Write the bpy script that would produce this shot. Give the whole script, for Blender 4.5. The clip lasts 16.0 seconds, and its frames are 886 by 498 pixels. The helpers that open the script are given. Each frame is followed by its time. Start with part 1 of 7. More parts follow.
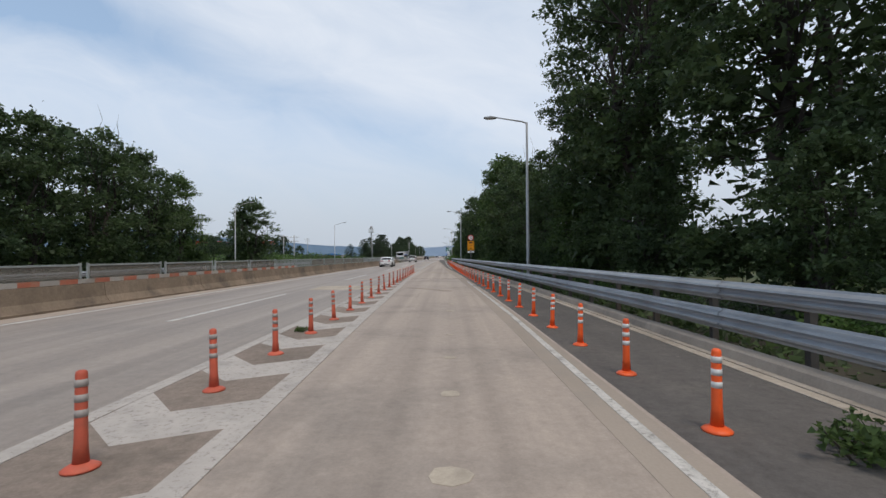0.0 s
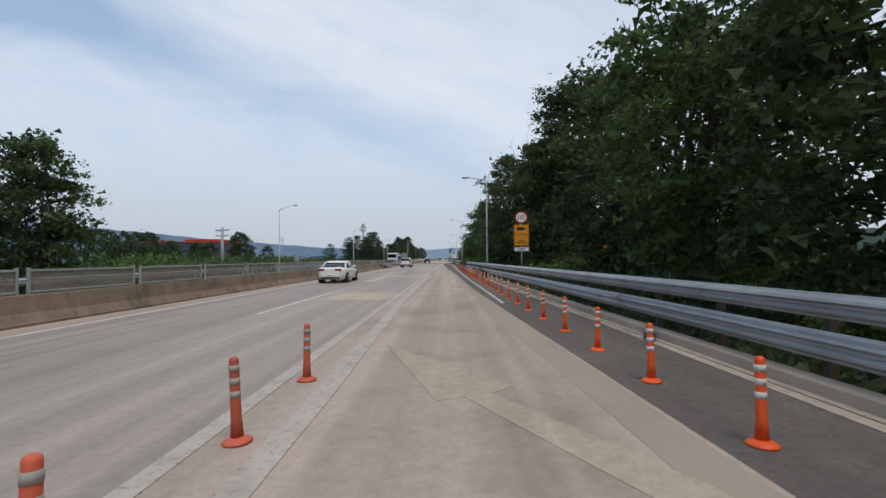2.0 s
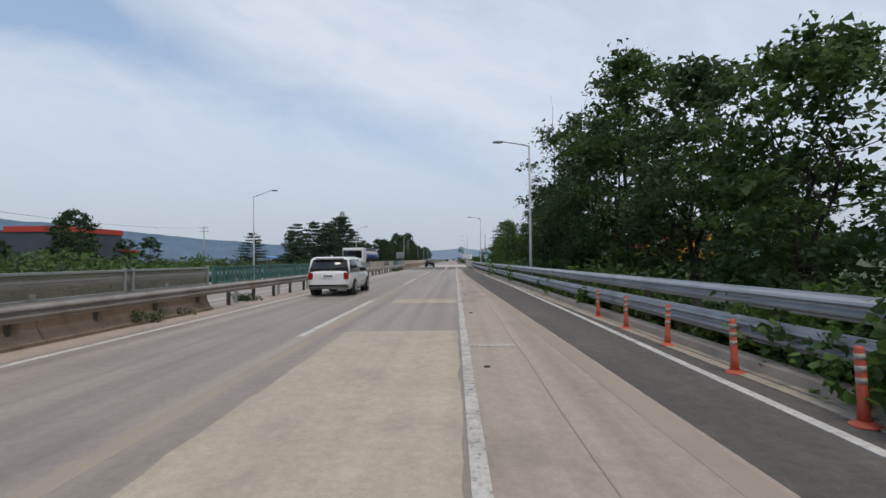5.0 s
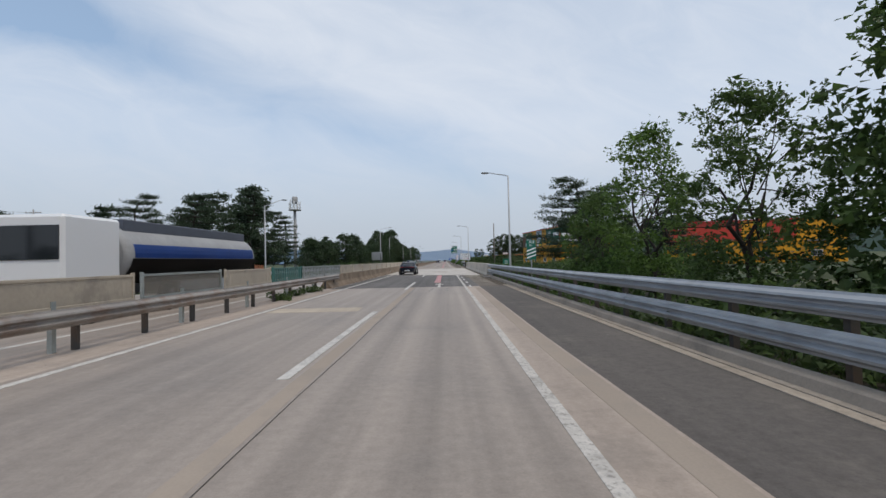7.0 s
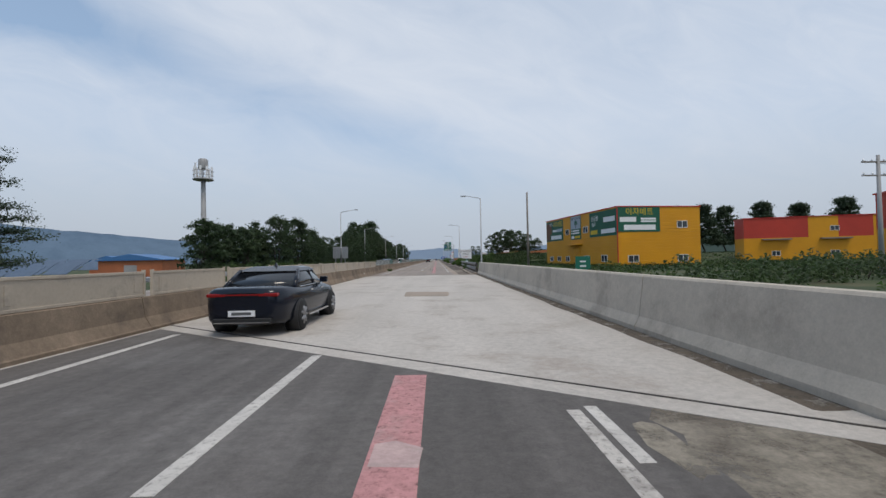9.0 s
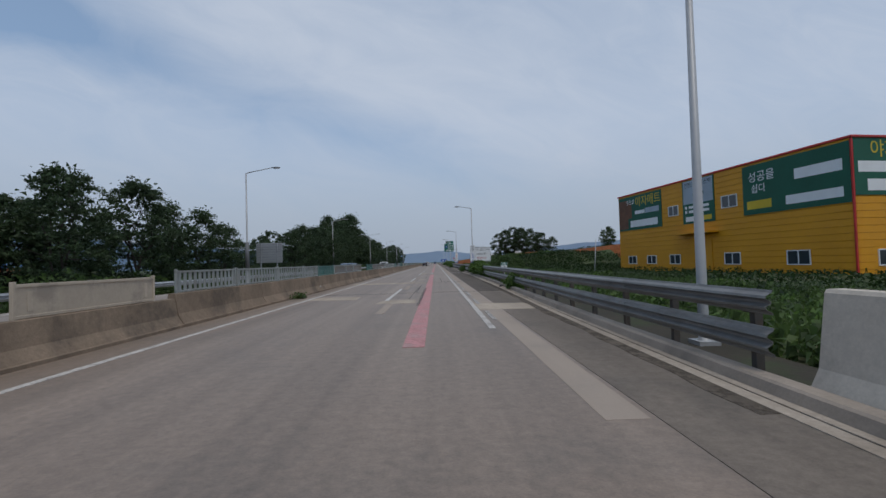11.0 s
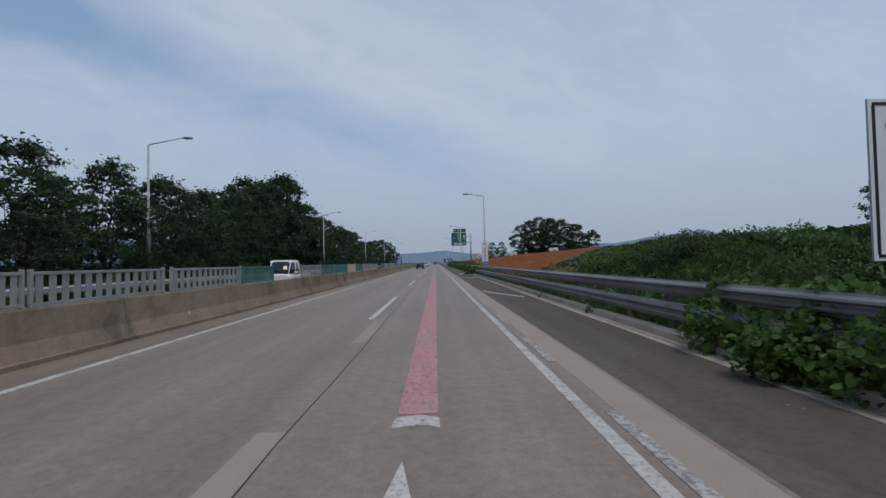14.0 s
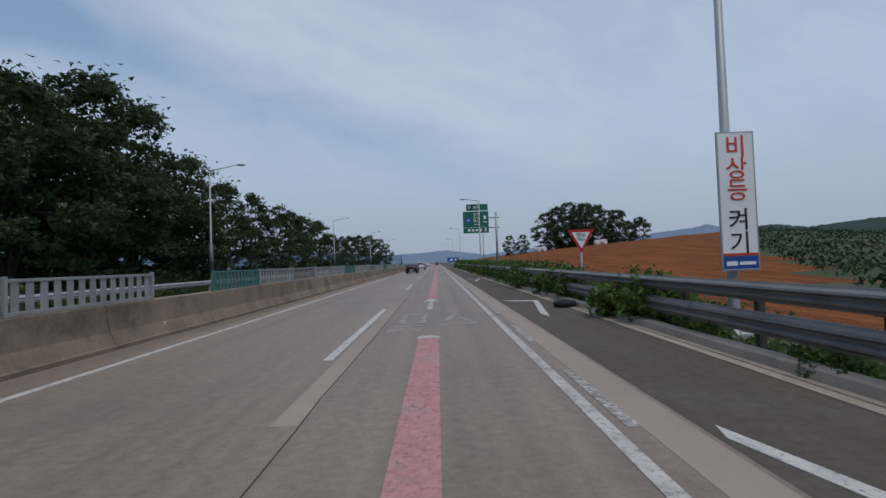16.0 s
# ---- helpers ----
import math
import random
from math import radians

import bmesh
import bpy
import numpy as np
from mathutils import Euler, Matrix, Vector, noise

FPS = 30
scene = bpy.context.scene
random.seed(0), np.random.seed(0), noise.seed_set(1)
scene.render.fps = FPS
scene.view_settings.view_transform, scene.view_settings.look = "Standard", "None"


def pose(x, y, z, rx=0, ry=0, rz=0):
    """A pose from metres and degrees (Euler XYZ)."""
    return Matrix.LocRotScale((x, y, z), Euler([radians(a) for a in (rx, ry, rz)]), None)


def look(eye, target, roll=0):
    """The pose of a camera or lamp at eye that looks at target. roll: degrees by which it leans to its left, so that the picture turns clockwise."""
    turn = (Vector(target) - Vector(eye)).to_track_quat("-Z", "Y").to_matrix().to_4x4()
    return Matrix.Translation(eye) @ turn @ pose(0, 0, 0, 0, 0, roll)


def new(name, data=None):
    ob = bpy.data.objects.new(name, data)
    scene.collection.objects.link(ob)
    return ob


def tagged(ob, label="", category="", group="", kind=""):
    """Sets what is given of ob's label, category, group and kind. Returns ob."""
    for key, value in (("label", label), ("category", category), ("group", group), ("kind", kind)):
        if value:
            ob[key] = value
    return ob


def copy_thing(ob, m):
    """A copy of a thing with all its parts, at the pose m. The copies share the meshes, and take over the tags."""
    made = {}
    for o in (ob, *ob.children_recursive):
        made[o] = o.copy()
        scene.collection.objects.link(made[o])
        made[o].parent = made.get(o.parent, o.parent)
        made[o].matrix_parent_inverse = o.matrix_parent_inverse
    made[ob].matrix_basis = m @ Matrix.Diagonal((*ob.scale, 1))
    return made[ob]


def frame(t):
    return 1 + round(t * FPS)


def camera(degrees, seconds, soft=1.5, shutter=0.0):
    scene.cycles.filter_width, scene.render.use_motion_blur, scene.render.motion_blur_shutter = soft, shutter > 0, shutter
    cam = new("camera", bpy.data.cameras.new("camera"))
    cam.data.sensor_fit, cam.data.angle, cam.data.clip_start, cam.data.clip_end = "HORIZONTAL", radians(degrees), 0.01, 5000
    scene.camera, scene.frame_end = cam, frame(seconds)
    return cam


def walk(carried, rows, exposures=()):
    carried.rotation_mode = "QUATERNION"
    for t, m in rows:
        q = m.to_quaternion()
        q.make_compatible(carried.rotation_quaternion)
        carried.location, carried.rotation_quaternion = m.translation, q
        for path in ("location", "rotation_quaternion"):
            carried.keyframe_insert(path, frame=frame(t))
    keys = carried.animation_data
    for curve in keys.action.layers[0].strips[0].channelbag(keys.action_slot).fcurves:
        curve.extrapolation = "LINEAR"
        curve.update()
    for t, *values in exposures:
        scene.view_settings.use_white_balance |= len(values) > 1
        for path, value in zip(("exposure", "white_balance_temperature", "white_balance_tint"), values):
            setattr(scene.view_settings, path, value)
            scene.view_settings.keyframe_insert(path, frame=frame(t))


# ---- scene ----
cam = camera(88.85, 16.0, soft=1.5, shutter=0.0)
PATH = [
    (0.0, pose(10.523, 8.592, 1.55, 90.866, 0.509, 0.566)),
    (0.5, pose(10.267, 17.298, 1.55, 90.825, 0.504, 0.672)),
    (1.0, pose(9.997, 26.421, 1.55, 91.006, 0.751, 0.548)),
    (1.5, pose(9.583, 35.607, 1.55, 91.061, 0.716, 0.633)),
    (2.0, pose(9.205, 45.014, 1.55, 91.164, 0.616, 0.813)),
    (2.5, pose(8.817, 54.529, 1.55, 91.191, 0.729, 0.827)),
    (3.0, pose(8.392, 64.803, 1.55, 91.168, 0.775, 0.847)),
    (3.5, pose(8.028, 74.253, 1.55, 91.016, 0.809, 1.471)),
    (4.0, pose(7.606, 84.803, 1.55, 90.892, 0.650, 1.756)),
    (4.5, pose(7.240, 95.150, 1.55, 91.065, 0.701, 1.741)),
    (5.0, pose(6.858, 105.475, 1.55, 91.284, 0.647, 1.519)),
    (7.5, pose(5.843, 157.032, 1.55, 91.422, 1.295, -0.042)),
    (8.0, pose(5.828, 167.238, 1.55, 91.374, 1.151, -0.370)),
    (8.5, pose(5.726, 177.137, 1.55, 91.311, 1.156, -0.603)),
    (9.0, pose(5.675, 187.236, 1.55, 91.237, 1.069, -0.818)),
    (11.5, pose(5.767, 237.629, 1.55, 91.672, 1.734, -0.961)),
    (12.0, pose(5.692, 247.581, 1.55, 91.484, 1.394, -0.958)),
    (12.5, pose(5.687, 257.966, 1.55, 91.435, 1.256, -0.984)),
    (13.0, pose(5.648, 268.613, 1.55, 91.459, 1.093, -0.927)),
    (13.5, pose(5.596, 279.404, 1.55, 91.511, 1.176, -0.891)),
    (14.0, pose(5.520, 290.034, 1.55, 91.660, 1.092, -0.922)),
    (14.5, pose(5.469, 300.710, 1.55, 91.859, 1.033, -0.908)),
    (15.0, pose(5.504, 311.127, 1.55, 91.646, 1.149, -0.842)),
    (15.5, pose(5.516, 321.812, 1.55, 91.735, 1.424, -0.769)),
    (16.0, pose(5.535, 332.626, 1.55, 91.665, 2.009, -0.760)),
]
walk(cam, PATH, [(0.0, 0.14, 6900, 10), (5.0, 0.05, 6850, 10), (9.0, -0.03, 6800, 10), (11.5, -0.43, 6340, 10), (16.0, -0.4, 6270, 10)])

# ---- world, sun, exposure ----
scene.view_settings.exposure = 0.0
world = bpy.data.worlds.new("sky")
scene.world = world
world.use_nodes = True


def build_sky():
    nt = world.node_tree
    nt.nodes.clear()
    n, l = nt.nodes.new, nt.links.new
    out, bg = n("ShaderNodeOutputWorld"), n("ShaderNodeBackground")
    sky = n("ShaderNodeTexSky")
    sky.sky_type = 'NISHITA'
    sky.sun_disc = False
    sky.sun_elevation, sky.sun_rotation = radians(66), radians(152)
    sky.air_density, sky.dust_density, sky.ozone_density = 1.0, 1.2, 3.0
    tc, sep = n("ShaderNodeTexCoord"), n("ShaderNodeSeparateXYZ")
    l(tc.outputs["Generated"], sep.inputs[0])

    def mth(op, a, b=None, c=None):
        q = n("ShaderNodeMath"); q.operation = op
        for k, v in enumerate((a, b, c)):
            if v is None:
                continue
            if isinstance(v, (int, float)):
                q.inputs[k].default_value = v
            else:
                l(v, q.inputs[k])
        return q.outputs[0]

    def soft(v, a, b, lo, hi):
        q = n("ShaderNodeMapRange"); q.interpolation_type = 'SMOOTHSTEP'
        l(v, q.inputs["Value"])
        q.inputs["From Min"].default_value, q.inputs["From Max"].default_value = a, b
        q.inputs["To Min"].default_value, q.inputs["To Max"].default_value = lo, hi
        return q.outputs[0]

    # thin broken cloud in long slanting banks, as on a flat layer overhead
    yy = mth('SQRT', mth('MULTIPLY_ADD', sep.outputs[1], sep.outputs[1], 0.03))
    u, v = mth('DIVIDE', sep.outputs[0], yy), mth('DIVIDE', sep.outputs[2], yy)
    bank = mth('MULTIPLY_ADD', u, 0.36, v)
    along = mth('MULTIPLY_ADD', v, -0.36, u)
    co = n("ShaderNodeCombineXYZ")
    l(mth('MULTIPLY', along, 0.45), co.inputs[0]); l(bank, co.inputs[1])

    def cloud_noise(scale, detail, rough, dist, z):
        q = n("ShaderNodeTexNoise")
        q.inputs["Scale"].default_value, q.inputs["Detail"].default_value = scale, detail
        q.inputs["Roughness"].default_value, q.inputs["Distortion"].default_value = rough, dist
        mp = n("ShaderNodeMapping"); mp.inputs["Location"].default_value = (z, z * .7, z * 1.3)
        l(co.outputs[0], mp.inputs[0]); l(mp.outputs[0], q.inputs["Vector"])
        return q.outputs["Fac"]

    warp = cloud_noise(3.2, 6.0, 0.6, 0.5, 4.2)
    fine = cloud_noise(9.0, 8.0, 0.62, 0.8, 9.1)
    line = mth('ADD', mth('MULTIPLY_ADD', warp, 0.16, -0.08), bank)
    ramp = n("ShaderNodeValToRGB")
    cr = ramp.color_ramp
    cr.interpolation = 'B_SPLINE'
    stops = ((0.0, .62), (.10, .64), (.17, .50), (.205, .36), (.25, .44), (.31, .78), (.39, .93), (.43, .74), (.48, .90), (.60, .58), (.72, .64), (1.0, .6))
    while len(cr.elements) < len(stops):
        cr.elements.new(.5)
    for e, (p, c) in zip(cr.elements, stops):
        e.position, e.color = p, (c, c, c, 1)
    l(line, ramp.inputs[0])
    west = mth('MULTIPLY', soft(u, -1.0, -0.36, 1.0, 0.0), soft(line, .10, .28, 0.0, .74))
    east = soft(u, -0.1, 0.55, 0.0, 0.75)
    dens = n("ShaderNodeMix"); l(east, dens.inputs["Factor"]); l(ramp.outputs[0], dens.inputs["A"]); dens.inputs["B"].default_value = 0.70
    cover = mth('SUBTRACT', mth('ADD', dens.outputs["Result"], mth('MULTIPLY_ADD', fine, 0.56, -0.28)), west)
    cover = mth('MINIMUM', mth('MAXIMUM', cover, 0.08), 0.97)
    haze = n("ShaderNodeMapRange")
    haze.interpolation_type = 'SMOOTHSTEP'
    haze.inputs["From Min"].default_value, haze.inputs["From Max"].default_value = -0.02, 0.30
    haze.inputs["To Min"].default_value, haze.inputs["To Max"].default_value = 1.0, 0.0
    l(sep.outputs[2], haze.inputs["Value"])
    sc = n("ShaderNodeVectorMath"); sc.operation = 'SCALE'; sc.inputs["Scale"].default_value = 0.15
    l(sky.outputs[0], sc.inputs[0])
    m1, m2 = n("ShaderNodeMix"), n("ShaderNodeMix")
    m1.data_type = m2.data_type = 'RGBA'
    l(cover, m1.inputs["Factor"])
    veil = n("ShaderNodeMix"); veil.data_type = 'RGBA'; veil.inputs["Factor"].default_value = 0.42
    l(sc.outputs[0], veil.inputs["A"]); veil.inputs["B"].default_value = (0.37, 0.56, 0.80, 1)
    l(veil.outputs["Result"], m1.inputs["A"]); m1.inputs["B"].default_value = (0.68, 0.755, 0.88, 1)
    l(haze.outputs[0], m2.inputs["Factor"])
    l(m1.outputs["Result"], m2.inputs["A"]); m2.inputs["B"].default_value = (0.455, 0.525, 0.63, 1)
    l(m2.outputs["Result"], bg.inputs["Color"])
    bg.inputs["Strength"].default_value = 1.0
    l(bg.outputs[0], out.inputs[0])


build_sky()
sun = new("sun", bpy.data.lights.new("sun", 'SUN'))
sun.data.energy, sun.data.angle, sun.data.color = 1.5, radians(20), (1.0, 0.93, 0.84)
sun.matrix_world = look((22, 40 - 42, 108), (0, 40, 0))

# ---- materials ----


def mat(name, col, col2=None, rough=0.8, metal=0.0, big=0.5, fine=20.0, bump=0.15, stretch=(1, 1, 1), dirt=None, dirt_amt=0.0,
        dirt_scale=0.8, spec=0.4, rnd=0.0, island=False, grain=0.0, lines=0.0, bdist=0.01):
    """Two-scale noise colour, grain bump and optional dirt blotches, in world metres."""
    m = bpy.data.materials.new(name)
    m.use_nodes = True
    nt = m.node_tree
    b = nt.nodes["Principled BSDF"]
    n, l = nt.nodes.new, nt.links.new
    geo, mp = n("ShaderNodeNewGeometry"), n("ShaderNodeMapping")
    mp.inputs["Scale"].default_value = stretch
    l(geo.outputs["Position"], mp.inputs[0])
    n1, n2 = n("ShaderNodeTexNoise"), n("ShaderNodeTexNoise")
    n1.inputs["Scale"].default_value, n1.inputs["Detail"].default_value = big, 5.0
    n2.inputs["Scale"].default_value, n2.inputs["Detail"].default_value = fine, 3.0
    l(mp.outputs[0], n1.inputs["Vector"]); l(geo.outputs["Position"], n2.inputs["Vector"])
    add = n("ShaderNodeMath"); add.operation = 'MULTIPLY_ADD'
    l(n2.outputs["Fac"], add.inputs[0]); add.inputs[1].default_value = 0.45; l(n1.outputs["Fac"], add.inputs[2])
    mr = n("ShaderNodeMapRange")
    mr.inputs["From Min"].default_value, mr.inputs["From Max"].default_value = 0.45, 1.0
    l(add.outputs[0], mr.inputs["Value"])
    mix = n("ShaderNodeMix"); mix.data_type = 'RGBA'
    c2 = col2 or tuple(c * 0.72 for c in col)
    mix.inputs["A"].default_value, mix.inputs["B"].default_value = (*c2, 1), (*col, 1)
    l(mr.outputs[0], mix.inputs["Factor"])
    last = mix.outputs["Result"]
    if dirt:
        n3 = n("ShaderNodeTexNoise")
        n3.inputs["Scale"].default_value, n3.inputs["Detail"].default_value = dirt_scale, 6.0
        n3.inputs["Roughness"].default_value = 0.65
        l(geo.outputs["Position"], n3.inputs["Vector"])
        r3 = n("ShaderNodeMapRange"); r3.interpolation_type = 'SMOOTHSTEP'
        r3.inputs["From Min"].default_value, r3.inputs["From Max"].default_value = 0.48, 0.68
        r3.inputs["To Max"].default_value = dirt_amt
        l(n3.outputs["Fac"], r3.inputs["Value"])
        mx = n("ShaderNodeMix"); mx.data_type = 'RGBA'
        mx.inputs["B"].default_value = (*dirt, 1)
        l(r3.outputs[0], mx.inputs["Factor"]); l(last, mx.inputs["A"])
        last = mx.outputs["Result"]
    if grain:
        # speckle, fine cracks-and-pores mottling and long traffic bands
        n4, n5 = n("ShaderNodeTexNoise"), n("ShaderNodeTexNoise")
        n4.inputs["Scale"].default_value, n4.inputs["Detail"].default_value, n4.inputs["Roughness"].default_value = 7.0, 9.0, 0.85
        l(geo.outputs["Position"], n4.inputs["Vector"])
        mp5 = n("ShaderNodeMapping"); mp5.inputs["Scale"].default_value = (1, 0.012, 1)
        l(geo.outputs["Position"], mp5.inputs[0]); l(mp5.outputs[0], n5.inputs["Vector"])
        n5.inputs["Scale"].default_value, n5.inputs["Detail"].default_value = 2.2, 4.0
        g4, g5, gm = n("ShaderNodeMapRange"), n("ShaderNodeMapRange"), n("ShaderNodeMath")
        g4.inputs["From Min"].default_value, g4.inputs["From Max"].default_value = 0.3, 0.7
        g4.inputs["To Min"].default_value, g4.inputs["To Max"].default_value = 1 - grain, 1 + grain
        g5.inputs["From Min"].default_value, g5.inputs["From Max"].default_value = 0.3, 0.7
        g5.inputs["To Min"].default_value, g5.inputs["To Max"].default_value = 1 - lines, 1 + lines
        l(n4.outputs["Fac"], g4.inputs["Value"]); l(n5.outputs["Fac"], g5.inputs["Value"])
        gm.operation = 'MULTIPLY'
        l(g4.outputs[0], gm.inputs[0]); l(g5.outputs[0], gm.inputs[1])
        hg = n("ShaderNodeHueSaturation")
        l(gm.outputs[0], hg.inputs["Value"]); l(last, hg.inputs["Color"])
        last = hg.outputs["Color"]
    if rnd:
        hv = n("ShaderNodeHueSaturation")
        rr = n("ShaderNodeMapRange")
        rr.inputs["To Min"].default_value, rr.inputs["To Max"].default_value = 1 - rnd, 1 + rnd
        if island:
            l(geo.outputs["Random Per Island"], rr.inputs["Value"])
        else:
            oi = n("ShaderNodeObjectInfo"); l(oi.outputs["Random"], rr.inputs["Value"])
        l(rr.outputs[0], hv.inputs["Value"]); l(last, hv.inputs["Color"])
        last = hv.outputs["Color"]
    l(last, b.inputs["Base Color"])
    b.inputs["Roughness"].default_value, b.inputs["Metallic"].default_value = rough, metal
    b.inputs["Specular IOR Level"].default_value = spec
    if bump:
        bp = n("ShaderNodeBump")
        bp.inputs["Strength"].default_value, bp.inputs["Distance"].default_value = bump, bdist
        l(n2.outputs["Fac"], bp.inputs["Height"]); l(bp.outputs[0], b.inputs["Normal"])
    return m


def leaf_mat(name, col, col2, trans=0.35):
    m = mat(name, col, col2, rough=0.5, big=0.35, fine=3.0, bump=0, rnd=0.45, island=True, spec=0.28)
    nt = m.node_tree
    b, out = nt.nodes["Principled BSDF"], nt.nodes["Material Output"]
    tr, mx = nt.nodes.new("ShaderNodeBsdfTranslucent"), nt.nodes.new("ShaderNodeMixShader")
    src = b.inputs["Base Color"].links[0].from_socket
    nt.links.new(src, tr.inputs["Color"])
    mx.inputs[0].default_value = trans
    nt.links.new(b.outputs[0], mx.inputs[1]); nt.links.new(tr.outputs[0], mx.inputs[2])
    nt.links.new(mx.outputs[0], out.inputs["Surface"])
    return m


M_CONC = mat("road_concrete", (0.425, 0.348, 0.288), (0.31, 0.254, 0.212), rough=0.72, big=0.9, fine=45, bump=0.25, stretch=(1, 0.05, 1),
             dirt=(0.21, 0.18, 0.155), dirt_amt=0.55, dirt_scale=0.35, spec=0.25, grain=0.2, lines=0.14)
M_CONC_LANE = mat("road_concrete_grey", (0.32, 0.268, 0.226), (0.234, 0.196, 0.166), rough=0.6, big=1.0, fine=45, bump=0.25,
                  stretch=(1, 0.05, 1), dirt=(0.2, 0.174, 0.153), dirt_amt=0.5, dirt_scale=0.3, spec=0.42, grain=0.2, lines=0.2)
M_DECK = mat("bridge_deck_concrete", (0.53, 0.49, 0.445), (0.41, 0.38, 0.345), rough=0.9, big=0.7, fine=40, bump=0.2, stretch=(1, 0.12, 1),
             dirt=(0.34, 0.295, 0.255), dirt_amt=0.62, dirt_scale=0.6, spec=0.2, grain=0.25)
M_ASPH = mat("shoulder_asphalt", (0.128, 0.113, 0.102), (0.092, 0.083, 0.077), rough=0.88, big=0.6, fine=70, bump=0.35, stretch=(1, 0.2, 1),
             dirt=(0.165, 0.145, 0.125), dirt_amt=0.45, dirt_scale=0.6, spec=0.2, grain=0.3, lines=0.1)
M_ASPH_N = mat("shoulder_asphalt_dark", (0.117, 0.097, 0.08), (0.087, 0.072, 0.06), rough=0.88, big=0.6, fine=70, bump=0.35, stretch=(1, 0.2, 1),
               dirt=(0.13, 0.115, 0.1), dirt_amt=0.45, dirt_scale=0.6, spec=0.2, grain=0.3, lines=0.1)
M_ASPH_DK = mat("dark_asphalt", (0.138, 0.126, 0.118), (0.092, 0.085, 0.08), rough=0.85, big=0.8, fine=70, bump=0.3, stretch=(1, 0.06, 1),
                dirt=(0.2, 0.19, 0.18), dirt_amt=0.4, dirt_scale=0.4, spec=0.25, grain=0.3, lines=0.2)
M_WEATHERED = mat("weathered_asphalt", (0.192, 0.16, 0.13), (0.138, 0.116, 0.096), rough=0.88, big=0.7, fine=60, bump=0.3, stretch=(1, 0.25, 1), dirt=(0.12, 0.105, 0.09), dirt_amt=0.6,
                  dirt_scale=0.5, spec=0.2, grain=0.3, lines=0.1)
M_PATCH = mat("repair_patch", (0.43, 0.36, 0.283), (0.335, 0.28, 0.222), rough=0.9, big=1.2, fine=40, bump=0.2, dirt=(0.3, 0.26, 0.22),
              dirt_amt=0.4, dirt_scale=1.0, spec=0.2, grain=0.2, lines=0.1)
M_PATCH_LT = mat("cream_repair_patch", (0.462, 0.392, 0.31), (0.372, 0.315, 0.252), rough=0.9, big=1.2, fine=40, bump=0.2, dirt=(0.32, 0.275, 0.225),
                 dirt_amt=0.4, dirt_scale=1.0, spec=0.2, grain=0.2, lines=0.1)
M_ISLAND = mat("island_grime", (0.27, 0.215, 0.175), (0.19, 0.152, 0.125), rough=0.9, big=1.0, fine=40, bump=0.25, stretch=(1, 0.3, 1), dirt=(0.14, 0.115, 0.095), dirt_amt=0.6, dirt_scale=0.8, spec=0.2, grain=0.3)
M_STRIP = mat("pale_concrete_strip", (0.375, 0.311, 0.254), (0.29, 0.24, 0.196), rough=0.9, big=1.0, fine=40, bump=0.2, stretch=(1, 0.15, 1),
              dirt=(0.26, 0.23, 0.2), dirt_amt=0.4, spec=0.2)
M_CLEAR = mat("dusty_clear_panel", (0.27, 0.242, 0.2), (0.19, 0.172, 0.145), rough=0.5, big=1.2, fine=14, bump=0.05)
_nt = M_CLEAR.node_tree
_tr, _mx = _nt.nodes.new("ShaderNodeBsdfTransparent"), _nt.nodes.new("ShaderNodeMixShader")
_mx.inputs[0].default_value = 0.45
_nt.links.new(_nt.nodes["Principled BSDF"].outputs[0], _mx.inputs[1])
_nt.links.new(_tr.outputs[0], _mx.inputs[2])
_nt.links.new(_mx.outputs[0], _nt.nodes["Material Output"].inputs["Surface"])
M_WHITE = mat("road_paint_white", (0.62, 0.59, 0.545), (0.46, 0.435, 0.40), rough=0.7, big=3, fine=30, bump=0.2, dirt=(0.32, 0.3, 0.28),
              dirt_amt=0.75, dirt_scale=2.2, spec=0.3)
M_WORN = mat("road_paint_worn", (0.47, 0.422, 0.378), (0.375, 0.336, 0.3), rough=0.8, big=3, fine=30, bump=0.2, dirt=(0.33, 0.3, 0.27),
             dirt_amt=0.9, dirt_scale=1.6, spec=0.25)
M_LINE = mat("road_paint_grey_white", (0.57, 0.535, 0.49), (0.44, 0.412, 0.376), rough=0.75, big=3, fine=30, bump=0.2, dirt=(0.3, 0.275, 0.25),
             dirt_amt=0.85, dirt_scale=1.8, spec=0.25, grain=0.25)
M_FAINT = mat("road_paint_faint", (0.40, 0.365, 0.33), (0.3, 0.272, 0.245), rough=0.8, big=3, fine=30, bump=0.2, dirt=(0.22, 0.2, 0.18), dirt_amt=0.9, dirt_scale=2.0, spec=0.25, grain=0.3)


M_DASH = mat("road_paint_flaked", (0.50, 0.475, 0.445), (0.40, 0.375, 0.345), rough=0.8, big=3, fine=30, bump=0.2, dirt=(0.3, 0.27, 0.24), dirt_amt=0.8, dirt_scale=2.4, spec=0.25, grain=0.3)


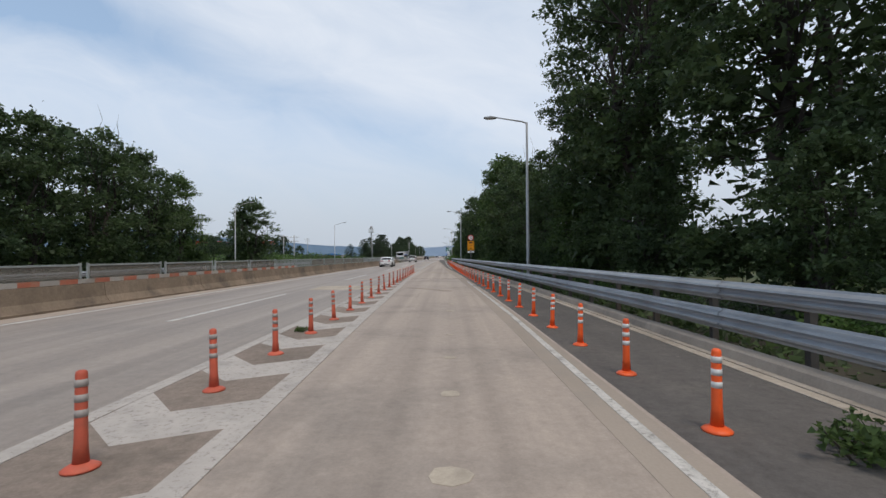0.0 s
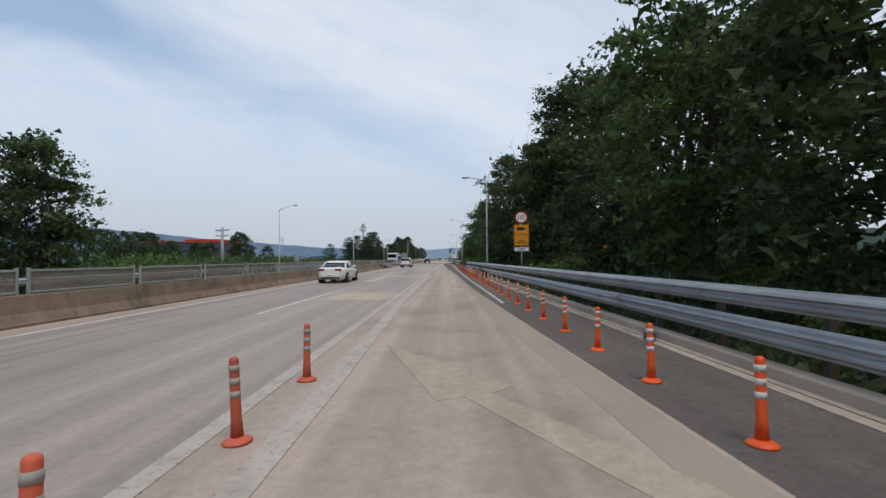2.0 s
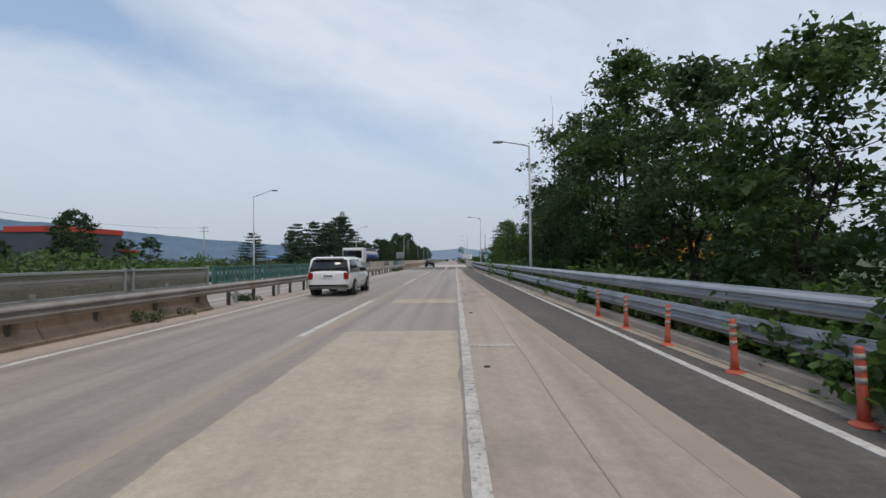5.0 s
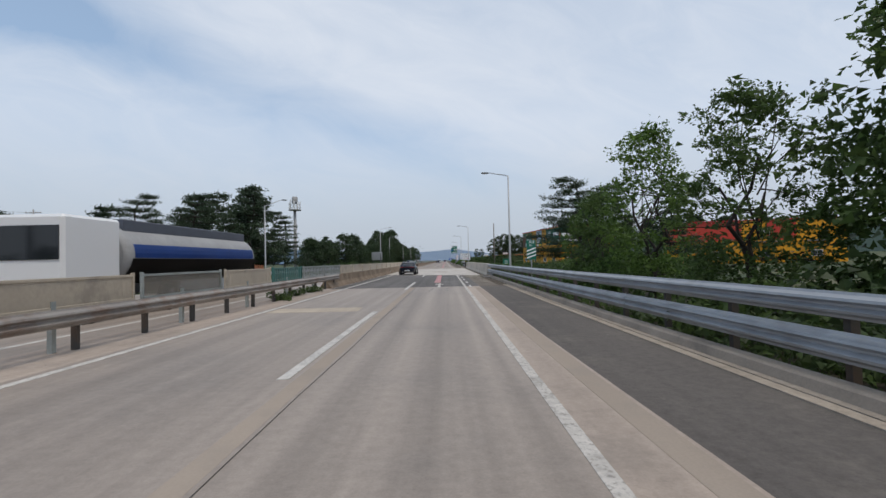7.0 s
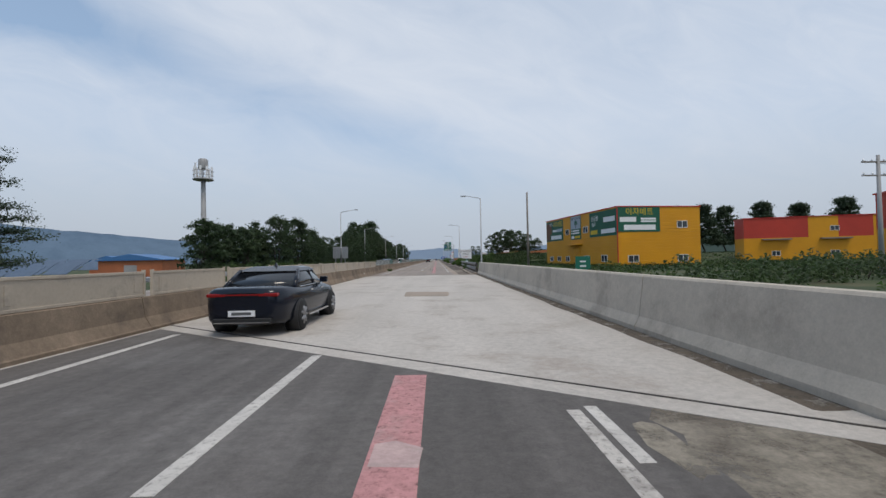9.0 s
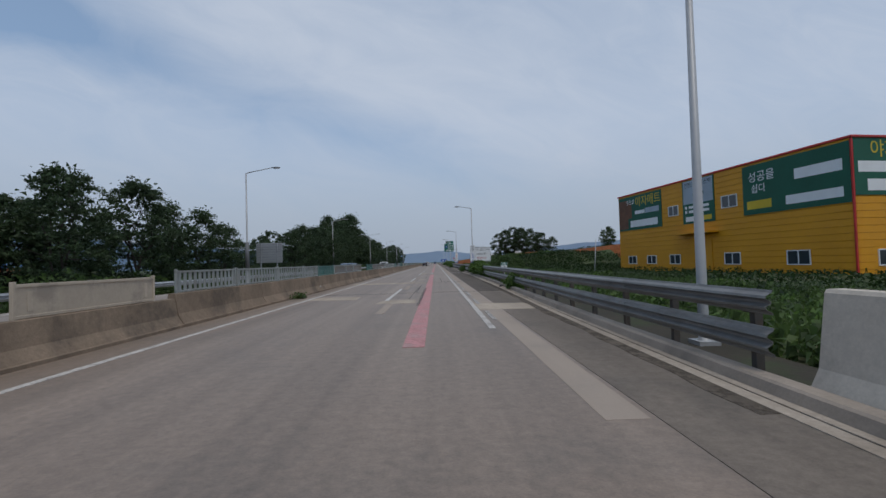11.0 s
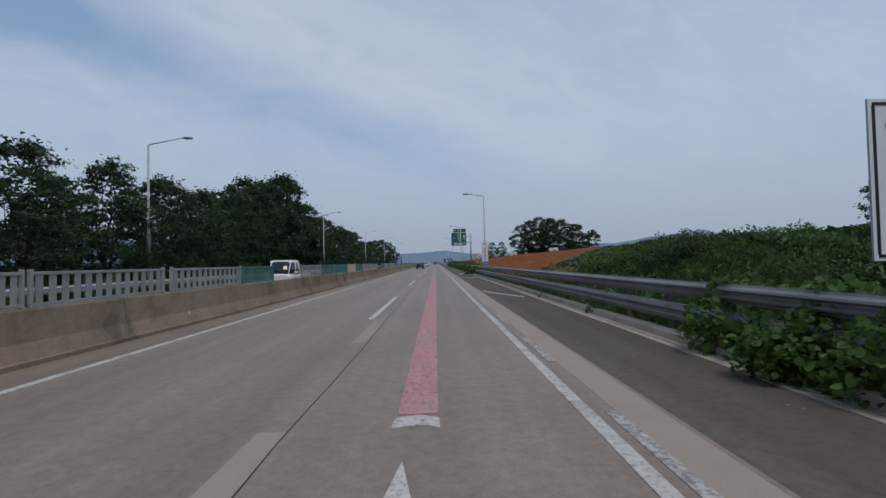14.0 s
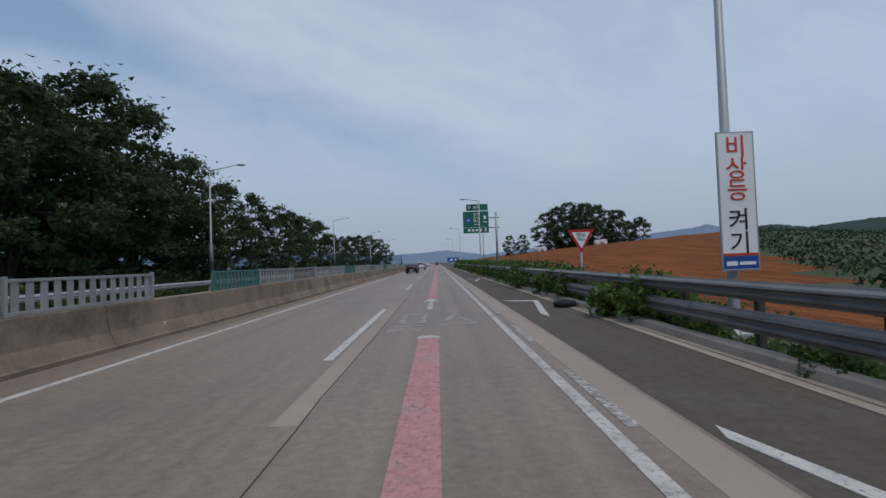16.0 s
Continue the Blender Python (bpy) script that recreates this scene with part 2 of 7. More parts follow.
def paint_wear(m, share, scale=15.0):
    """Let the road show through where the paint has flaked off."""
    nt = m.node_tree
    n, l = nt.nodes.new, nt.links.new
    geo, no, mr, tr, mx = n("ShaderNodeNewGeometry"), n("ShaderNodeTexNoise"), n("ShaderNodeMapRange"), n("ShaderNodeBsdfTransparent"), n("ShaderNodeMixShader")
    no.inputs["Scale"].default_value, no.inputs["Detail"].default_value, no.inputs["Roughness"].default_value = scale, 8.0, 0.75
    l(geo.outputs["Position"], no.inputs["Vector"])
    mr.inputs["From Min"].default_value, mr.inputs["From Max"].default_value = 0.56 - share * .35, 0.76 - share * .35
    mr.inputs["To Max"].default_value = 0.8
    l(no.outputs["Fac"], mr.inputs["Value"])
    l(mr.outputs[0], mx.inputs[0])
    l(nt.nodes["Principled BSDF"].outputs[0], mx.inputs[1]); l(tr.outputs[0], mx.inputs[2])
    l(mx.outputs[0], nt.nodes["Material Output"].inputs["Surface"])


M_PINK = mat("road_paint_pink", (0.52, 0.25, 0.25), (0.42, 0.21, 0.205), rough=0.75, big=2.5, fine=30, bump=0.2, dirt=(0.36, 0.27, 0.25),
             dirt_amt=0.8, dirt_scale=1.4, spec=0.3, grain=0.3)
M_PINK_OLD = mat("road_paint_pink_faded", (0.50, 0.36, 0.34), (0.42, 0.3, 0.285), rough=0.75, big=2.5, fine=30, bump=0.2, dirt=(0.36, 0.29, 0.27), dirt_amt=0.7, dirt_scale=2, spec=0.3, grain=0.25)
for _m, _s in ((M_WHITE, .12), (M_LINE, .14), (M_WORN, .07), (M_FAINT, .2), (M_PINK, .1), (M_DASH, .36)):
    paint_wear(_m, _s)
M_CRACK = mat("joint_sealant", (0.075, 0.066, 0.06), rough=0.8, bump=0.1)
M_STAIN = mat("rubber_film", (0.17, 0.15, 0.13), (0.13, 0.115, 0.1), rough=0.75, big=1.5, fine=30, bump=0.1, stretch=(1, .1, 1), spec=0.3)
paint_wear(M_STAIN, .45, 4.0)
M_SILT = mat("gutter_silt", (0.15, 0.125, 0.1), (0.09, 0.076, 0.062), rough=0.95, big=1.5, fine=40, bump=0.6, spec=0.1, grain=0.3)
paint_wear(M_SILT, .3, 2.5)
M_APRON = mat("silty_apron", (0.31, 0.275, 0.222), (0.205, 0.182, 0.148), rough=0.92, big=1.4, fine=40, bump=0.4, stretch=(1, 0.35, 1), dirt=(0.12, 0.102, 0.085), dirt_amt=0.7, dirt_scale=1.1, spec=0.15, grain=0.35)
paint_wear(M_APRON, .3, 1.6)
M_BARR = mat("barrier_concrete", (0.272, 0.207, 0.15), (0.165, 0.125, 0.092), rough=0.9, big=1.1, fine=30, bump=0.3, stretch=(1, 1, 0.35),
             dirt=(0.105, 0.085, 0.068), dirt_amt=0.75, dirt_scale=0.7, spec=0.2, rnd=0.1, grain=0.25)
M_PARA = mat("parapet_concrete", (0.58, 0.515, 0.43), (0.46, 0.41, 0.345), rough=0.88, big=0.5, fine=30, bump=0.2, stretch=(1, 1, 2),
             dirt=(0.25, 0.215, 0.18), dirt_amt=0.5, dirt_scale=0.6, spec=0.2, rnd=0.04, grain=0.15)
M_KERB = mat("kerb_concrete", (0.40, 0.335, 0.272), (0.27, 0.228, 0.186), rough=0.9, big=1.2, fine=30, bump=0.3, dirt=(0.17, 0.15, 0.13),
             dirt_amt=0.6, dirt_scale=0.9, spec=0.2)
M_STEEL = mat("galvanised_steel", (0.40, 0.42, 0.44), (0.29, 0.305, 0.325), rough=0.45, metal=0.35, big=1.4, fine=12, bump=0.05,
              dirt=(0.22, 0.22, 0.22), dirt_amt=0.5, dirt_scale=1.5, rnd=0.06)
M_STEEL_N = mat("galvanised_steel_dulled", (0.24, 0.242, 0.236), (0.155, 0.157, 0.154), rough=0.45, metal=0.35, big=1.4, fine=12, bump=0.08,
                dirt=(0.13, 0.12, 0.11), dirt_amt=0.6, dirt_scale=1.2, rnd=0.08)
M_GUTTER = mat("gutter_concrete", (0.42, 0.355, 0.287), (0.30, 0.255, 0.207), rough=0.9, big=1.0, fine=30, bump=0.3, stretch=(1, .2, 1), dirt=(0.22, 0.18, 0.14), dirt_amt=0.6, dirt_scale=0.8, spec=0.2, grain=0.25)
# post steel near black: shade behind the beams painted in, plus rust blotches
M_POST = mat("post_steel_painted_shade", (0.085, 0.08, 0.075), (0.055, 0.052, 0.048), rough=0.65, metal=0.3, big=2, fine=14, bump=0.1, dirt=(0.1, 0.06, 0.035), dirt_amt=0.5, dirt_scale=2, rnd=0.1)
M_STEEL_R = mat("rust_streaked_steel", (0.36, 0.33, 0.30), (0.25, 0.225, 0.205), rough=0.55, metal=0.3, big=1.5, fine=12, bump=0.06, dirt=(0.2, 0.12, 0.08), dirt_amt=0.6, dirt_scale=1.3, rnd=0.1)
M_STEEL_DK = mat("weathered_steel", (0.25, 0.235, 0.215), (0.17, 0.155, 0.14), rough=0.6, metal=0.3, big=2, fine=14, bump=0.1,
                 dirt=(0.2, 0.11, 0.06), dirt_amt=0.5, dirt_scale=2, rnd=0.1)
M_POLE = mat("lamp_pole_paint", (0.42, 0.43, 0.44), (0.34, 0.35, 0.36), rough=0.5, metal=0.2, big=0.6, fine=10, bump=0.03)
M_HEAD = mat("lamp_head_grey", (0.16, 0.165, 0.17), rough=0.5, metal=0.3, bump=0.02)
M_ORANGE = mat("orange_plastic", (0.85, 0.115, 0.02), (0.68, 0.085, 0.02), rough=0.45, big=4, fine=20, bump=0.05, dirt=(0.4, 0.1, 0.05),
               dirt_amt=0.35, dirt_scale=5, rnd=0.1)
M_ORANGE_OLD = mat("faded_orange_plastic", (0.60, 0.115, 0.06), (0.43, 0.085, 0.05), rough=0.6, big=4, fine=20, bump=0.05,
                   dirt=(0.25, 0.09, 0.06), dirt_amt=0.5, dirt_scale=4, rnd=0.15)
M_STRIPE_O = mat("faded_orange_board", (0.50, 0.16, 0.09), (0.36, 0.12, 0.075), rough=0.7, big=2, fine=20, bump=0.05, dirt=(0.3, 0.22, 0.16), dirt_amt=0.7, dirt_scale=2, rnd=.1, island=True)
M_STRIPE_W = mat("dusty_white_board", (0.46, 0.43, 0.39), (0.36, 0.33, 0.29), rough=0.7, big=2, fine=20, bump=0.05, dirt=(0.28, 0.23, 0.18), dirt_amt=0.7, dirt_scale=2, rnd=.1, island=True)
M_REFL = mat("reflective_sheet", (0.62, 0.62, 0.6), (0.48, 0.48, 0.46), rough=0.4, big=6, fine=30, bump=0.03)
M_REFL_OLD = mat("dirty_reflective_sheet", (0.38, 0.35, 0.32), (0.27, 0.24, 0.22), rough=0.55, big=6, fine=30, bump=0.03)
M_FENCE = mat("fence_grey_paint", (0.30, 0.325, 0.315), (0.215, 0.237, 0.232), rough=0.55, big=1.5, fine=14, bump=0.05, dirt=(0.2, 0.19, 0.17),
              dirt_amt=0.5, dirt_scale=1.8, rnd=0.08)
M_FENCE_GR = mat("fence_green_paint", (0.045, 0.165, 0.145), (0.03, 0.115, 0.103), rough=0.5, big=1.5, fine=14, bump=0.05,
                 dirt=(0.12, 0.14, 0.13), dirt_amt=0.5, dirt_scale=1.8, rnd=0.1)
M_PLATE = mat("fence_plate_beige", (0.52, 0.445, 0.35), (0.40, 0.34, 0.27), rough=0.6, big=1.2, fine=14, bump=0.1, dirt=(0.22, 0.19, 0.16),
              dirt_amt=0.6, dirt_scale=1.2, rnd=0.08)
M_BARK = mat("bark", (0.06, 0.05, 0.042), (0.035, 0.03, 0.026), rough=0.95, big=3, fine=14, bump=0.6)
M_FAR = mat("road_concrete_dark", (0.258, 0.196, 0.148), (0.182, 0.138, 0.105), rough=0.55, big=1.0, fine=45, bump=0.25,
            stretch=(1, 0.05, 1), dirt=(0.15, 0.122, 0.098), dirt_amt=0.5, dirt_scale=0.3, spec=0.55, grain=0.36, lines=0.16)
# soil and litter, with the shade under rail and trees put into the colour
M_LITTER_SHADE = mat("shaded_leaf_litter", (0.055, 0.045, 0.03), (0.03, 0.027, 0.018), rough=0.95, big=1.2, fine=9, bump=0.7, dirt=(0.04, 0.06, 0.02), dirt_amt=0.7, dirt_scale=0.8)
M_LEAF_DK = leaf_mat("leaves_dark", (0.082, 0.122, 0.045), (0.046, 0.074, 0.034), .42)
M_LEAF = leaf_mat("leaves_green", (0.092, 0.145, 0.041), (0.052, 0.088, 0.03), .48)
M_LEAF_LT = leaf_mat("leaves_fresh", (0.115, 0.19, 0.04), (0.065, 0.12, 0.033), .42)
# leaf green darkened: the shade of the tree belt is put into the colour
M_LEAF_SHADE = leaf_mat("leaves_belt_shade", (0.06, 0.094, 0.04), (0.036, 0.06, 0.03), .35)
M_CROP = leaf_mat("field_leaves", (0.035, 0.066, 0.016), (0.020, 0.039, 0.011), .35)
M_NEEDLE = leaf_mat("pine_needles", (0.058, 0.088, 0.046), (0.035, 0.058, 0.035), 0.35)
M_GRASS = mat("grass_ground", (0.05, 0.078, 0.022), (0.03, 0.044, 0.017), rough=0.95, big=0.25, fine=6, bump=0.6, dirt=(0.16, 0.12, 0.07),
              dirt_amt=0.5, dirt_scale=0.12)
M_SOIL = mat("red_soil", (0.26, 0.088, 0.026), (0.15, 0.05, 0.018), rough=0.95, big=1.6, fine=4, bump=1.0, stretch=(1, 0.12, 1),
             dirt=(0.13, 0.05, 0.022), dirt_amt=0.6, dirt_scale=0.5, spec=0.1, grain=0.35, lines=0.3, bdist=0.25)
M_YELLOW = mat("yellow_cladding", (0.72, 0.325, 0.010), (0.61, 0.27, 0.010), rough=0.5, big=0.3, fine=3, bump=0.03)
M_RED = mat("red_cladding", (0.52, 0.05, 0.03), (0.42, 0.04, 0.025), rough=0.5, big=0.3, fine=3, bump=0.03)
M_DKGREY = mat("dark_grey_cladding", (0.075, 0.085, 0.11), rough=0.5, big=0.4, fine=3, bump=0.03)
M_GREY = mat("grey_paint", (0.36, 0.36, 0.36), rough=0.6, big=0.6, fine=8, bump=0.05)
M_BLUE = mat("blue_roof", (0.06, 0.19, 0.42), rough=0.5, big=0.4, fine=4, bump=0.05)
M_ORWALL = mat("orange_wall", (0.48, 0.16, 0.07), rough=0.7, big=0.4, fine=4, bump=0.05)
M_SOLAR = mat("solar_panel_blue", (0.10, 0.135, 0.19), rough=0.25, big=0.5, fine=5, bump=0.02)
M_SIGN_W = mat("sign_white", (0.84, 0.85, 0.86), (0.76, 0.77, 0.78), rough=0.45, big=1, fine=10, bump=0.02)
M_SIGN_G = mat("sign_green", (0.012, 0.155, 0.105), (0.010, 0.125, 0.085), rough=0.45, big=1, fine=10, bump=0.02)
M_SIGN_B = mat("sign_blue", (0.02, 0.09, 0.40), rough=0.45, bump=0.02)
M_SIGN_R = mat("sign_red", (0.58, 0.03, 0.025), rough=0.45, bump=0.02)
M_SIGN_Y = mat("sign_amber", (0.85, 0.33, 0.008), rough=0.45, bump=0.02)
M_BLACK = mat("black_print", (0.018, 0.018, 0.02), rough=0.5, bump=0.02)
M_TXT_R = mat("print_red", (0.66, 0.07, 0.025), rough=0.5, bump=0.02)
M_TXT_Y = mat("print_yellow", (0.75, 0.55, 0.03), rough=0.5, bump=0.02)
M_BAN_G = mat("banner_green", (0.012, 0.115, 0.07), (0.01, 0.09, 0.055), rough=0.6, big=0.6, fine=5, bump=0.03)
M_BROWN = mat("print_brown", (0.20, 0.085, 0.04), (0.11, 0.05, 0.03), rough=0.6, big=1.5, fine=8, bump=0.02)
M_SKYP = mat("print_pale_blue", (0.42, 0.50, 0.58), rough=0.6, bump=0.02)
M_CAR_W = mat("car_paint_white", (0.72, 0.72, 0.72), (0.70, 0.70, 0.70), rough=0.22, bump=0, spec=0.6)
M_CAR_B = mat("car_paint_navy", (0.006, 0.009, 0.018), (0.005, 0.008, 0.015), rough=0.18, bump=0, spec=0.4)
M_CAR_S = mat("car_paint_blue_grey", (0.09, 0.14, 0.21), rough=0.2, bump=0, spec=0.6)
M_GLASS = mat("car_glass_dark", (0.012, 0.015, 0.018), (0.010, 0.012, 0.015), rough=0.06, bump=0, spec=0.6)
M_TYRE = mat("tyre_rubber", (0.022, 0.022, 0.022), rough=0.85, bump=0.1)
M_RIM = mat("alloy_rim", (0.38, 0.38, 0.39), rough=0.35, metal=0.7, bump=0)
M_CHROME = mat("chrome", (0.66, 0.67, 0.68), rough=0.15, metal=1.0, bump=0)
M_LAMP_R = mat("tail_lamp_red", (0.30, 0.012, 0.012), rough=0.2, bump=0)
M_TRIM = mat("black_trim", (0.02, 0.02, 0.021), rough=0.6, bump=0)
# haze of distance is painted into this blue
M_FARHILL = mat("wooded_hill_haze_blue", (0.135, 0.195, 0.265), (0.1, 0.15, 0.21), rough=1.0, big=0.02, fine=0.15, bump=0, spec=0)
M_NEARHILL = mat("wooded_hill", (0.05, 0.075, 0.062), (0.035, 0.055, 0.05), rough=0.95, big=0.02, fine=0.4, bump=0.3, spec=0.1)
# more haze painted in: paler blue for the farthest range
M_FARHILL2 = mat("far_hill_haze_blue", (0.19, 0.25, 0.325), (0.165, 0.22, 0.295), rough=1.0, big=0.01, fine=0.1, bump=0, spec=0)
M_WINDOW = mat("window_glass", (0.045, 0.055, 0.065), rough=0.08, bump=0, spec=0.6)
M_PLASTIC_W = mat("white_wrap", (0.7, 0.7, 0.7), rough=0.5, big=2, fine=8, bump=0.1)

# ---- building helpers ----


def obj(name, bm, material, parent=None, label="", smooth=False):
    me = bpy.data.meshes.new(name)
    bmesh.ops.recalc_face_normals(bm, faces=bm.faces[:])
    bm.to_mesh(me)
    bm.free()
    for m in (material if isinstance(material, (list, tuple)) else [material]):
        me.materials.append(m)
    if smooth:
        for p in me.polygons:
            p.use_smooth = True
    ob = new(name, me)
    if parent:
        ob.parent = parent
    if label:
        ob["label"] = label
    return ob


part = obj


def again(ob, parent=None, m=None):
    """Another object on the same mesh."""
    o = ob.copy()
    scene.collection.objects.link(o)
    o.parent = parent or ob.parent
    if m is not None:
        o.matrix_basis = m
    return o


def thing(name, label, category, group="", kind="", at=(0, 0, 0), rz=0):
    e = new(name)
    e.matrix_basis = pose(*at, 0, 0, rz)
    return tagged(e, label, category, group, kind)


def box(bm, x0, x1, y0, y1, z0, z1, bevel=0.0, mi=0):
    r = bmesh.ops.create_cube(bm, size=1.0)
    vs = r["verts"]
    for v in vs:
        v.co = Vector((x0 + (v.co.x + .5) * (x1 - x0), y0 + (v.co.y + .5) * (y1 - y0), z0 + (v.co.z + .5) * (z1 - z0)))
    fs = {f for v in vs for f in v.link_faces}
    if bevel:
        es = list({e for v in vs for e in v.link_edges})
        rr = bmesh.ops.bevel(bm, geom=es, offset=bevel, segments=1, affect='EDGES')
        fs = set(rr["faces"]) | {f for f in fs if f.is_valid}
    for f in fs:
        f.material_index = mi
    return vs


def rod(bm, p0, p1, r0, r1=None, seg=10, mi=0, caps=True):
    p0, p1 = Vector(p0), Vector(p1)
    d = p1 - p0
    q = d.to_track_quat('Z', 'Y')
    rings = []
    for p, r in ((p0, r0), (p1, r0 if r1 is None else r1)):
        rings.append([bm.verts.new(p + q @ Vector((r * math.cos(2 * math.pi * i / seg), r * math.sin(2 * math.pi * i / seg), 0))) for i in range(seg)])
    for i in range(seg):
        f = bm.faces.new((rings[0][i], rings[0][(i + 1) % seg], rings[1][(i + 1) % seg], rings[1][i]))
        f.material_index = mi
        f.smooth = True
    if caps:
        for rg in (rings[0][::-1], rings[1]):
            bm.faces.new(rg).material_index = mi


def loft(bm, sections, closed=True, caps=True, mi=0, smooth=False):
    """Skin through rings of points."""
    rings = [[bm.verts.new(p) for p in s] for s in sections]
    k = len(rings[0])
    for a, b in zip(rings, rings[1:]):
        for i in range(k if closed else k - 1):
            f = bm.faces.new((a[i], a[(i + 1) % k], b[(i + 1) % k], b[i]))
            f.material_index = mi
            f.smooth = smooth
    if caps and closed:
        bm.faces.new(rings[0][::-1]).material_index = mi
        bm.faces.new(rings[-1]).material_index = mi
    return rings


def lathe(bm, prof, seg=14, mi=0, at=(0, 0, 0)):
    secs = [[(at[0] + r * math.cos(2 * math.pi * i / seg), at[1] + r * math.sin(2 * math.pi * i / seg), at[2] + z) for i in range(seg)] for r, z in prof]
    loft(bm, secs, mi=mi, smooth=True)


def interp(table, y):
    if y <= table[0][0]:
        return table[0][1]
    for (a, u), (b, v) in zip(table, table[1:]):
        if y <= b:
            return u + (v - u) * (y - a) / (b - a)
    return table[-1][1]


def slab(name, xa, xb, y0, y1, z0, z1, material, parent=None, step=4.0, label=""):
    """A flat strip between two lines x = xa(y) and x = xb(y), with thickness."""
    bm = bmesh.new()
    k = max(1, int(math.ceil((y1 - y0) / step)))
    secs = []
    for i in range(k + 1):
        y = y0 + (y1 - y0) * i / k
        a, b = xa(y), xb(y)
        secs.append([(a, y, z0), (b, y, z0), (b, y, z1), (a, y, z1)])
    loft(bm, secs)
    return obj(name, bm, material, parent, label)


def poly_slab(name, pts, z0, z1, material, parent=None, label="", jag=0.0, rng=None):
    """A flat patch with an outline, slightly ragged if asked."""
    out = []
    for (a, b), (c, d) in zip(pts, pts[1:] + pts[:1]):
        k = max(1, int(math.hypot(c - a, d - b) / 0.35)) if jag else 1
        for i in range(k):
            t = i / k
            j = (rng.uniform(-jag, jag), rng.uniform(-jag, jag)) if jag else (0, 0)
            out.append((a + (c - a) * t + j[0], b + (d - b) * t + j[1]))
    bm = bmesh.new()
    lo = [bm.verts.new((x, y, z0)) for x, y in out]
    hi = [bm.verts.new((x, y, z1)) for x, y in out]
    bm.faces.new(hi)
    for i in range(len(out)):
        j = (i + 1) % len(out)
        bm.faces.new((lo[i], lo[j], hi[j], hi[i]))
    bm.normal_update()
    bmesh.ops.triangulate(bm, faces=[f for f in bm.faces if len(f.verts) > 4])
    return obj(name, bm, material, parent, label)


def text(body, size, material, parent, m, name="lettering", depth=0.004, align='CENTER', sx=1.0):
    cu = bpy.data.curves.new(name, 'FONT')
    cu.body, cu.size, cu.extrude, cu.align_x, cu.align_y = body, size, depth, align, 'CENTER'
    tmp = bpy.data.objects.new(name, cu)
    scene.collection.objects.link(tmp)
    dg = bpy.context.evaluated_depsgraph_get()
    me = bpy.data.meshes.new_from_object(tmp.evaluated_get(dg))
    bpy.data.objects.remove(tmp)
    me.materials.clear()
    me.materials.append(material)
    o = new(name, me)
    o.parent = parent
    o.matrix_basis = m @ Matrix.Diagonal((sx, 1, 1, 1))
    return o


def upright(x, y, z, rz=0.0):
    """A sheet that stands upright and faces the approaching camera (towards -y)."""
    return pose(x, y, z, 90, 0, rz)


# plan lines, as (y, x)
KERB = [(-40, 15.9), (0, 14.95), (12.8, 14.6), (21.6, 14.33), (30, 13.95), (39.7, 13.5), (58.6, 12.75), (69, 12.32), (84, 11.65), (100, 11.08), (111, 10.72), (120, 10.5),
        (145, 9.95), (161, 9.62), (172, 9.55), (190, 9.5)]
KERB2 = [(229, 9.2), (241, 9.28), (248, 9.45), (255, 9.58), (270, 9.72), (300, 9.78), (700, 9.8)]
EDGE_R = [(-40, 12.9), (11.5, 12.23), (21, 12.16), (30, 11.88), (44, 11.45), (58.5, 11.06), (69, 10.82), (79, 10.57), (88.5, 10.43), (99.5, 10.29), (110, 10.15), (119, 10.12),
          (133, 10.0), (150, 9.6)]
CONC_R = [(-40, 13.0), (11.5, 12.5), (20, 12.38), (29.3, 12.15), (48, 11.4), (58, 10.85), (67.7, 10.35), (77, 10.1), (87.8, 9.82), (108.5, 9.05), (135, 8.25), (155, 7.85), (700, 7.78)]

# ---- ground, road, shoulders ----


def height(x, y):
    """Field and mound on the north-east side, flat elsewhere."""
    def s(a, b, v):
        t = min(1, max(0, (v - a) / (b - a)))
        return t * t * (3 - 2 * t)
    h = -0.14
    u = min(1, max(0, (x - 12) / 36)) ** .6
    e = .5 * min(60, max(0, x - 22))
    h += 4.9 * u * s(328 + e, 386 + e, y) * (1 - s(560, 760, y)) * (1 - 0.8 * s(40, 85, x))
    h += 2.15 * s(11.8, 16.5, x) * (1 - s(50, 75, x)) * s(297, 307, y) * (1 - s(314, 325, y))
    h += 2.0 * s(16, 46, x) * s(285, 308, y) * (1 - s(310, 330, y)) * (1 - s(120, 200, x))
    h -= 1.2 * s(-13, -22, x) * (1 - s(500, 800, y))
    return h


def is_soil(x, y):
    return x > 12.8 and 338 + (x - 13) * .1 < y < 520 and (x < 26 + (y - 361) * .55 or (y < 345 + (x - 13) * .15 and x < 45))


def is_bare(x, y):
    """Freshly turned strip high on the crop field."""
    return 26.5 < x < 64 and max(299, 308 - (x - 27) * .8) < y < 313


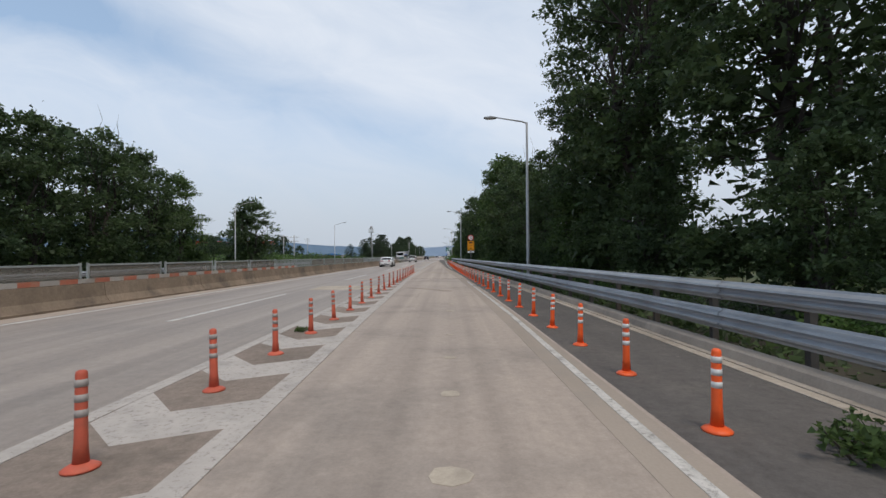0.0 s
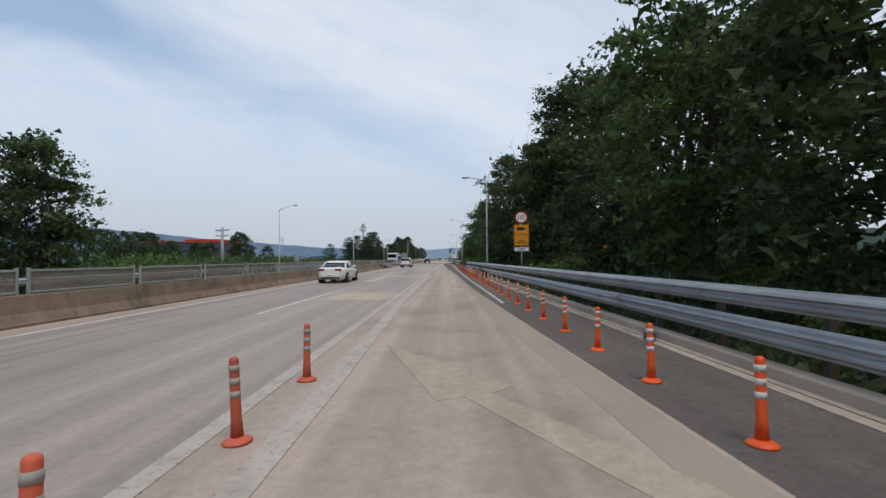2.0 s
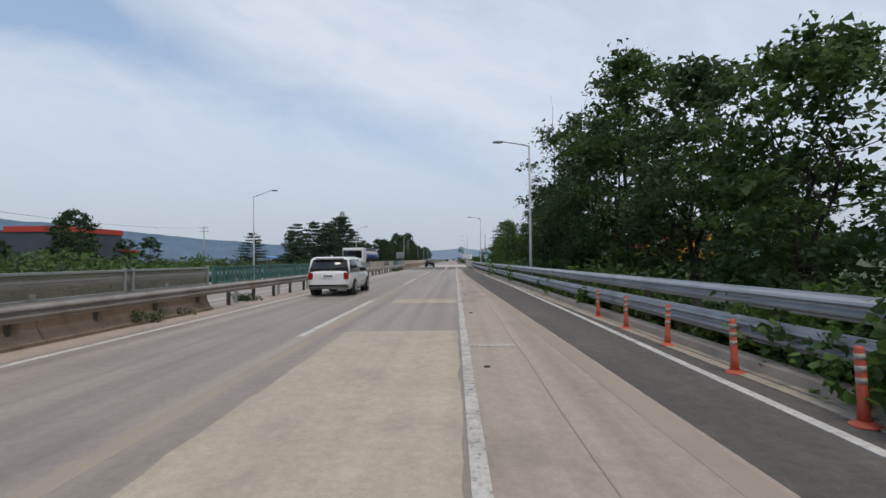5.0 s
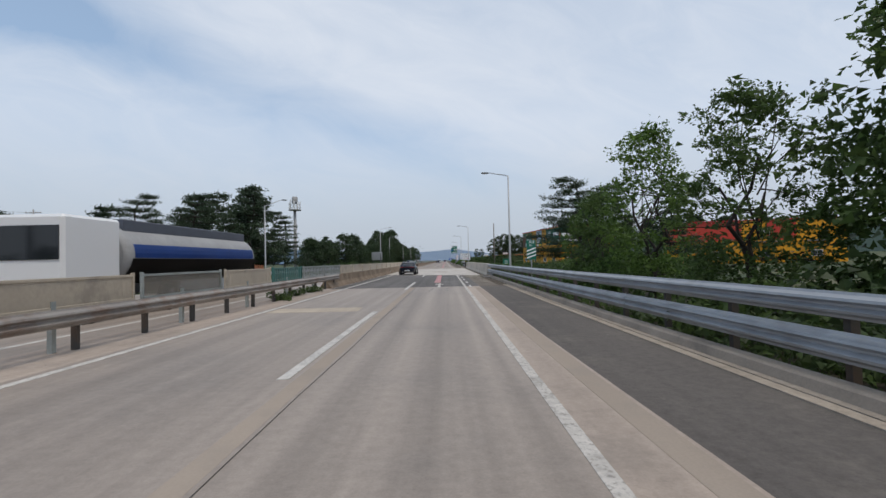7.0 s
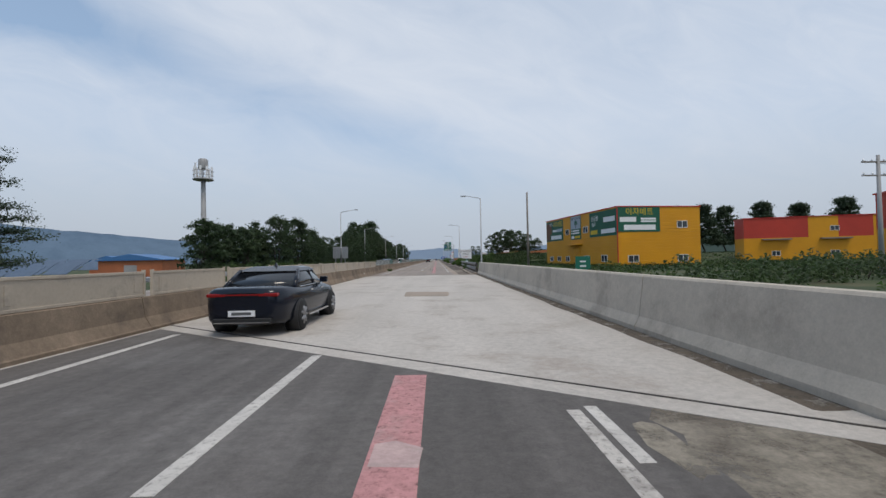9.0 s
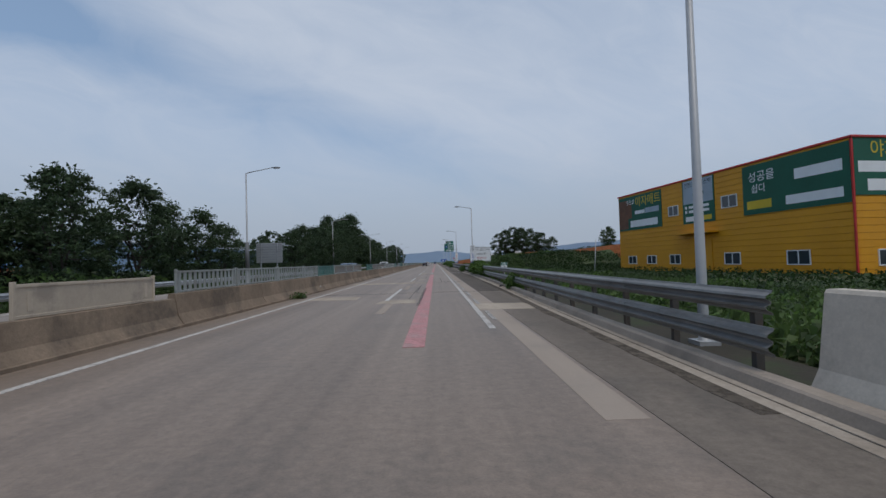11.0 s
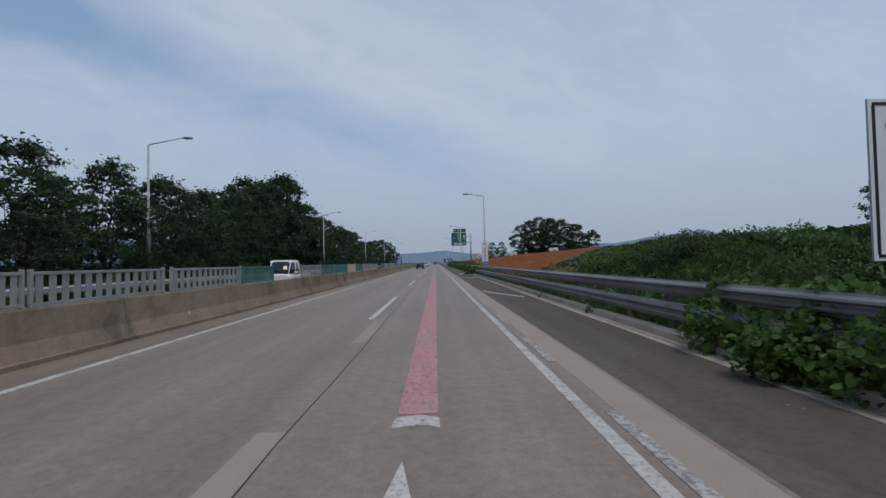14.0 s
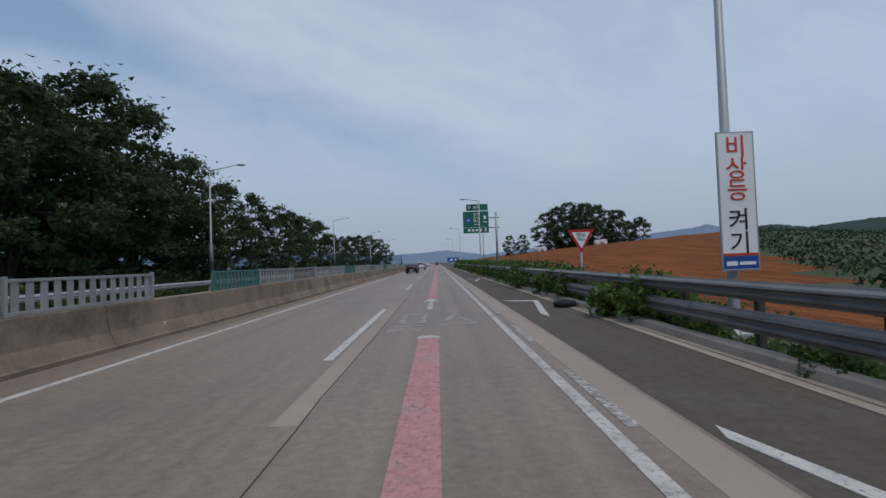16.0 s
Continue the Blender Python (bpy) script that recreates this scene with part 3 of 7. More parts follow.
def build_ground():
    xs = [-3000, -1500, -700, -300, -120, -60, -40, -30, -22, -17, -13, -8, 0, 8, 11, 13]
    xs += [13 + 2.5 * i for i in range(1, 30)] + [92, 105, 125, 150, 200, 300, 700, 1500, 3000]
    ys = [-3000, -800, -200, -60, 0, 40, 80, 120, 160, 200, 240, 270] + [280 + 4 * i for i in range(46)] + [480, 510, 560, 620, 700, 800, 1000, 1500, 3500]
    bm = bmesh.new()
    g = [[bm.verts.new((x, y, height(x, y) + (0.18 * noise.noise((x * .21, y * .21, 0)) if x > 14 and y > 270 and y < 500 else 0))) for x in xs] for y in ys]
    for j in range(len(ys) - 1):
        for i in range(len(xs) - 1):
            f = bm.faces.new((g[j][i], g[j][i + 1], g[j + 1][i + 1], g[j + 1][i]))
            cx, cy = (xs[i] + xs[i + 1]) / 2, (ys[j] + ys[j + 1]) / 2
            soil = is_soil(cx, cy) or is_bare(cx, cy)
            f.material_index = 1 if soil else 0
            f.smooth = True
    return tagged(obj("ground", bm, [M_GRASS, M_SOIL]), "grassy verge and ploughed red soil field beside the motorway", "ground", kind="structure")


build_ground()

c0 = lambda y: -1.9
road = tagged(slab("road", c0, lambda y: interp(CONC_R, y), -40, 192, -0.3, 0.0, M_CONC), "worn pale concrete motorway carriageway with repairs", "road", kind="structure")
# far carriageway past the bridge
road_far = tagged(slab("road_after_bridge", c0, lambda y: interp(CONC_R, y), 230, 900, -0.3, 0.0, M_FAR, step=20), "grey concrete motorway carriageway with worn paint", "road", kind="structure")
deck = tagged(slab("bridge_deck", c0, lambda y: 9.75, 192, 230, -0.3, 0.003, M_DECK), "pale new concrete bridge deck without markings", "bridge deck", kind="structure")
shoulder = tagged(slab("shoulder_south", lambda y: interp(CONC_R, y), lambda y: interp(KERB, y) + 0.02, -40, 192, -0.3, -0.004, M_ASPH), "dark grey asphalt hard shoulder", "shoulder", kind="structure")
shoulder2 = tagged(slab("shoulder_north", lambda y: interp(CONC_R, y), lambda y: interp(KERB2, y) + 0.02, 230, 900, -0.3, -0.004, M_ASPH_N, step=10), "dark grey asphalt hard shoulder", "shoulder", kind="structure")
opp = tagged(slab("opposite_carriageway", lambda y: -11.6, lambda y: -1.9, -60, 900, -0.3, -0.002, M_CONC_LANE, step=40), "grey concrete opposite carriageway behind the median barrier", "road", kind="structure")

rng = random.Random(5)
slab("worn_shoulder", lambda y: interp(CONC_R, y) + .01, lambda y: interp(KERB2, y) - .2, 230.2, 250.8, -.02, .002, M_WEATHERED, shoulder2, 2)
Z1, ZS, ZP, Z2, Z3, ZJ = 0.002, 0.0032, 0.0044, 0.0078, 0.0088, 0.0068


def strip(name, xc, w, y0, y1, z, material, parent, step=6.0, label=""):
    f = xc if callable(xc) else (lambda y: xc)
    return slab(name, lambda y: f(y) - w / 2, lambda y: f(y) + w / 2, y0, y1, -0.02, z, material, parent, step, label)


slab("worn_shoulder", lambda y: interp(CONC_R, y) + .01, lambda y: interp(KERB, y) - .2, 173.2, 191.9, -.02, .002, M_WEATHERED, road, 2)
slab("gutter_grit", lambda y: interp(KERB, y) - .5 + .1 * noise.noise((y * .7, 3, 0)), lambda y: interp(KERB, y) + .13, 174, 191, -.02, .008, M_SILT, road, .3, "dark grit and silt filling the gutter")
slab("gutter_grit", lambda y: interp(KERB2, y) - .42 + .16 * noise.noise((y * .6, 5, 0)), lambda y: interp(KERB2, y) + .06, 232, 262, -.02, .0085, M_SILT, shoulder2, .3, "dark grit and silt filling the gutter")
# earth strip whose dark colour also paints the shade below the rail
tagged(slab("verge_litter", lambda y: interp(KERB2, y) + .3, lambda y: interp(KERB2, y) + 1.7, 232, 266, -.3, -.05, M_LITTER_SHADE, None, 4), "earth under the guardrail, darkened for the shade there", "verge", kind="structure")
# asphalt stretch before the bridge
slab("asphalt_stretch", lambda y: -0.9, lambda y: 7.85, 173.2, 192, -.02, .006, M_ASPH_DK, road, 3)
# grey left lane, browner right lane
slab("lane_surface", lambda y: -0.25, lambda y: 7.0, -40, 173.2, -.02, Z1, M_CONC_LANE, road, 6)
strip("edge_line", 0.0, 0.16, -40, 192, Z2, M_WHITE, road)
strip("edge_line", 0.0, 0.15, 233, 900, Z2, M_LINE, road_far)
strip("lane_line", 7.02, 0.2, -40, 86, Z2, M_WORN, road)
strip("lane_line", 7.02, 0.14, 86, 191.8, Z2, M_LINE, road)
strip("lane_line", 7.02, 0.15, 238, 900, Z2, M_LINE, road_far)
strip("shoulder_line", lambda y: interp(EDGE_R, y), 0.11, -30, 35.6, Z2, M_LINE, road, 4)
strip("shoulder_line", lambda y: interp(EDGE_R, y), 0.11, 60.5, 80, Z2, M_LINE, road, 4)
strip("shoulder_line", lambda y: interp(EDGE_R, y), 0.13, 80, 148, Z2, M_WHITE, road, 4)
strip("edge_line", -10.9, 0.16, -60, 900, Z1, M_WHITE, opp, 60)
strip("edge_line", -2.9, 0.16, -60, 900, Z1, M_WHITE, opp, 60)
GORE = [(-40, 9.7), (5, 8.9), (11.5, 8.67), (17, 8.46), (22, 8.31), (30, 8.1), (40, 7.79), (49, 7.76), (60, 7.5), (72, 7.3), (84, 7.43)]
strip("gore_line", lambda y: interp(GORE, y), 0.26, -30, 86, Z2 + .0015, M_WORN, road, 4)
dash0 = strip("lane_dash", 0, 0.16, 0, 8.0, Z3, M_WHITE, road, 8)
DASH = [0.6, 19.6, 38.7, 57.9, 76.7, 95.7, 114.6, 133.6, 152.8, 171.3]
dash0.matrix_basis = pose(3.69, DASH[0], 0)
for y in DASH[1:]:
    again(dash0, road, pose(3.69, y, 0))
for k in range(34):
    again(dash0, road_far, pose(3.69, 246.5 + 18.72 * k, 0))
for k in range(24):
    again(dash0, opp, pose(-6.9, -40 + 20 * k, 0))
# longitudinal joints
strip("joint", lambda y: 4.16 + 0.012 * math.sin(y * .9), 0.009, 140, 173, ZJ, M_CRACK, road, 1.5)
strip("joint", lambda y: 4.14 + 0.02 * math.sin(y * .7) + .01 * math.sin(y * 2.3), 0.010, 258, 420, ZJ, M_CRACK, road_far, 1.0)
strip("joint", lambda y: 7.66 + (y - 68) * 0.0062 + 0.012 * math.sin(y * 1.3) + .01 * math.sin(y * 3.1), 0.012, 60, 106, ZJ, M_CRACK, road, .8)
strip("joint", lambda y: 7.66 + (y - 68) * 0.0062 + 0.012 * math.sin(y * 1.3), 0.016, 106, 122, ZJ, M_STRIP, road, .8)
strip("joint", 9.75, 3.2, 39.19, 39.196, ZJ, M_CRACK, road)
for x, w, q in ((8.3, .2, .05), (10.45, .08, .035), (10.75, .09, .02), (11.5, .12, .015), (7.85, .05, .02)):
    poly_slab("spalled_joint", [(x + w * math.cos(a * .52) * rng.uniform(.8, 1.15), 39.19 + q * math.sin(a * .52) * rng.uniform(.7, 1.2)) for a in range(12)], -.02, ZJ + .0005, M_CRACK, road)
strip("joint", 4.4, 9.6, 250.83, 250.845, ZJ, M_CRACK, road_far)
strip("joint", 6.0, 3.6, 262.4, 262.42, ZJ, M_CRACK, road_far)
strip("joint", 4.0, 9.4, 177.0, 177.04, ZJ, M_CRACK, road)
# pale strips of newer concrete along joints
strip("pale_strip", lambda y: interp(CONC_R, y) - 0.3, 0.5, -30, 62, ZS, M_STRIP, road, 4)
strip("pale_strip", lambda y: interp(CONC_R, y) - 0.2, 0.3, 62, 172, ZS, M_STRIP, road, 4)
strip("pale_strip", 7.55, 0.44, 232, 900, ZS, M_STRIP, road_far)
strip("pale_strip", 3.98, 0.24, 96, 173, ZS, M_STRIP, road)
for a, b in ((241.7, 245), (254, 258.5), (262.8, 266.5), (270.5, 274.7), (283, 287), (292.5, 294.3), (299, 302.5), (318.1, 321.2), (337.1, 348.6)):
    strip("pale_strip", 3.98, 0.28, a, b, ZS, M_STRIP, road_far)
# repairs
P = lambda pts, material=M_PATCH_LT, par=None, z=ZP, j=0.03: poly_slab("repair_patch", pts, -.02, z, material, par or road, jag=j, rng=rng)
P([(4.3, 82.6), (5.7, 82.2), (6.95, 82.2), (7.0, 86.3), (3.5, 86.5), (4.3, 83.2)])
P([(5.5, 87.9), (6.93, 87.9), (6.97, 90.3), (5.5, 90.4)], z=ZP + 0.0016)
P([(3.35, 76.0), (4.2, 76.0), (4.15, 82.8), (3.35, 83.0)])
P([(3.3, 83.4), (4.2, 83.4), (4.2, 89.7), (3.3, 89.7)], z=ZP + .001)
P([(4.55, 107.0), (6.9, 107.2), (6.9, 115.3), (4.5, 115.2)])
P([(4.6, 121.5), (6.9, 121.5), (6.9, 123.0), (4.6, 123.0)], z=ZP + .001)
P([(3.9, 29.8), (6.9, 29.8), (6.9, 32.4), (3.9, 32.5)])
P([(4.2, 62.3), (6.85, 62.2), (6.9, 65.8), (4.2, 65.9)])
P([(4.6, 38.7), (6.8, 38.7), (6.75, 39.35), (4.6, 39.35)])
poly_slab("worn_yield_marking", [(8.2, 68.3), (10.0, 68.2), (9.05, 62.6), (8.9, 63.8), (9.65, 67.7), (8.5, 67.8)], -.02, .0056, M_PATCH_LT, road)
poly_slab("worn_arrow", [(8.53, 31.0), (8.5, 30.6), (9.3, 29.9), (9.75, 29.3), (10.3, 28.4), (10.75, 28.4), (10.1, 29.5), (9.5, 30.1)], -.02, .0056, M_STRIP, road)
poly_slab("merge_arrow", [(8.07, 53.16), (9.04, 49.95), (9.36, 50.07), (10.6, 47.75), (10.78, 47.2), (11.2, 47.3), (10.95, 48.1), (9.67, 50.23), (9.96, 50.49)], -.02, .0056, M_PATCH, road)
poly_slab("cross_mark", [(6.95, 113.5), (7.9, 113.45), (7.9, 113.75), (6.95, 113.8)], -.02, .0096, M_WORN, road)
P([(0.2, 161.0), (3.1, 161.0), (3.05, 162.2), (0.2, 162.3)])
P([(7.0, 242.0), (9.1, 241.9), (9.25, 243.8), (7.0, 244.2)], M_PATCH, road_far)
P([(3.4, 245.2), (4.95, 245.0), (4.9, 246.7), (3.6, 246.8)], M_PATCH, road_far)
P([(-0.2, 247.8), (2.3, 247.4), (2.2, 249.3), (0.4, 249.4)], M_PATCH, road_far)
P([(-0.5, 261.4), (4.1, 261.4), (4.1, 263.0), (-0.5, 263.4)], M_PATCH, road_far, z=ZP + .001)
P([(4.18, 261.4), (5.1, 261.4), (5.1, 262.75), (4.18, 262.8)], M_PATCH, road_far)
P([(4.25, 267.4), (4.9, 267.4), (4.85, 269.3), (4.25, 269.4)], M_PATCH, road_far)
P([(3.3, 287.4), (4.6, 287.4), (4.6, 290.3), (3.6, 290.3)], M_PATCH, road_far)
for x, y, r in ((10.54, 11.8, .17), (10.54, 13.7, .12), (10.54, 15.5, .1), (10.57, 17.5, .09), (10.58, 21.3, .13), (10.62, 23.2, .1), (10.67, 30.9, .13), (10.67, 32.8, .1), (9.9, 40.6, .12)):
    P([(x + r * math.cos(a * .785), y + r * .9 * math.sin(a * .785)) for a in range(8)], j=0.02)
# bridge joint, set askew
jx = lambda t: (-1.0 + 10.7 * t, 198.4 - 7.7 * t)
a, b = jx(0), jx(1)
poly_slab("deck_wedge", [(7.3, 192.2), (b[0], b[1]), (9.7, 192.4), (7.3, 192.5)], -.05, .004, M_DECK, deck)
poly_slab("asphalt_wedge", [(-0.9, 192.0), (7.64, 192.0), (-0.9, 198.15)], -.05, .0062, M_ASPH_DK, deck)
poly_slab("stained_apron", [(7.9, 186.5), (8.6, 185.6), (9.5, 185.2), (9.5, 190.9), (7.8, 192.0), (7.6, 190.4), (7.75, 188.6)], -.05, .0066, M_APRON, deck, jag=.12, rng=rng)
for x, y, w, q in ((7.62, 188.2, .12, .9), (7.75, 186.2, .16, 1.1), (8.3, 184.4, .3, .9), (9.0, 182.6, .3, 1.2), (8.7, 178.9, .22, 1.3), (7.55, 190.9, .2, .6)):
    poly_slab("silt_spill", [(x + w * math.cos(a * .52) * rng.uniform(.6, 1.2), y + q * math.sin(a * .52) * rng.uniform(.6, 1.2)) for a in range(12)], -.02, .0064, M_APRON, road)
P([(4.3, 206.2), (6.15, 205.9), (6.2, 208.3), (4.2, 208.7)], M_STRIP, deck, .013)
slab("dirt_drift", lambda y: 9.36 + .1 * noise.noise((y * .4, 2, 0)), lambda y: 9.78, 191.6, 231.5, -.05, .0065, M_SILT, deck, .5, "dark grit drifted against the parapet")
for o, w, m, z in ((0.0, 0.5, M_DECK, .012), (0.3, 0.035, M_CRACK, .016), (0.5, 0.3, M_DECK, .010)):
    poly_slab("bridge_joint", [(a[0], a[1] + o - w / 2), (b[0], b[1] + o - w / 2), (b[0], b[1] + o + w / 2), (a[0], a[1] + o + w / 2)], -.05, z, m, deck)
strip("edge_line", 0.0, 0.16, 191.9, 197.2, .0095, M_WHITE, deck)
strip("lane_dash", 3.69, 0.16, 190.3, 194.7, .0098, M_WHITE, deck)
# pink guide stripe
for a, b in ((178.05, 193.3),):
    poly_slab("bare_patch", [(5.13, 190.66), (5.53, 190.6), (5.53, 190.98), (5.3, 191.12), (5.13, 191.05)], -.02, .0102, M_PINK_OLD, road, jag=.02, rng=rng)
    strip("pink_stripe", lambda y: 5.32 + (178 - y) * .001, 0.42, a, b, .0088, M_PINK, road)
for a, b in ((236, 283.7), (294.7, 341.9), (352.2, 420), (430, 640)):
    strip("pink_stripe", 5.31, 0.41, a, b, .0088, M_PINK, road_far)
for y in (283.7, 294.3, 341.9):
    poly_slab("stripe_end", [(5.08, y), (5.2, y + .06), (5.42, y + .06), (5.54, y), (5.54, y + .28), (5.31, y + .36), (5.08, y + .28)], -.02, .0112, M_LINE, road_far, jag=.015, rng=rng)
# shoulder-side dashes
for k in range(4):
    strip("short_dash", 7.34, 0.13, 172.4 + 4.5 * k, 174.4 + 4.5 * k, Z3, M_WHITE, road)
strip("short_dash", 7.22, 0.13, 190.6, 191.9, Z3, M_WHITE, road)
for k in range(40):
    strip("short_dash", 7.27, 0.13, 239.5 + 4.42 * k, 241.6 + 4.42 * k, Z3, M_DASH, road_far)
# tyre marks beside the guide stripe and short dark scuffs
for dx, w in ((-.02, .022), (.035, .03), (.085, .018)):
    strip("tyre_mark", lambda y, dx=dx: 5.07 + dx + (y - 246) * .004, w, 244, 254.9, .0118, M_CRACK, road_far, 2)
for x, y0, y1, w in ((4.72, 251.5, 259, .05), (4.62, 247, 256, .035), (6.2, 262, 271, .04), (4.75, 270, 276, .05)):
    strip("wheel_stain", lambda y, x=x: x + .03 * math.sin(y * .3), w, y0, y1, .0028, M_STAIN, road_far, 2)


def arrow(y, par, x=5.5):
    poly_slab("lane_arrow", [(x - .09, y), (x + .09, y), (x + .07, y + 3.1), (x + .3, y + 3.0), (x - .02, y + 4.8), (x - .3, y + 2.95), (x - .07, y + 3.1)], -.02, .0100, M_LINE, par)


arrow(172.5, road); arrow(288.8, road_far, 5.25); arrow(347.6, road_far, 5.25)


def road_word(y, par):
    """A faint worn word of two large characters painted over the lane."""
    for i, pts in enumerate((((4.5, 1.2), (4.66, 1.2), (4.62, 3.4), (4.45, 3.4)), ((5.05, 1.2), (5.2, 1.2), (5.22, 3.4), (5.06, 3.4)), ((4.45, 3.15), (5.22, 3.15), (5.22, 3.45), (4.45, 3.45)),
                             ((4.5, 1.15), (5.2, 1.15), (5.2, 1.4), (4.5, 1.4)), ((4.42, .62), (5.15, .62), (5.15, .85), (4.42, .85)), ((4.3, -.15), (4.62, -.1), (4.7, .25), (4.4, .25)), ((4.9, -.1), (5.1, -.1), (5.1, .2), (4.9, .2)),
                             ((5.6, 1.3), (5.8, 1.3), (6.1, 3.3), (5.95, 3.3)), ((6.25, 1.3), (6.45, 1.3), (6.1, 2.6), (6.0, 2.5)), ((5.5, .75), (6.5, .75), (6.5, 1.0), (5.5, 1.0)))):
        poly_slab("road_lettering", [(a, y + b) for a, b in pts], -.02, .0056 + .0009 * (i % 4), M_FAINT, par, jag=.015, rng=rng)


for x0, x1 in ((4.2, 4.55), (5.05, 5.2), (5.95, 5.9)):
    poly_slab("road_lettering", [(x0 - .07, 169.3), (x0 + .07, 169.3), (x1 + .07, 171.9), (x1 - .07, 171.9)], -.02, .006, M_FAINT, road, jag=.015, rng=rng)
poly_slab("road_lettering", [(5.6, 171.7), (6.2, 171.7), (6.2, 171.9), (5.6, 171.9)], -.02, .0068, M_FAINT, road, jag=.015, rng=rng)
road_word(284.7, road_far); road_word(343.1, road_far)
# yield triangles and slanted lines on the shoulder
for y in (349.7, 372):
    poly_slab("yield_marking", [(7.95, y + .3), (9.25, y - .2), (8.5, y - 5.0), (8.42, y - 4.2), (9.0, y - .55), (8.25, y - .2)], -0.02, 0.006, M_WHITE, shoulder2)
for y in (290.2, 311.4, 334.3):
    poly_slab("slanted_line", [(7.9, y + 2.1), (7.98, y + 2.4), (8.5, y + 0.5), (9.3, y - 1.9), (9.25, y - 2.2), (8.35, y + 0.35)], -0.02, 0.006, M_WHITE, shoulder2)
slab("island_surface", lambda y: 7.13, lambda y: interp(GORE, y) - .12, -30, 44, -.02, .0054, M_ISLAND, road, 3)
# chevrons in the painted island
for k in range(17):
    y = 8.7 + 1.945 * k
    g = interp(GORE, y)
    if g - 7.1 < 0.85:
        break
    poly_slab("chevron", [(7.14, y + .25), (7.12, y + 1.2), (7.72, y + .55), (g - .14, y + .95), (g - .12, y + .1), (7.72, y - .28)], -.02, .0062, M_WORN, road)

# earth and leaf litter behind the rail, its dark colour standing in for shade too
tagged(slab("verge_litter", lambda y: interp(KERB, y) + .36, lambda y: interp(KERB, y) + 9, -30, 186, -.3, -.06, M_LITTER_SHADE, None, 8), "earth with leaf litter under the roadside trees, shade painted into its colour", "verge", kind="structure")

# ---- kerbs ----


def kerb(name, table, y0, y1, step):
    bm = bmesh.new()
    secs = []
    k = int((y1 - y0) / step)
    for i in range(k + 1):
        y = y0 + (y1 - y0) * i / k
        x = interp(table, y)
        secs.append([(x - .16, y, -.2), (x - .16, y, .005), (x - .02, y, .0), (x - .015, y, -.02), (x + .01, y, -.02), (x + .015, y, .002), (x + .12, y, .006), (x + .15, y, .13), (x + .18, y, .155), (x + .36, y, .16), (x + .4, y, -.2)])
    loft(bm, secs)
    return tagged(obj(name, bm, M_KERB), "stained concrete kerb and gutter along the shoulder", "kerb", kind="structure")


for nm, tab, a, b in (("gutter_south", KERB, -30, 174), ("gutter_north", KERB2, 231, 600)):
    gt = tagged(slab(nm, lambda y: interp(tab, y) - .2, lambda y: interp(tab, y) - .03, a, b, -.2, .012, M_GUTTER, None, 6), "pale cast concrete gutter along the shoulder", "gutter", kind="structure")
    slab("gutter_lip", lambda y: interp(tab, y) + .0, lambda y: interp(tab, y) + .115, a, b, -.2, .014, M_GUTTER, gt, 6)
kerb("kerb_south", KERB, -30, 189, 3.0)
kerb("kerb_north", KERB2, 231, 700, 6.0)

# ---- median barrier ----
PROF = [(0.0, 0.0), (0.0, 0.08), (-.06, .1), (-.2, .36), (-.27, .88), (-.29, .9), (-.45, .9), (-.47, .88), (-.54, .36), (-.68, .1), (-.74, 0.08), (-.74, 0)]


def median(name, y0, y1, length, label, tall=1.0):
    t = thing(name, label, "median barrier", kind="structure")
    y, base = y0, None
    while y < y1:
        if base is None:
            bm = bmesh.new()
            loft(bm, [[(-1.0 + a, v, b * tall) for a, b in PROF] for v in (0.012, length * .5, length - .012)])
            base = part("barrier_segment", bm, M_BARR, t)
            base.matrix_basis = pose(0, y, 0)
        else:
            again(base, t, pose(0, y, 0))
        y += length
    return t


median("median_barrier_south", -30, 115, 6.0, "stained brown concrete median barrier of cast segments", .84)
median("median_barrier_bridge", 174, 240, 6.0, "stained brown concrete median barrier across the bridge", .86)
median("median_barrier_north", 240, 410, 6.0, "stained brown concrete median barrier of cast segments")
bm = bmesh.new()
loft(bm, [[(-1.0 + a, v, b) for a, b in PROF] for v in (414, 900)])
tagged(obj("median_barrier_far", bm, M_BARR), "stained concrete median barrier running into the distance", "median barrier", kind="structure")

W_PROF = [(0, 0), (.012, .035), (.08, .075), (.09, .11), (.025, .155), (.025, .185), (.09, .23), (.08, .265), (.012, .305), (0, .34)]


def beam_mesh(bm, pa, pb, z, flip=1.0, thick=0.012, tall=1.0):
    """A W-beam between two plan points; its ridges face -x (flip 1) or +x."""
    d = Vector((pb[0] - pa[0], pb[1] - pa[1], 0)).normalized()
    nrm = Vector((-d.y, d.x, 0)) * flip
    secs = []
    for p in (pa, pb):
        o = Vector((p[0], p[1], z))
        f = [o + nrm * a + Vector((0, 0, b * tall)) for a, b in W_PROF]
        r = [o + nrm * (a - thick) + Vector((0, 0, b * tall)) for a, b in reversed(W_PROF)]
        secs.append([tuple(v) for v in f + r])
    loft(bm, secs)


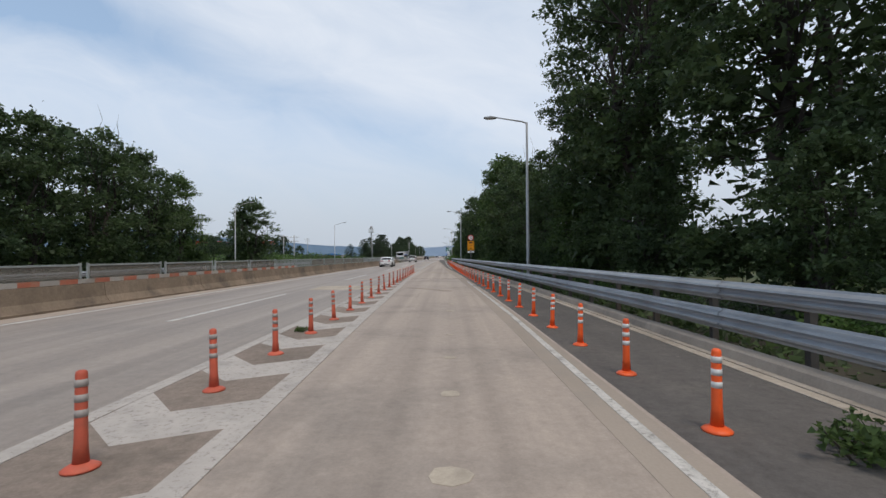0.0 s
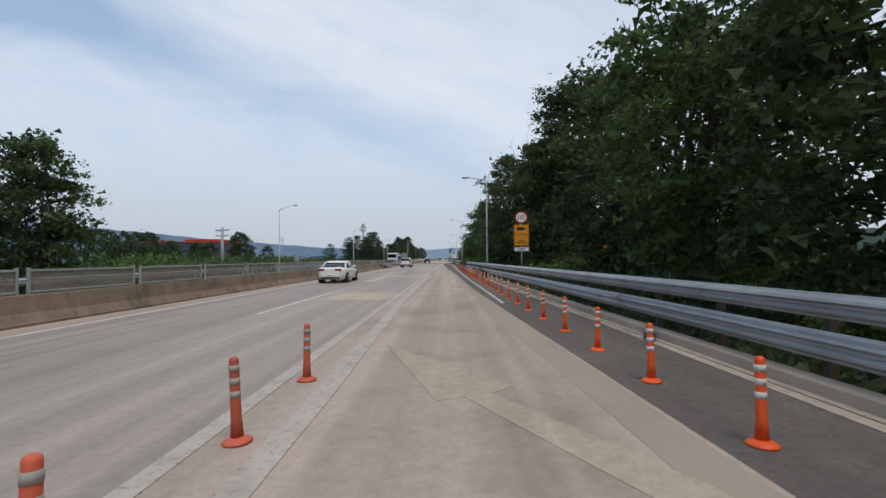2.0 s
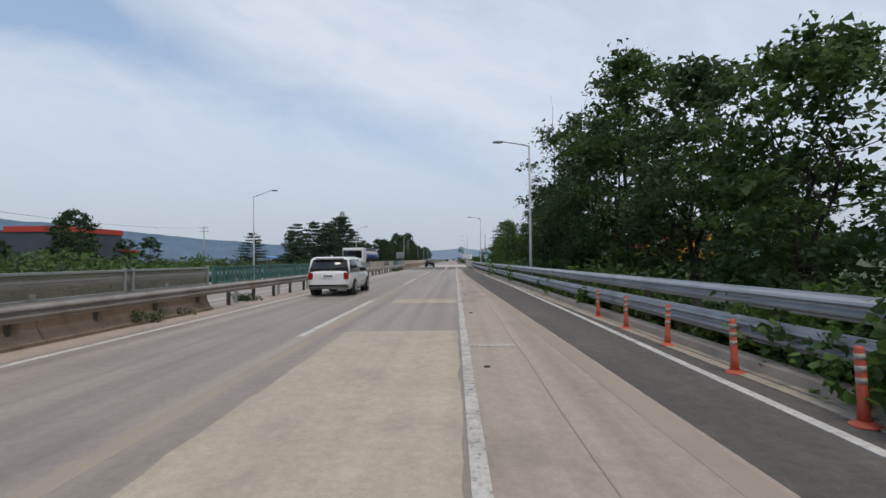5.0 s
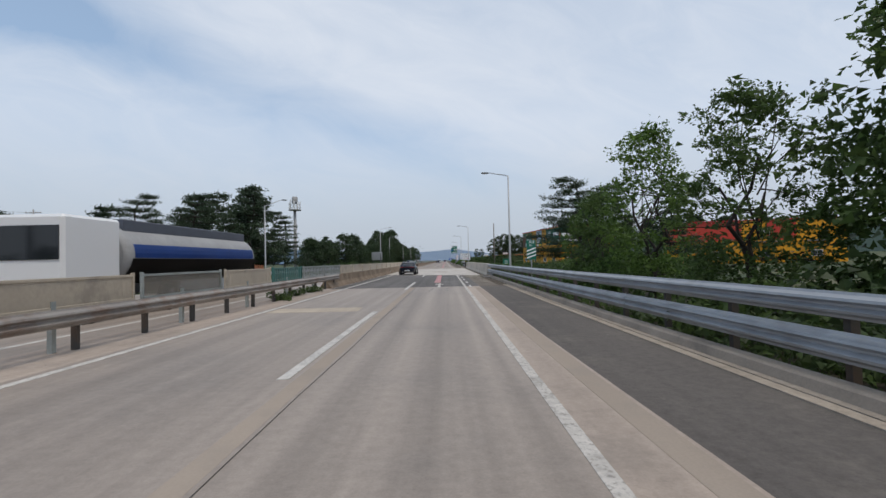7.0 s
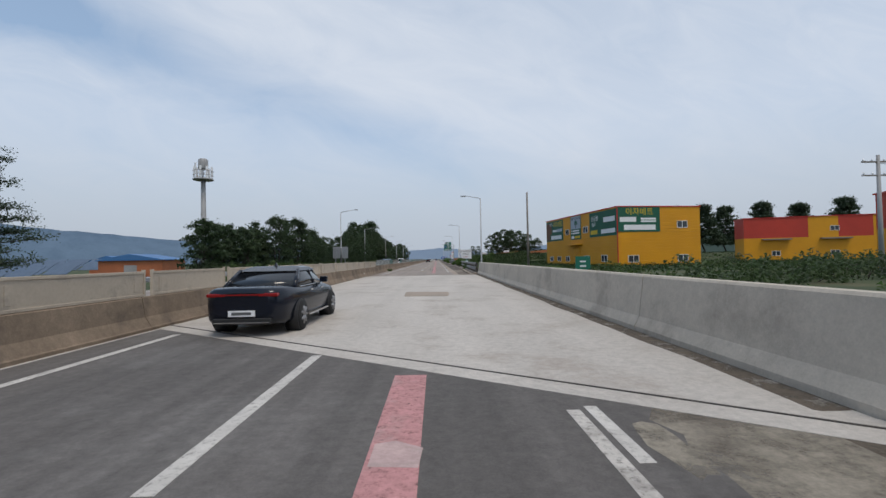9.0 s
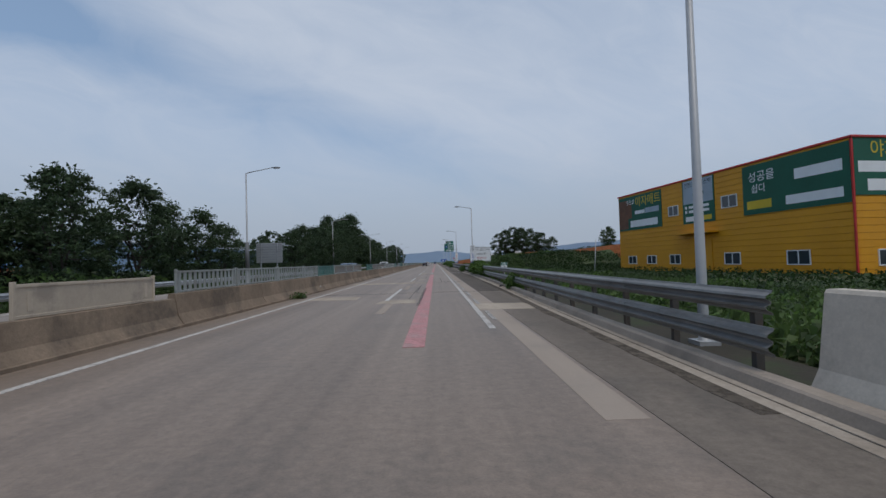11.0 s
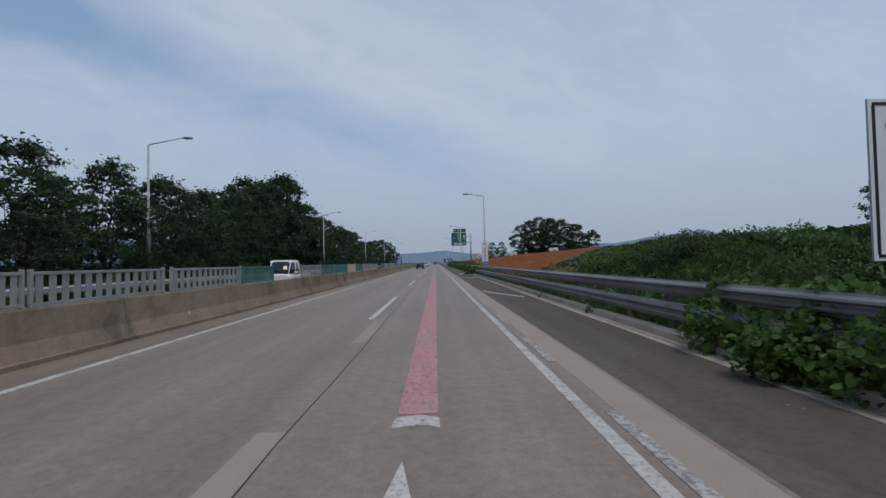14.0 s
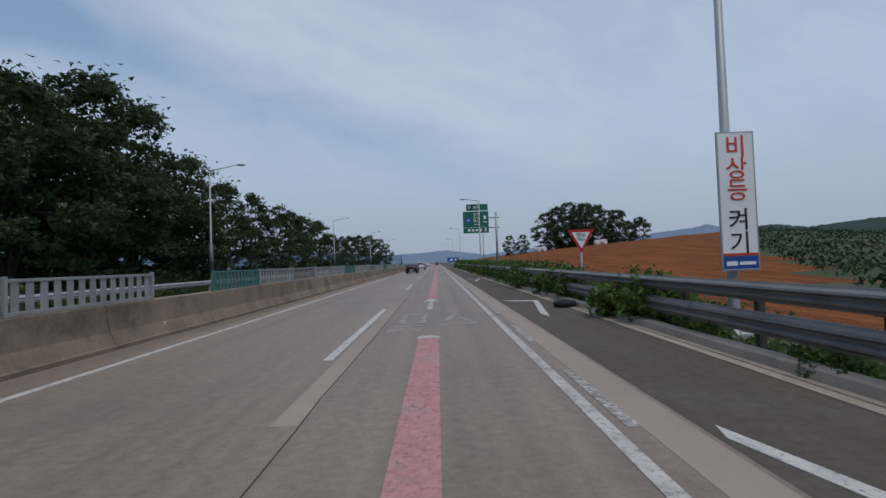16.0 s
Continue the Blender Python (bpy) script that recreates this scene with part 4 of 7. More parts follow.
def guardrail(name, fx, y0, y1, seg, zs, label, post_gap=2.0, material=M_STEEL, flip=1.0, post_mat=M_POST, ztop=None):
    t = thing(name, label, "guardrail", kind="structure")
    y = y0
    while y < y1 - .1:
        e = min(y + seg, y1)
        for z in zs:
            bm = bmesh.new()
            tall = 1.0 if z < .6 else .86
            k = .03 if (int((y - y0) / seg) % 2) else 0
            beam_mesh(bm, (fx(y) - k * .4, y - .12), (fx(e) - k * .4, e + .12), z + .34 * (1 - tall), flip, tall=tall)
            part("beam", bm, material, t)
        y = e
    bm = bmesh.new()
    zt = ztop or max(zs) + .3
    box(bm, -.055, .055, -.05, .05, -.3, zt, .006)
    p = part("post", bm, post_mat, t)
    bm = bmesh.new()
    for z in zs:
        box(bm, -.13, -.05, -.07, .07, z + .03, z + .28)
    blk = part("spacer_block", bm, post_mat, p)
    y = y0 + .4
    first = True
    while y < y1:
        m = pose(fx(y) + .17 * flip, y, 0, 0, 0, 0 if flip > 0 else 180)
        if first:
            p.matrix_basis = m
            first = False
        else:
            q = again(p, t, m)
            again(blk, q)
        y += post_gap
    return t


for _a, _b in ((-12, 103.3), (105.4, 189.2)):
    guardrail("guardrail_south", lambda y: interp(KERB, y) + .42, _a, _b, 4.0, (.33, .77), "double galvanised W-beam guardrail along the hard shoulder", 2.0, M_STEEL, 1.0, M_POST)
guardrail("guardrail_north", lambda y: interp(KERB2, y) + .42, 233, 420, 4.0, (.33, .77), "double galvanised W-beam guardrail overgrown with vines", 2.0, M_STEEL_N)
guardrail("guardrail_north_far", lambda y: 10.22, 420, 700, 20.0, (.33, .77), "galvanised guardrail running into the distance", 10)
guardrail("guardrail_median", lambda y: -1.05, 113, 176, 4.0, (.48,), "dull weathered single W-beam guardrail in a gap of the median barrier", 2.0, M_STEEL_R, -1.0, M_POST, .62)
guardrail("guardrail_opposite", lambda y: -11.9, -40, 600, 16.0, (.45,), "galvanised guardrail on the far edge of the opposite carriageway", 4.0, M_STEEL, -1.0)

t = thing("rail_transition", "third low W-beam and a loose steel plate where the guardrail meets the parapet", "guardrail end", kind="structure")
bm = bmesh.new(); beam_mesh(bm, (interp(KERB, 185.4) + .44, 185.4), (interp(KERB, 189.2) + .4, 189.2), .02, 1.0, tall=.85); part("low_beam", bm, M_STEEL_N, t)
bm = bmesh.new(); box(bm, -.28, .28, -1.1, 1.1, 0, .018, .004); _p = part("loose_plate", bm, M_STEEL_DK, t); _p.matrix_basis = pose(9.52, 185.6, .035, 0, 2, 12)

# ---- bridge parapets ----


def parapet(name, x, y0, y1, seg):
    t = thing(name, "smooth grey concrete bridge parapet cast in sections", "bridge parapet", kind="structure")
    prof = [(0, -.2), (0, .1), (.1, .3), (.2, 1.1), (.23, 1.14), (.42, 1.14), (.45, 1.1), (.5, -.2)]
    y = y0
    while y < y1 - .1:
        bm = bmesh.new()
        loft(bm, [[(x + a, v, b) for a, b in prof] for v in (y + .015, y + seg - .015)])
        part("section", bm, M_PARA, t)
        y += seg
    return t


parapet("bridge_parapet", 9.72, 189.3, 232.5, 7.2)

# ---- fence panels on the median ----


def fence_panel(kind):
    t = thing("fence_panel", {"slat": "grey slatted steel glare fence panel on the median barrier", "green": "green slatted steel glare fence panel on the median",
                              "plate": "beige plate glare fence panel on the median barrier", "clear": "dusty see-through glare fence panel in a grey frame"}[kind], "fence panel", "glare fence panels on the median")
    m = {"slat": M_FENCE, "green": M_FENCE_GR, "plate": M_PLATE, "clear": M_FENCE}[kind]
    L = 4.06
    for nm, z in (("top_rail", .56), ("bottom_rail", .02)):
        bm = bmesh.new(); box(bm, -.03, .03, 0, L, z, z + .06, .006); part(nm, bm, m, t)
    bm = bmesh.new(); box(bm, -.035, .035, 0, .07, 0, .66, .006); p = part("end_post", bm, m, t)
    again(p, t, pose(0, L - .07, 0))
    if kind == "clear":
        bm = bmesh.new(); box(bm, -.006, .006, .07, L - .07, .08, .56); part("pane", bm, M_CLEAR, t)
    elif kind == "plate":
        bm = bmesh.new(); box(bm, -.012, .012, .07, L - .07, .08, .56); part("plate", bm, m, t)
        bm = bmesh.new(); box(bm, .012, .022, .3, .42, .14, .48, .004); q = part("bracket_plate", bm, m, t)
        again(q, t, pose(0, L - .72, 0))
    else:
        bm = bmesh.new(); box(bm, -.012, .012, 0, .2 if kind == "green" else .16, .08, .56, .004)
        s = part("slat", bm, m, t)
        s.matrix_basis = pose(0, .14, 0)
        for k in range(1, 13):
            again(s, t, pose(0, .14 + .3 * k, 0))
    return t


PANELS = {}
for kind in ("plate", "slat", "green", "clear"):
    PANELS[kind] = None


def put_panel(kind, y, end=None, z=.9):
    m = pose(-1.37, y, z) @ Matrix.Diagonal((1, ((end or y + 4.06) - y) / 4.06, 1, 1))
    if PANELS[kind] is None:
        PANELS[kind] = fence_panel(kind)
        PANELS[kind].matrix_basis = m
    else:
        copy_thing(PANELS[kind], m).matrix_basis = m


y = -9.4
k = 0
while y < 430:
    if y < 36: kind = "clear"
    elif y < 56: kind = "slat" if 38 < y < 48 else "clear"
    elif y < 70: kind = "clear"
    elif y < 86: kind = "slat"
    elif y < 112: kind = "clear" if (k % 4) else "slat"
    elif y < 117.5: kind = "clear"
    elif y < 131: kind = "green"
    elif y < 150: kind = "slat" if (k % 4 < 3) else "plate"
    elif y < 165: kind = "clear" if k % 2 else "plate"
    elif y < 168.5: kind = "green"
    elif y < 176: kind = "slat"
    elif y < 238: kind = "plate"
    elif y < 350: kind = ""
    else: kind = ("slat", "slat", "green", "slat", "slat", "clear")[k % 6]
    if kind:
        put_panel(kind, y, y + 3.84, .76 if y < 238 else .9)
    y += 4.1 if not 109 < y < 114 else 3.5
    k += 1
for kind, y, end in (("slat", 240.2, 243.9), ("slat", 244, 248.1), ("slat", 248.2, 252.2), ("slat", 252.3, 255.1), ("green", 255.2, 259.3), ("clear", 259.6, 263.6), ("clear", 263.7, 266.6), ("clear", 267, 271.1),
                     ("green", 274.5, 278.6), ("clear", 278.7, 282.7), ("clear", 283, 286.4), ("clear", 286.5, 290.1), ("slat", 290.6, 294.6), ("slat", 294.9, 297.7), ("slat", 297.8, 301.6), ("slat", 301.9, 306.1),
                     ("green", 306.2, 309.3), ("slat", 313.3, 317.3), ("green", 317.4, 321.35), ("green", 321.4, 325.3), ("plate", 325.5, 328.9), ("green", 329, 332.3), ("slat", 332.6, 336.8), ("slat", 336.9, 339.8),
                     ("slat", 339.9, 343.7), ("green", 346.6, 350.2)):
    put_panel(kind, y, end)

bm = bmesh.new()
for q in range(50):
    box(bm, -1.30, -1.275, 10 + .68 * q, 10.675 + .68 * q, .762, .91, mi=q % 2)
tagged(obj("striped_rail", bm, [M_STRIPE_O, M_STRIPE_W]), "faded orange and white striped warning boards along the foot of the median fence", "warning rail", kind="structure")

bm = bmesh.new()
for i in range(16):
    box(bm, -1.42, -1.33, 114 + 4.1 * i, 114.1 + 4.1 * i, -.2, .95)
tagged(obj("fence_posts_median", bm, M_FENCE), "grey steel posts carrying the glare fence across the barrier gap", "fence posts", kind="structure")

bm = bmesh.new()
rod(bm, (0, 0, 0), (0, -.03, 0), .045, .04, 12)
reflector = tagged(obj("barrier_reflector", bm, M_REFL), "small round white reflector on the median barrier", "reflector", "reflectors on the median barrier")
reflector.matrix_basis = pose(-1.17, 254.9, .3)
for _y, _z in ((230, .3), (205, .3), (279, .3), (302.4, .3), (327, .3), (343.8, .3), (368, .3)):
    copy_thing(reflector, pose(-1.17, _y, _z))

# ---- street lamps ----


def street_lamp(h, arm, box_on, label, rise=.2):
    t = thing("street_lamp", label, "street lamp", "street lamps along the motorway")
    bm = bmesh.new()
    lathe(bm, [(.16, -.3), (.16, .02), (.1, .04), (.095, .5), (.055, h)], 10)
    box(bm, -.2, .2, -.2, .2, -.3, .03)
    part("pole", bm, M_POLE, t, smooth=False)
    bm = bmesh.new()
    rod(bm, (0, 0, h - .05), (-.25, 0, h + .04), .045, .04, 8)
    rod(bm, (-.25, 0, h + .04), (-arm, 0, h + rise), .04, .035, 8)
    part("arm", bm, M_POLE, t)
    bm = bmesh.new()
    prof = [(0, .03, .03), (.1, .1, .045), (.35, .15, .06), (.62, .12, .04), (.7, .05, .015)]
    loft(bm, [[(-arm - a, -w, h + rise - .01 - d), (-arm - a, w, h + rise - .01 - d), (-arm - a, w * .8, h + rise - .01 + d), (-arm - a, -w * .8, h + rise - .01 + d)] for a, w, d in prof])
    hd = part("lamp_head", bm, M_HEAD, t)
    bm = bmesh.new(); box(bm, -arm - .6, -arm - .2, -.09, .09, h + rise - .085, h + rise - .06)
    part("diffuser", bm, M_REFL, hd)
    if box_on:
        bm = bmesh.new(); rod(bm, (0, 0, 1.2), (0, 0, 3.6), .16, .16, 12)
        part("sleeve", bm, M_HEAD, t)
    return t


lamp_r = street_lamp(8.6, 1.6, False, "tall grey street lamp with a single arm behind the guardrail", .27)
lamp_r.matrix_basis = pose(15.05, 34.0, 0) @ Matrix.Scale(1.05, 4)
for x, y, s in ((12.95, 89.7, 1.02), (11.75, 134.8, .98), (11.4, 185.1, .955), (10.5, 235.7, .885), (11.05, 291.7, 1.0), (11.1, 341.1, .99), (11.2, 391, 1.03), (11.2, 441, 1.03), (11.2, 491, 1.03), (11.2, 541, 1.03)):
    copy_thing(lamp_r, pose(x, y, 0) @ Matrix.Scale(s, 4))
lamp_l = street_lamp(8.6, 1.9, False, "tall grey street lamp with a single arm beyond the opposite carriageway", .62)
lamp_l.matrix_basis = pose(-14.9, 62.5, 0, 0, 0, 180) @ Matrix.Scale(.89, 4)
for x, y, s in ((-13.8, 105.9, 1.09), (-13.0, 149.6, 1.04), (-12.1, 191.9, .97)):
    copy_thing(lamp_l, pose(x, y, 0, 0, 0, 180) @ Matrix.Scale(s, 4))
lamp_s = street_lamp(9.6, 2.25, True, "tall grey street lamp with a dark sleeve beyond the opposite carriageway", .42)
lamp_s.matrix_basis = pose(-11.7, 270.0, 0, 0, 0, 180) @ Matrix.Scale(1.08, 4)
for x, y, s in ((-15.9, 324.1, 1.04), (-15.3, 374.7, 1.04), (-15.3, 425, 1.04), (-15.3, 475, 1.1), (-15.3, 526, 1.1)):
    copy_thing(lamp_s, pose(x, y, 0, 0, 0, 180) @ Matrix.Scale(s, 4))

# ---- flexible delineator posts ----


def delineator(fresh):
    t = thing("delineator_post", "bright orange plastic delineator post with white reflective bands" if fresh else "faded red-orange plastic delineator post with dirty bands",
              "delineator post", "orange posts along the shoulder" if fresh else "faded posts on the painted island")
    mo, mr = (M_ORANGE, M_REFL) if fresh else (M_ORANGE_OLD, M_REFL_OLD)
    bm = bmesh.new(); lathe(bm, [(.125, 0), (.125, .015), (.1, .03), (.06, .05)], 14); part("base", bm, mo, t)
    bm = bmesh.new(); lathe(bm, [(.055, .05), (.045, .2), (.04, .69), (.036, .71), (.02, .72)], 12); part("tube", bm, mo, t)
    b0 = None
    for z in (.38, .49, .60):
        if b0 is None:
            bm = bmesh.new(); lathe(bm, [(.0445, 0), (.0445, .055)], 12); b0 = part("reflective_band", bm, mr, t); b0.matrix_basis = pose(0, 0, z)
        else:
            again(b0, t, pose(0, 0, z))
    return t


RPOST = [(5, 12.95), (12.6, 12.87), (20.2, 12.71), (29.7, 12.41), (39.2, 12.06), (48.8, 11.74), (58.3, 11.49), (69.7, 11.3), (79.3, 11.05), (88.8, 10.95), (100.2, 10.77), (109.7, 10.55), (120, 10.55)]
rng = random.Random(11)
fresh = delineator(True)
fresh.matrix_basis = pose(interp(RPOST, 10.69), 10.69, -.004)
for k in range(1, 41):
    y = 10.69 + 1.904 * k
    copy_thing(fresh, pose(interp(RPOST, y), y, -.004, rng.uniform(-2, 2), rng.uniform(-2, 2), rng.uniform(0, 360)))
old = delineator(False)
old.matrix_basis = pose(7.8, 9.97, .004)
for k in range(1, 22):
    y = 9.97 + 1.945 * k
    copy_thing(old, pose(7.81 - (y - 12) * .0116, y, .004, rng.uniform(-2.5, 2.5), rng.uniform(-3, 3), rng.uniform(0, 360)))
for k in range(41, 57):
    y = 10.69 + 1.904 * k
    copy_thing(old, pose(interp(RPOST, y), y, -.004, rng.uniform(-2, 2), rng.uniform(-3, 3), 0))

# ---- signs ----


def sheet(name, w, h, material, parent, m, t=.012, bevel=0.0):
    bm = bmesh.new()
    box(bm, -w / 2, w / 2, -h / 2, h / 2, -t, 0, bevel)
    o = part(name, bm, material, parent)
    o.matrix_basis = m
    return o


def disc(name, r, material, parent, m, t=.012, seg=32):
    bm = bmesh.new(); rod(bm, (0, 0, -t), (0, 0, 0), r, r, seg)
    o = part(name, bm, material, parent); o.matrix_basis = m
    return o


def bars(parent, mtx, rows, material):
    """Unreadable writing, as plain bars: rows of (x, y, w, h) on a sheet's plane."""
    for x, y, w, h in rows:
        sheet("print_bar", w, h, material, parent, mtx @ pose(x, y, .004), .004)


def speed_sign():
    t = thing("speed_sign", "round 110 speed limit sign above an amber enforcement panel", "road sign", at=(13.96, 74.8, 0))
    bm = bmesh.new(); rod(bm, (0, .06, -.3), (0, .06, 4.3), .045, .045, 10); part("post", bm, M_POLE, t)
    disc("red_ring", .385, M_SIGN_R, t, upright(0, 0, 4.0))
    disc("white_disc", .30, M_SIGN_W, t, upright(0, -.004, 4.0))
    for dx, ch in ((-.15, "1"), (-.03, "1"), (.12, "0")):
        text(ch, .44, M_BLACK, t, upright(dx, -.010, 4.0), "digit", depth=.006, sx=.85)
    sheet("amber_panel", .92, 1.34, M_SIGN_Y, t, upright(0, 0, 2.88))
    for w, h, x, z in ((.86, .025, 0, 3.515), (.86, .025, 0, 2.245), (.025, 1.245, -.418, 2.88), (.025, 1.245, .418, 2.88)):
        sheet("panel_border", w, h, M_BLACK, t, upright(x, -.006, z), .005)
    sheet("camera_pictogram", .42, .2, M_BLACK, t, upright(-.06, -.008, 3.28), .006)
    sheet("camera_pictogram", .1, .1, M_BLACK, t, upright(.24, -.008, 3.28), .006)
    text("단 속 중", .2, M_BLACK, t, upright(0, -.008, 2.9))
    bars(t, upright(0, -.004, 2.88), [(0, -.32, .4, .05), (0, -.47, .62, .06)], M_BLACK)
    sheet("distance_plate", .9, .28, M_SIGN_W, t, upright(0, 0, 2.0))
    for w, h, x, z in ((.84, .02, 0, 2.115), (.84, .02, 0, 1.885), (.02, .21, -.41, 2.0), (.02, .21, .41, 2.0)):
        sheet("plate_border", w, h, M_BLACK, t, upright(x, -.006, z), .005)
    text("500m", .2, M_BLACK, t, upright(0, -.008, 2.0))

    t.matrix_basis = pose(13.96, 74.8, 0) @ Matrix.Diagonal((1.08, 1, 1.045, 1))


speed_sign()


def countdown_sign():
    t = thing("countdown_sign", "green 300 m exit countdown marker with slanted white stripes", "road sign", at=(11.9, 178.2, 0))
    bm = bmesh.new(); rod(bm, (0, .05, -.3), (0, .05, 2.7), .04, .04, 10); part("post", bm, M_POLE, t)
    sheet("panel", .66, 1.36, M_SIGN_G, t, upright(0, 0, 2.13), bevel=.004)
    text("300", .27, M_SIGN_W, t, upright(0, -.006, 2.66))
    text("m", .22, M_SIGN_W, t, upright(-.05, -.006, 2.47))
    for k in range(3):
        bm = bmesh.new()
        z = 1.62 + .24 * k
        loft(bm, [[(x, e, z + d) for x, d in ((-.32, -.1), (.32, .12), (.32, .22), (-.32, 0))] for e in (-.008, -.003)])
        part("slanted_stripe", bm, M_SIGN_W, t)


countdown_sign()


def lamp_banner(x, y, lines, label, colors):
    t = thing("vertical_banner_sign", label, "sign", at=(x, y, 0))
    bm = bmesh.new(); box(bm, -.35, .35, .0, .03, 1.2, 3.76, .004); part("frame", bm, M_STEEL, t)
    sheet("panel", .64, 2.5, M_SIGN_W, t, upright(0, -.002, 2.48))
    z = 3.46
    for ch, c, step in lines:
        if ch:
            text(ch, .44, colors[c], t, upright(0, -.008, z), depth=.006)
        z -= step
    sheet("footer", .64, .24, M_SIGN_B, t, upright(0, -.006, 1.36), .006)
    sheet("footer_band", .64, .05, M_TXT_R, t, upright(0, -.008, 1.5), .006)
    bars(t, upright(0, -.006, 1.34), [(-.17, 0, .2, .08), (.12, 0, .3, .06)], M_SIGN_W)


COL = {"r": M_TXT_R, "k": M_BLACK, "b": M_SIGN_B}
lamp_banner(11.08, 340.8, [("비", "r", .4), ("상", "r", .4), ("등", "r", .55), ("켜", "k", .42), ("기", "k", .4)], "white vertical hazard-light reminder sign on a lamp pole", COL)
lamp_banner(11.05, 291.4, [("전", "k", .4), ("방", "k", .6), ("정", "b", .4), ("체", "b", .4), ("시", "b", .4)], "white vertical congestion warning sign on a lamp pole", COL)


def fog_board():
    t = thing("fog_warning_board", "white fog area warning board on two steel posts", "road sign", at=(12.77, 296, 0))
    for x in (-.75, .75):
        bm = bmesh.new(); rod(bm, (x, .06, -.4), (x, .06, 3.4), .045, .045, 8); part("post", bm, M_POLE, t)
    sheet("board", 2.75, 2.2, M_STEEL, t, upright(0, 0, 2.55), .03, .005)
    sheet("face", 2.74, 2.19, M_SIGN_W, t, upright(0, -.004, 2.55), .006)
    for x, z, w, h in ((0, 3.58, 2.62, .04), (0, 1.52, 2.62, .04), (-1.3, 2.55, .04, 2.02), (1.3, 2.55, .04, 2.02)):
        sheet("border_line", w, h, M_BLACK, t, upright(x, -.012, z), .006)
    text("안개 잦은지역", .38, M_BLACK, t, upright(0, -.014, 3.2), sx=1.06)
    text("(500m 앞)", .36, M_BLACK, t, upright(0, -.014, 2.6))
    text("운행주의", .38, M_SIGN_R, t, upright(0, -.014, 1.92))


fog_board()


def yield_sign():
    t = thing("yield_sign", "red-edged white yield triangle on a vine-covered post", "road sign", at=(11.0, 349.6, 0))
    bm = bmesh.new(); rod(bm, (0, .05, -.3), (0, .05, 2.4), .035, .035, 8); part("post", bm, M_POLE, t)
    for nm, s, m, o in (("red_triangle", .48, M_SIGN_R, 0), ("white_triangle", .33, M_SIGN_W, -.008)):
        bm = bmesh.new()
        ring = ((-1, .58), (-.97, .66), (.97, .66), (1, .58), (.05, -1.12), (-.05, -1.12))
        loft(bm, [[(s * a, o + d, 2.28 + s * b) for a, b in ring] for d in (0, .006)])
        part(nm, bm, m, t)
    text("양보", .2, M_BLACK, t, upright(0, -.012, 2.38))
    text("YIELD", .12, M_BLACK, t, upright(0, -.012, 2.22))


yield_sign()


def direction_sign():
    t = thing("direction_sign", "green motorway exit direction sign on a steel mast", "road sign", at=(10.82, 391.8, 0))
    bm = bmesh.new(); rod(bm, (2.7, .25, -.3), (2.7, .25, 7.9), .16, .14, 12)
    part("mast", bm, M_STEEL, t)
    for z in (5.9, 7.2):
        bm = bmesh.new(); rod(bm, (-.8, .12, z), (3.1, .25, z), .08, .08, 8); part("crossarm", bm, M_STEEL, t)
    bm = bmesh.new(); rod(bm, (.9, .15, -.3), (.9, .15, 5), .06, .06, 8); part("rear_post", bm, M_STEEL, t)
    sheet("main_panel", 3.35, 2.85, M_SIGN_G, t, upright(0, 0, 6.63), .04)
    sheet("top_panel", 2.82, .85, M_SIGN_G, t, upright(.2, 0, 8.58), .04)
    sheet("exit_badge", .7, .6, M_BLACK, t, upright(-.85, -.006, 8.58), .006)
    text("35", .5, M_SIGN_W, t, upright(-.85, -.014, 8.58))
    text("일죽", .5, M_SIGN_W, t, upright(.15, -.006, 8.58))
    disc("route_badge", .42, M_SIGN_B, t, upright(-1.0, -.006, 6.9))
    text("38", .42, M_SIGN_W, t, upright(-1.0, -.014, 6.9))
    text("일죽", .52, M_SIGN_W, t, upright(.1, -.006, 7.6))
    text("죽산", .52, M_SIGN_W, t, upright(.1, -.006, 6.75))
    sheet("divider", 3.3, .04, M_SIGN_W, t, upright(0, -.006, 5.95), .005)
    bars(t, upright(0, -.004, 5.58), [(-.9, 0, .35, .3), (-.4, 0, .35, .3), (.1, 0, .35, .3), (.6, 0, .35, .3), (1.25, .05, .2, .4)], M_SIGN_W)
    bars(t, upright(0, -.004, 6.75), [(.1, .45, .7, .1), (.1, -.4, .7, .1), (1.2, .5, .35, .45), (1.2, -.1, .5, .12)], M_SIGN_W)


direction_sign()


def small_sign(x, y, z, w, h, m, label, rows=(), bar=M_SIGN_W, posts=1):
    t = thing("road_sign", label, "road sign", at=(x, y, 0))
    for k in range(posts):
        px = 0 if posts == 1 else (k - .5) * w * .6
        bm = bmesh.new(); rod(bm, (px, .05, -1.2), (px, .05, z + h / 2), .04, .04, 8); part("post", bm, M_POLE, t)
    sheet("panel", w, h, m, t, upright(0, 0, z), .02)
    bars(t, upright(0, -.002, z), rows, bar)
    return t


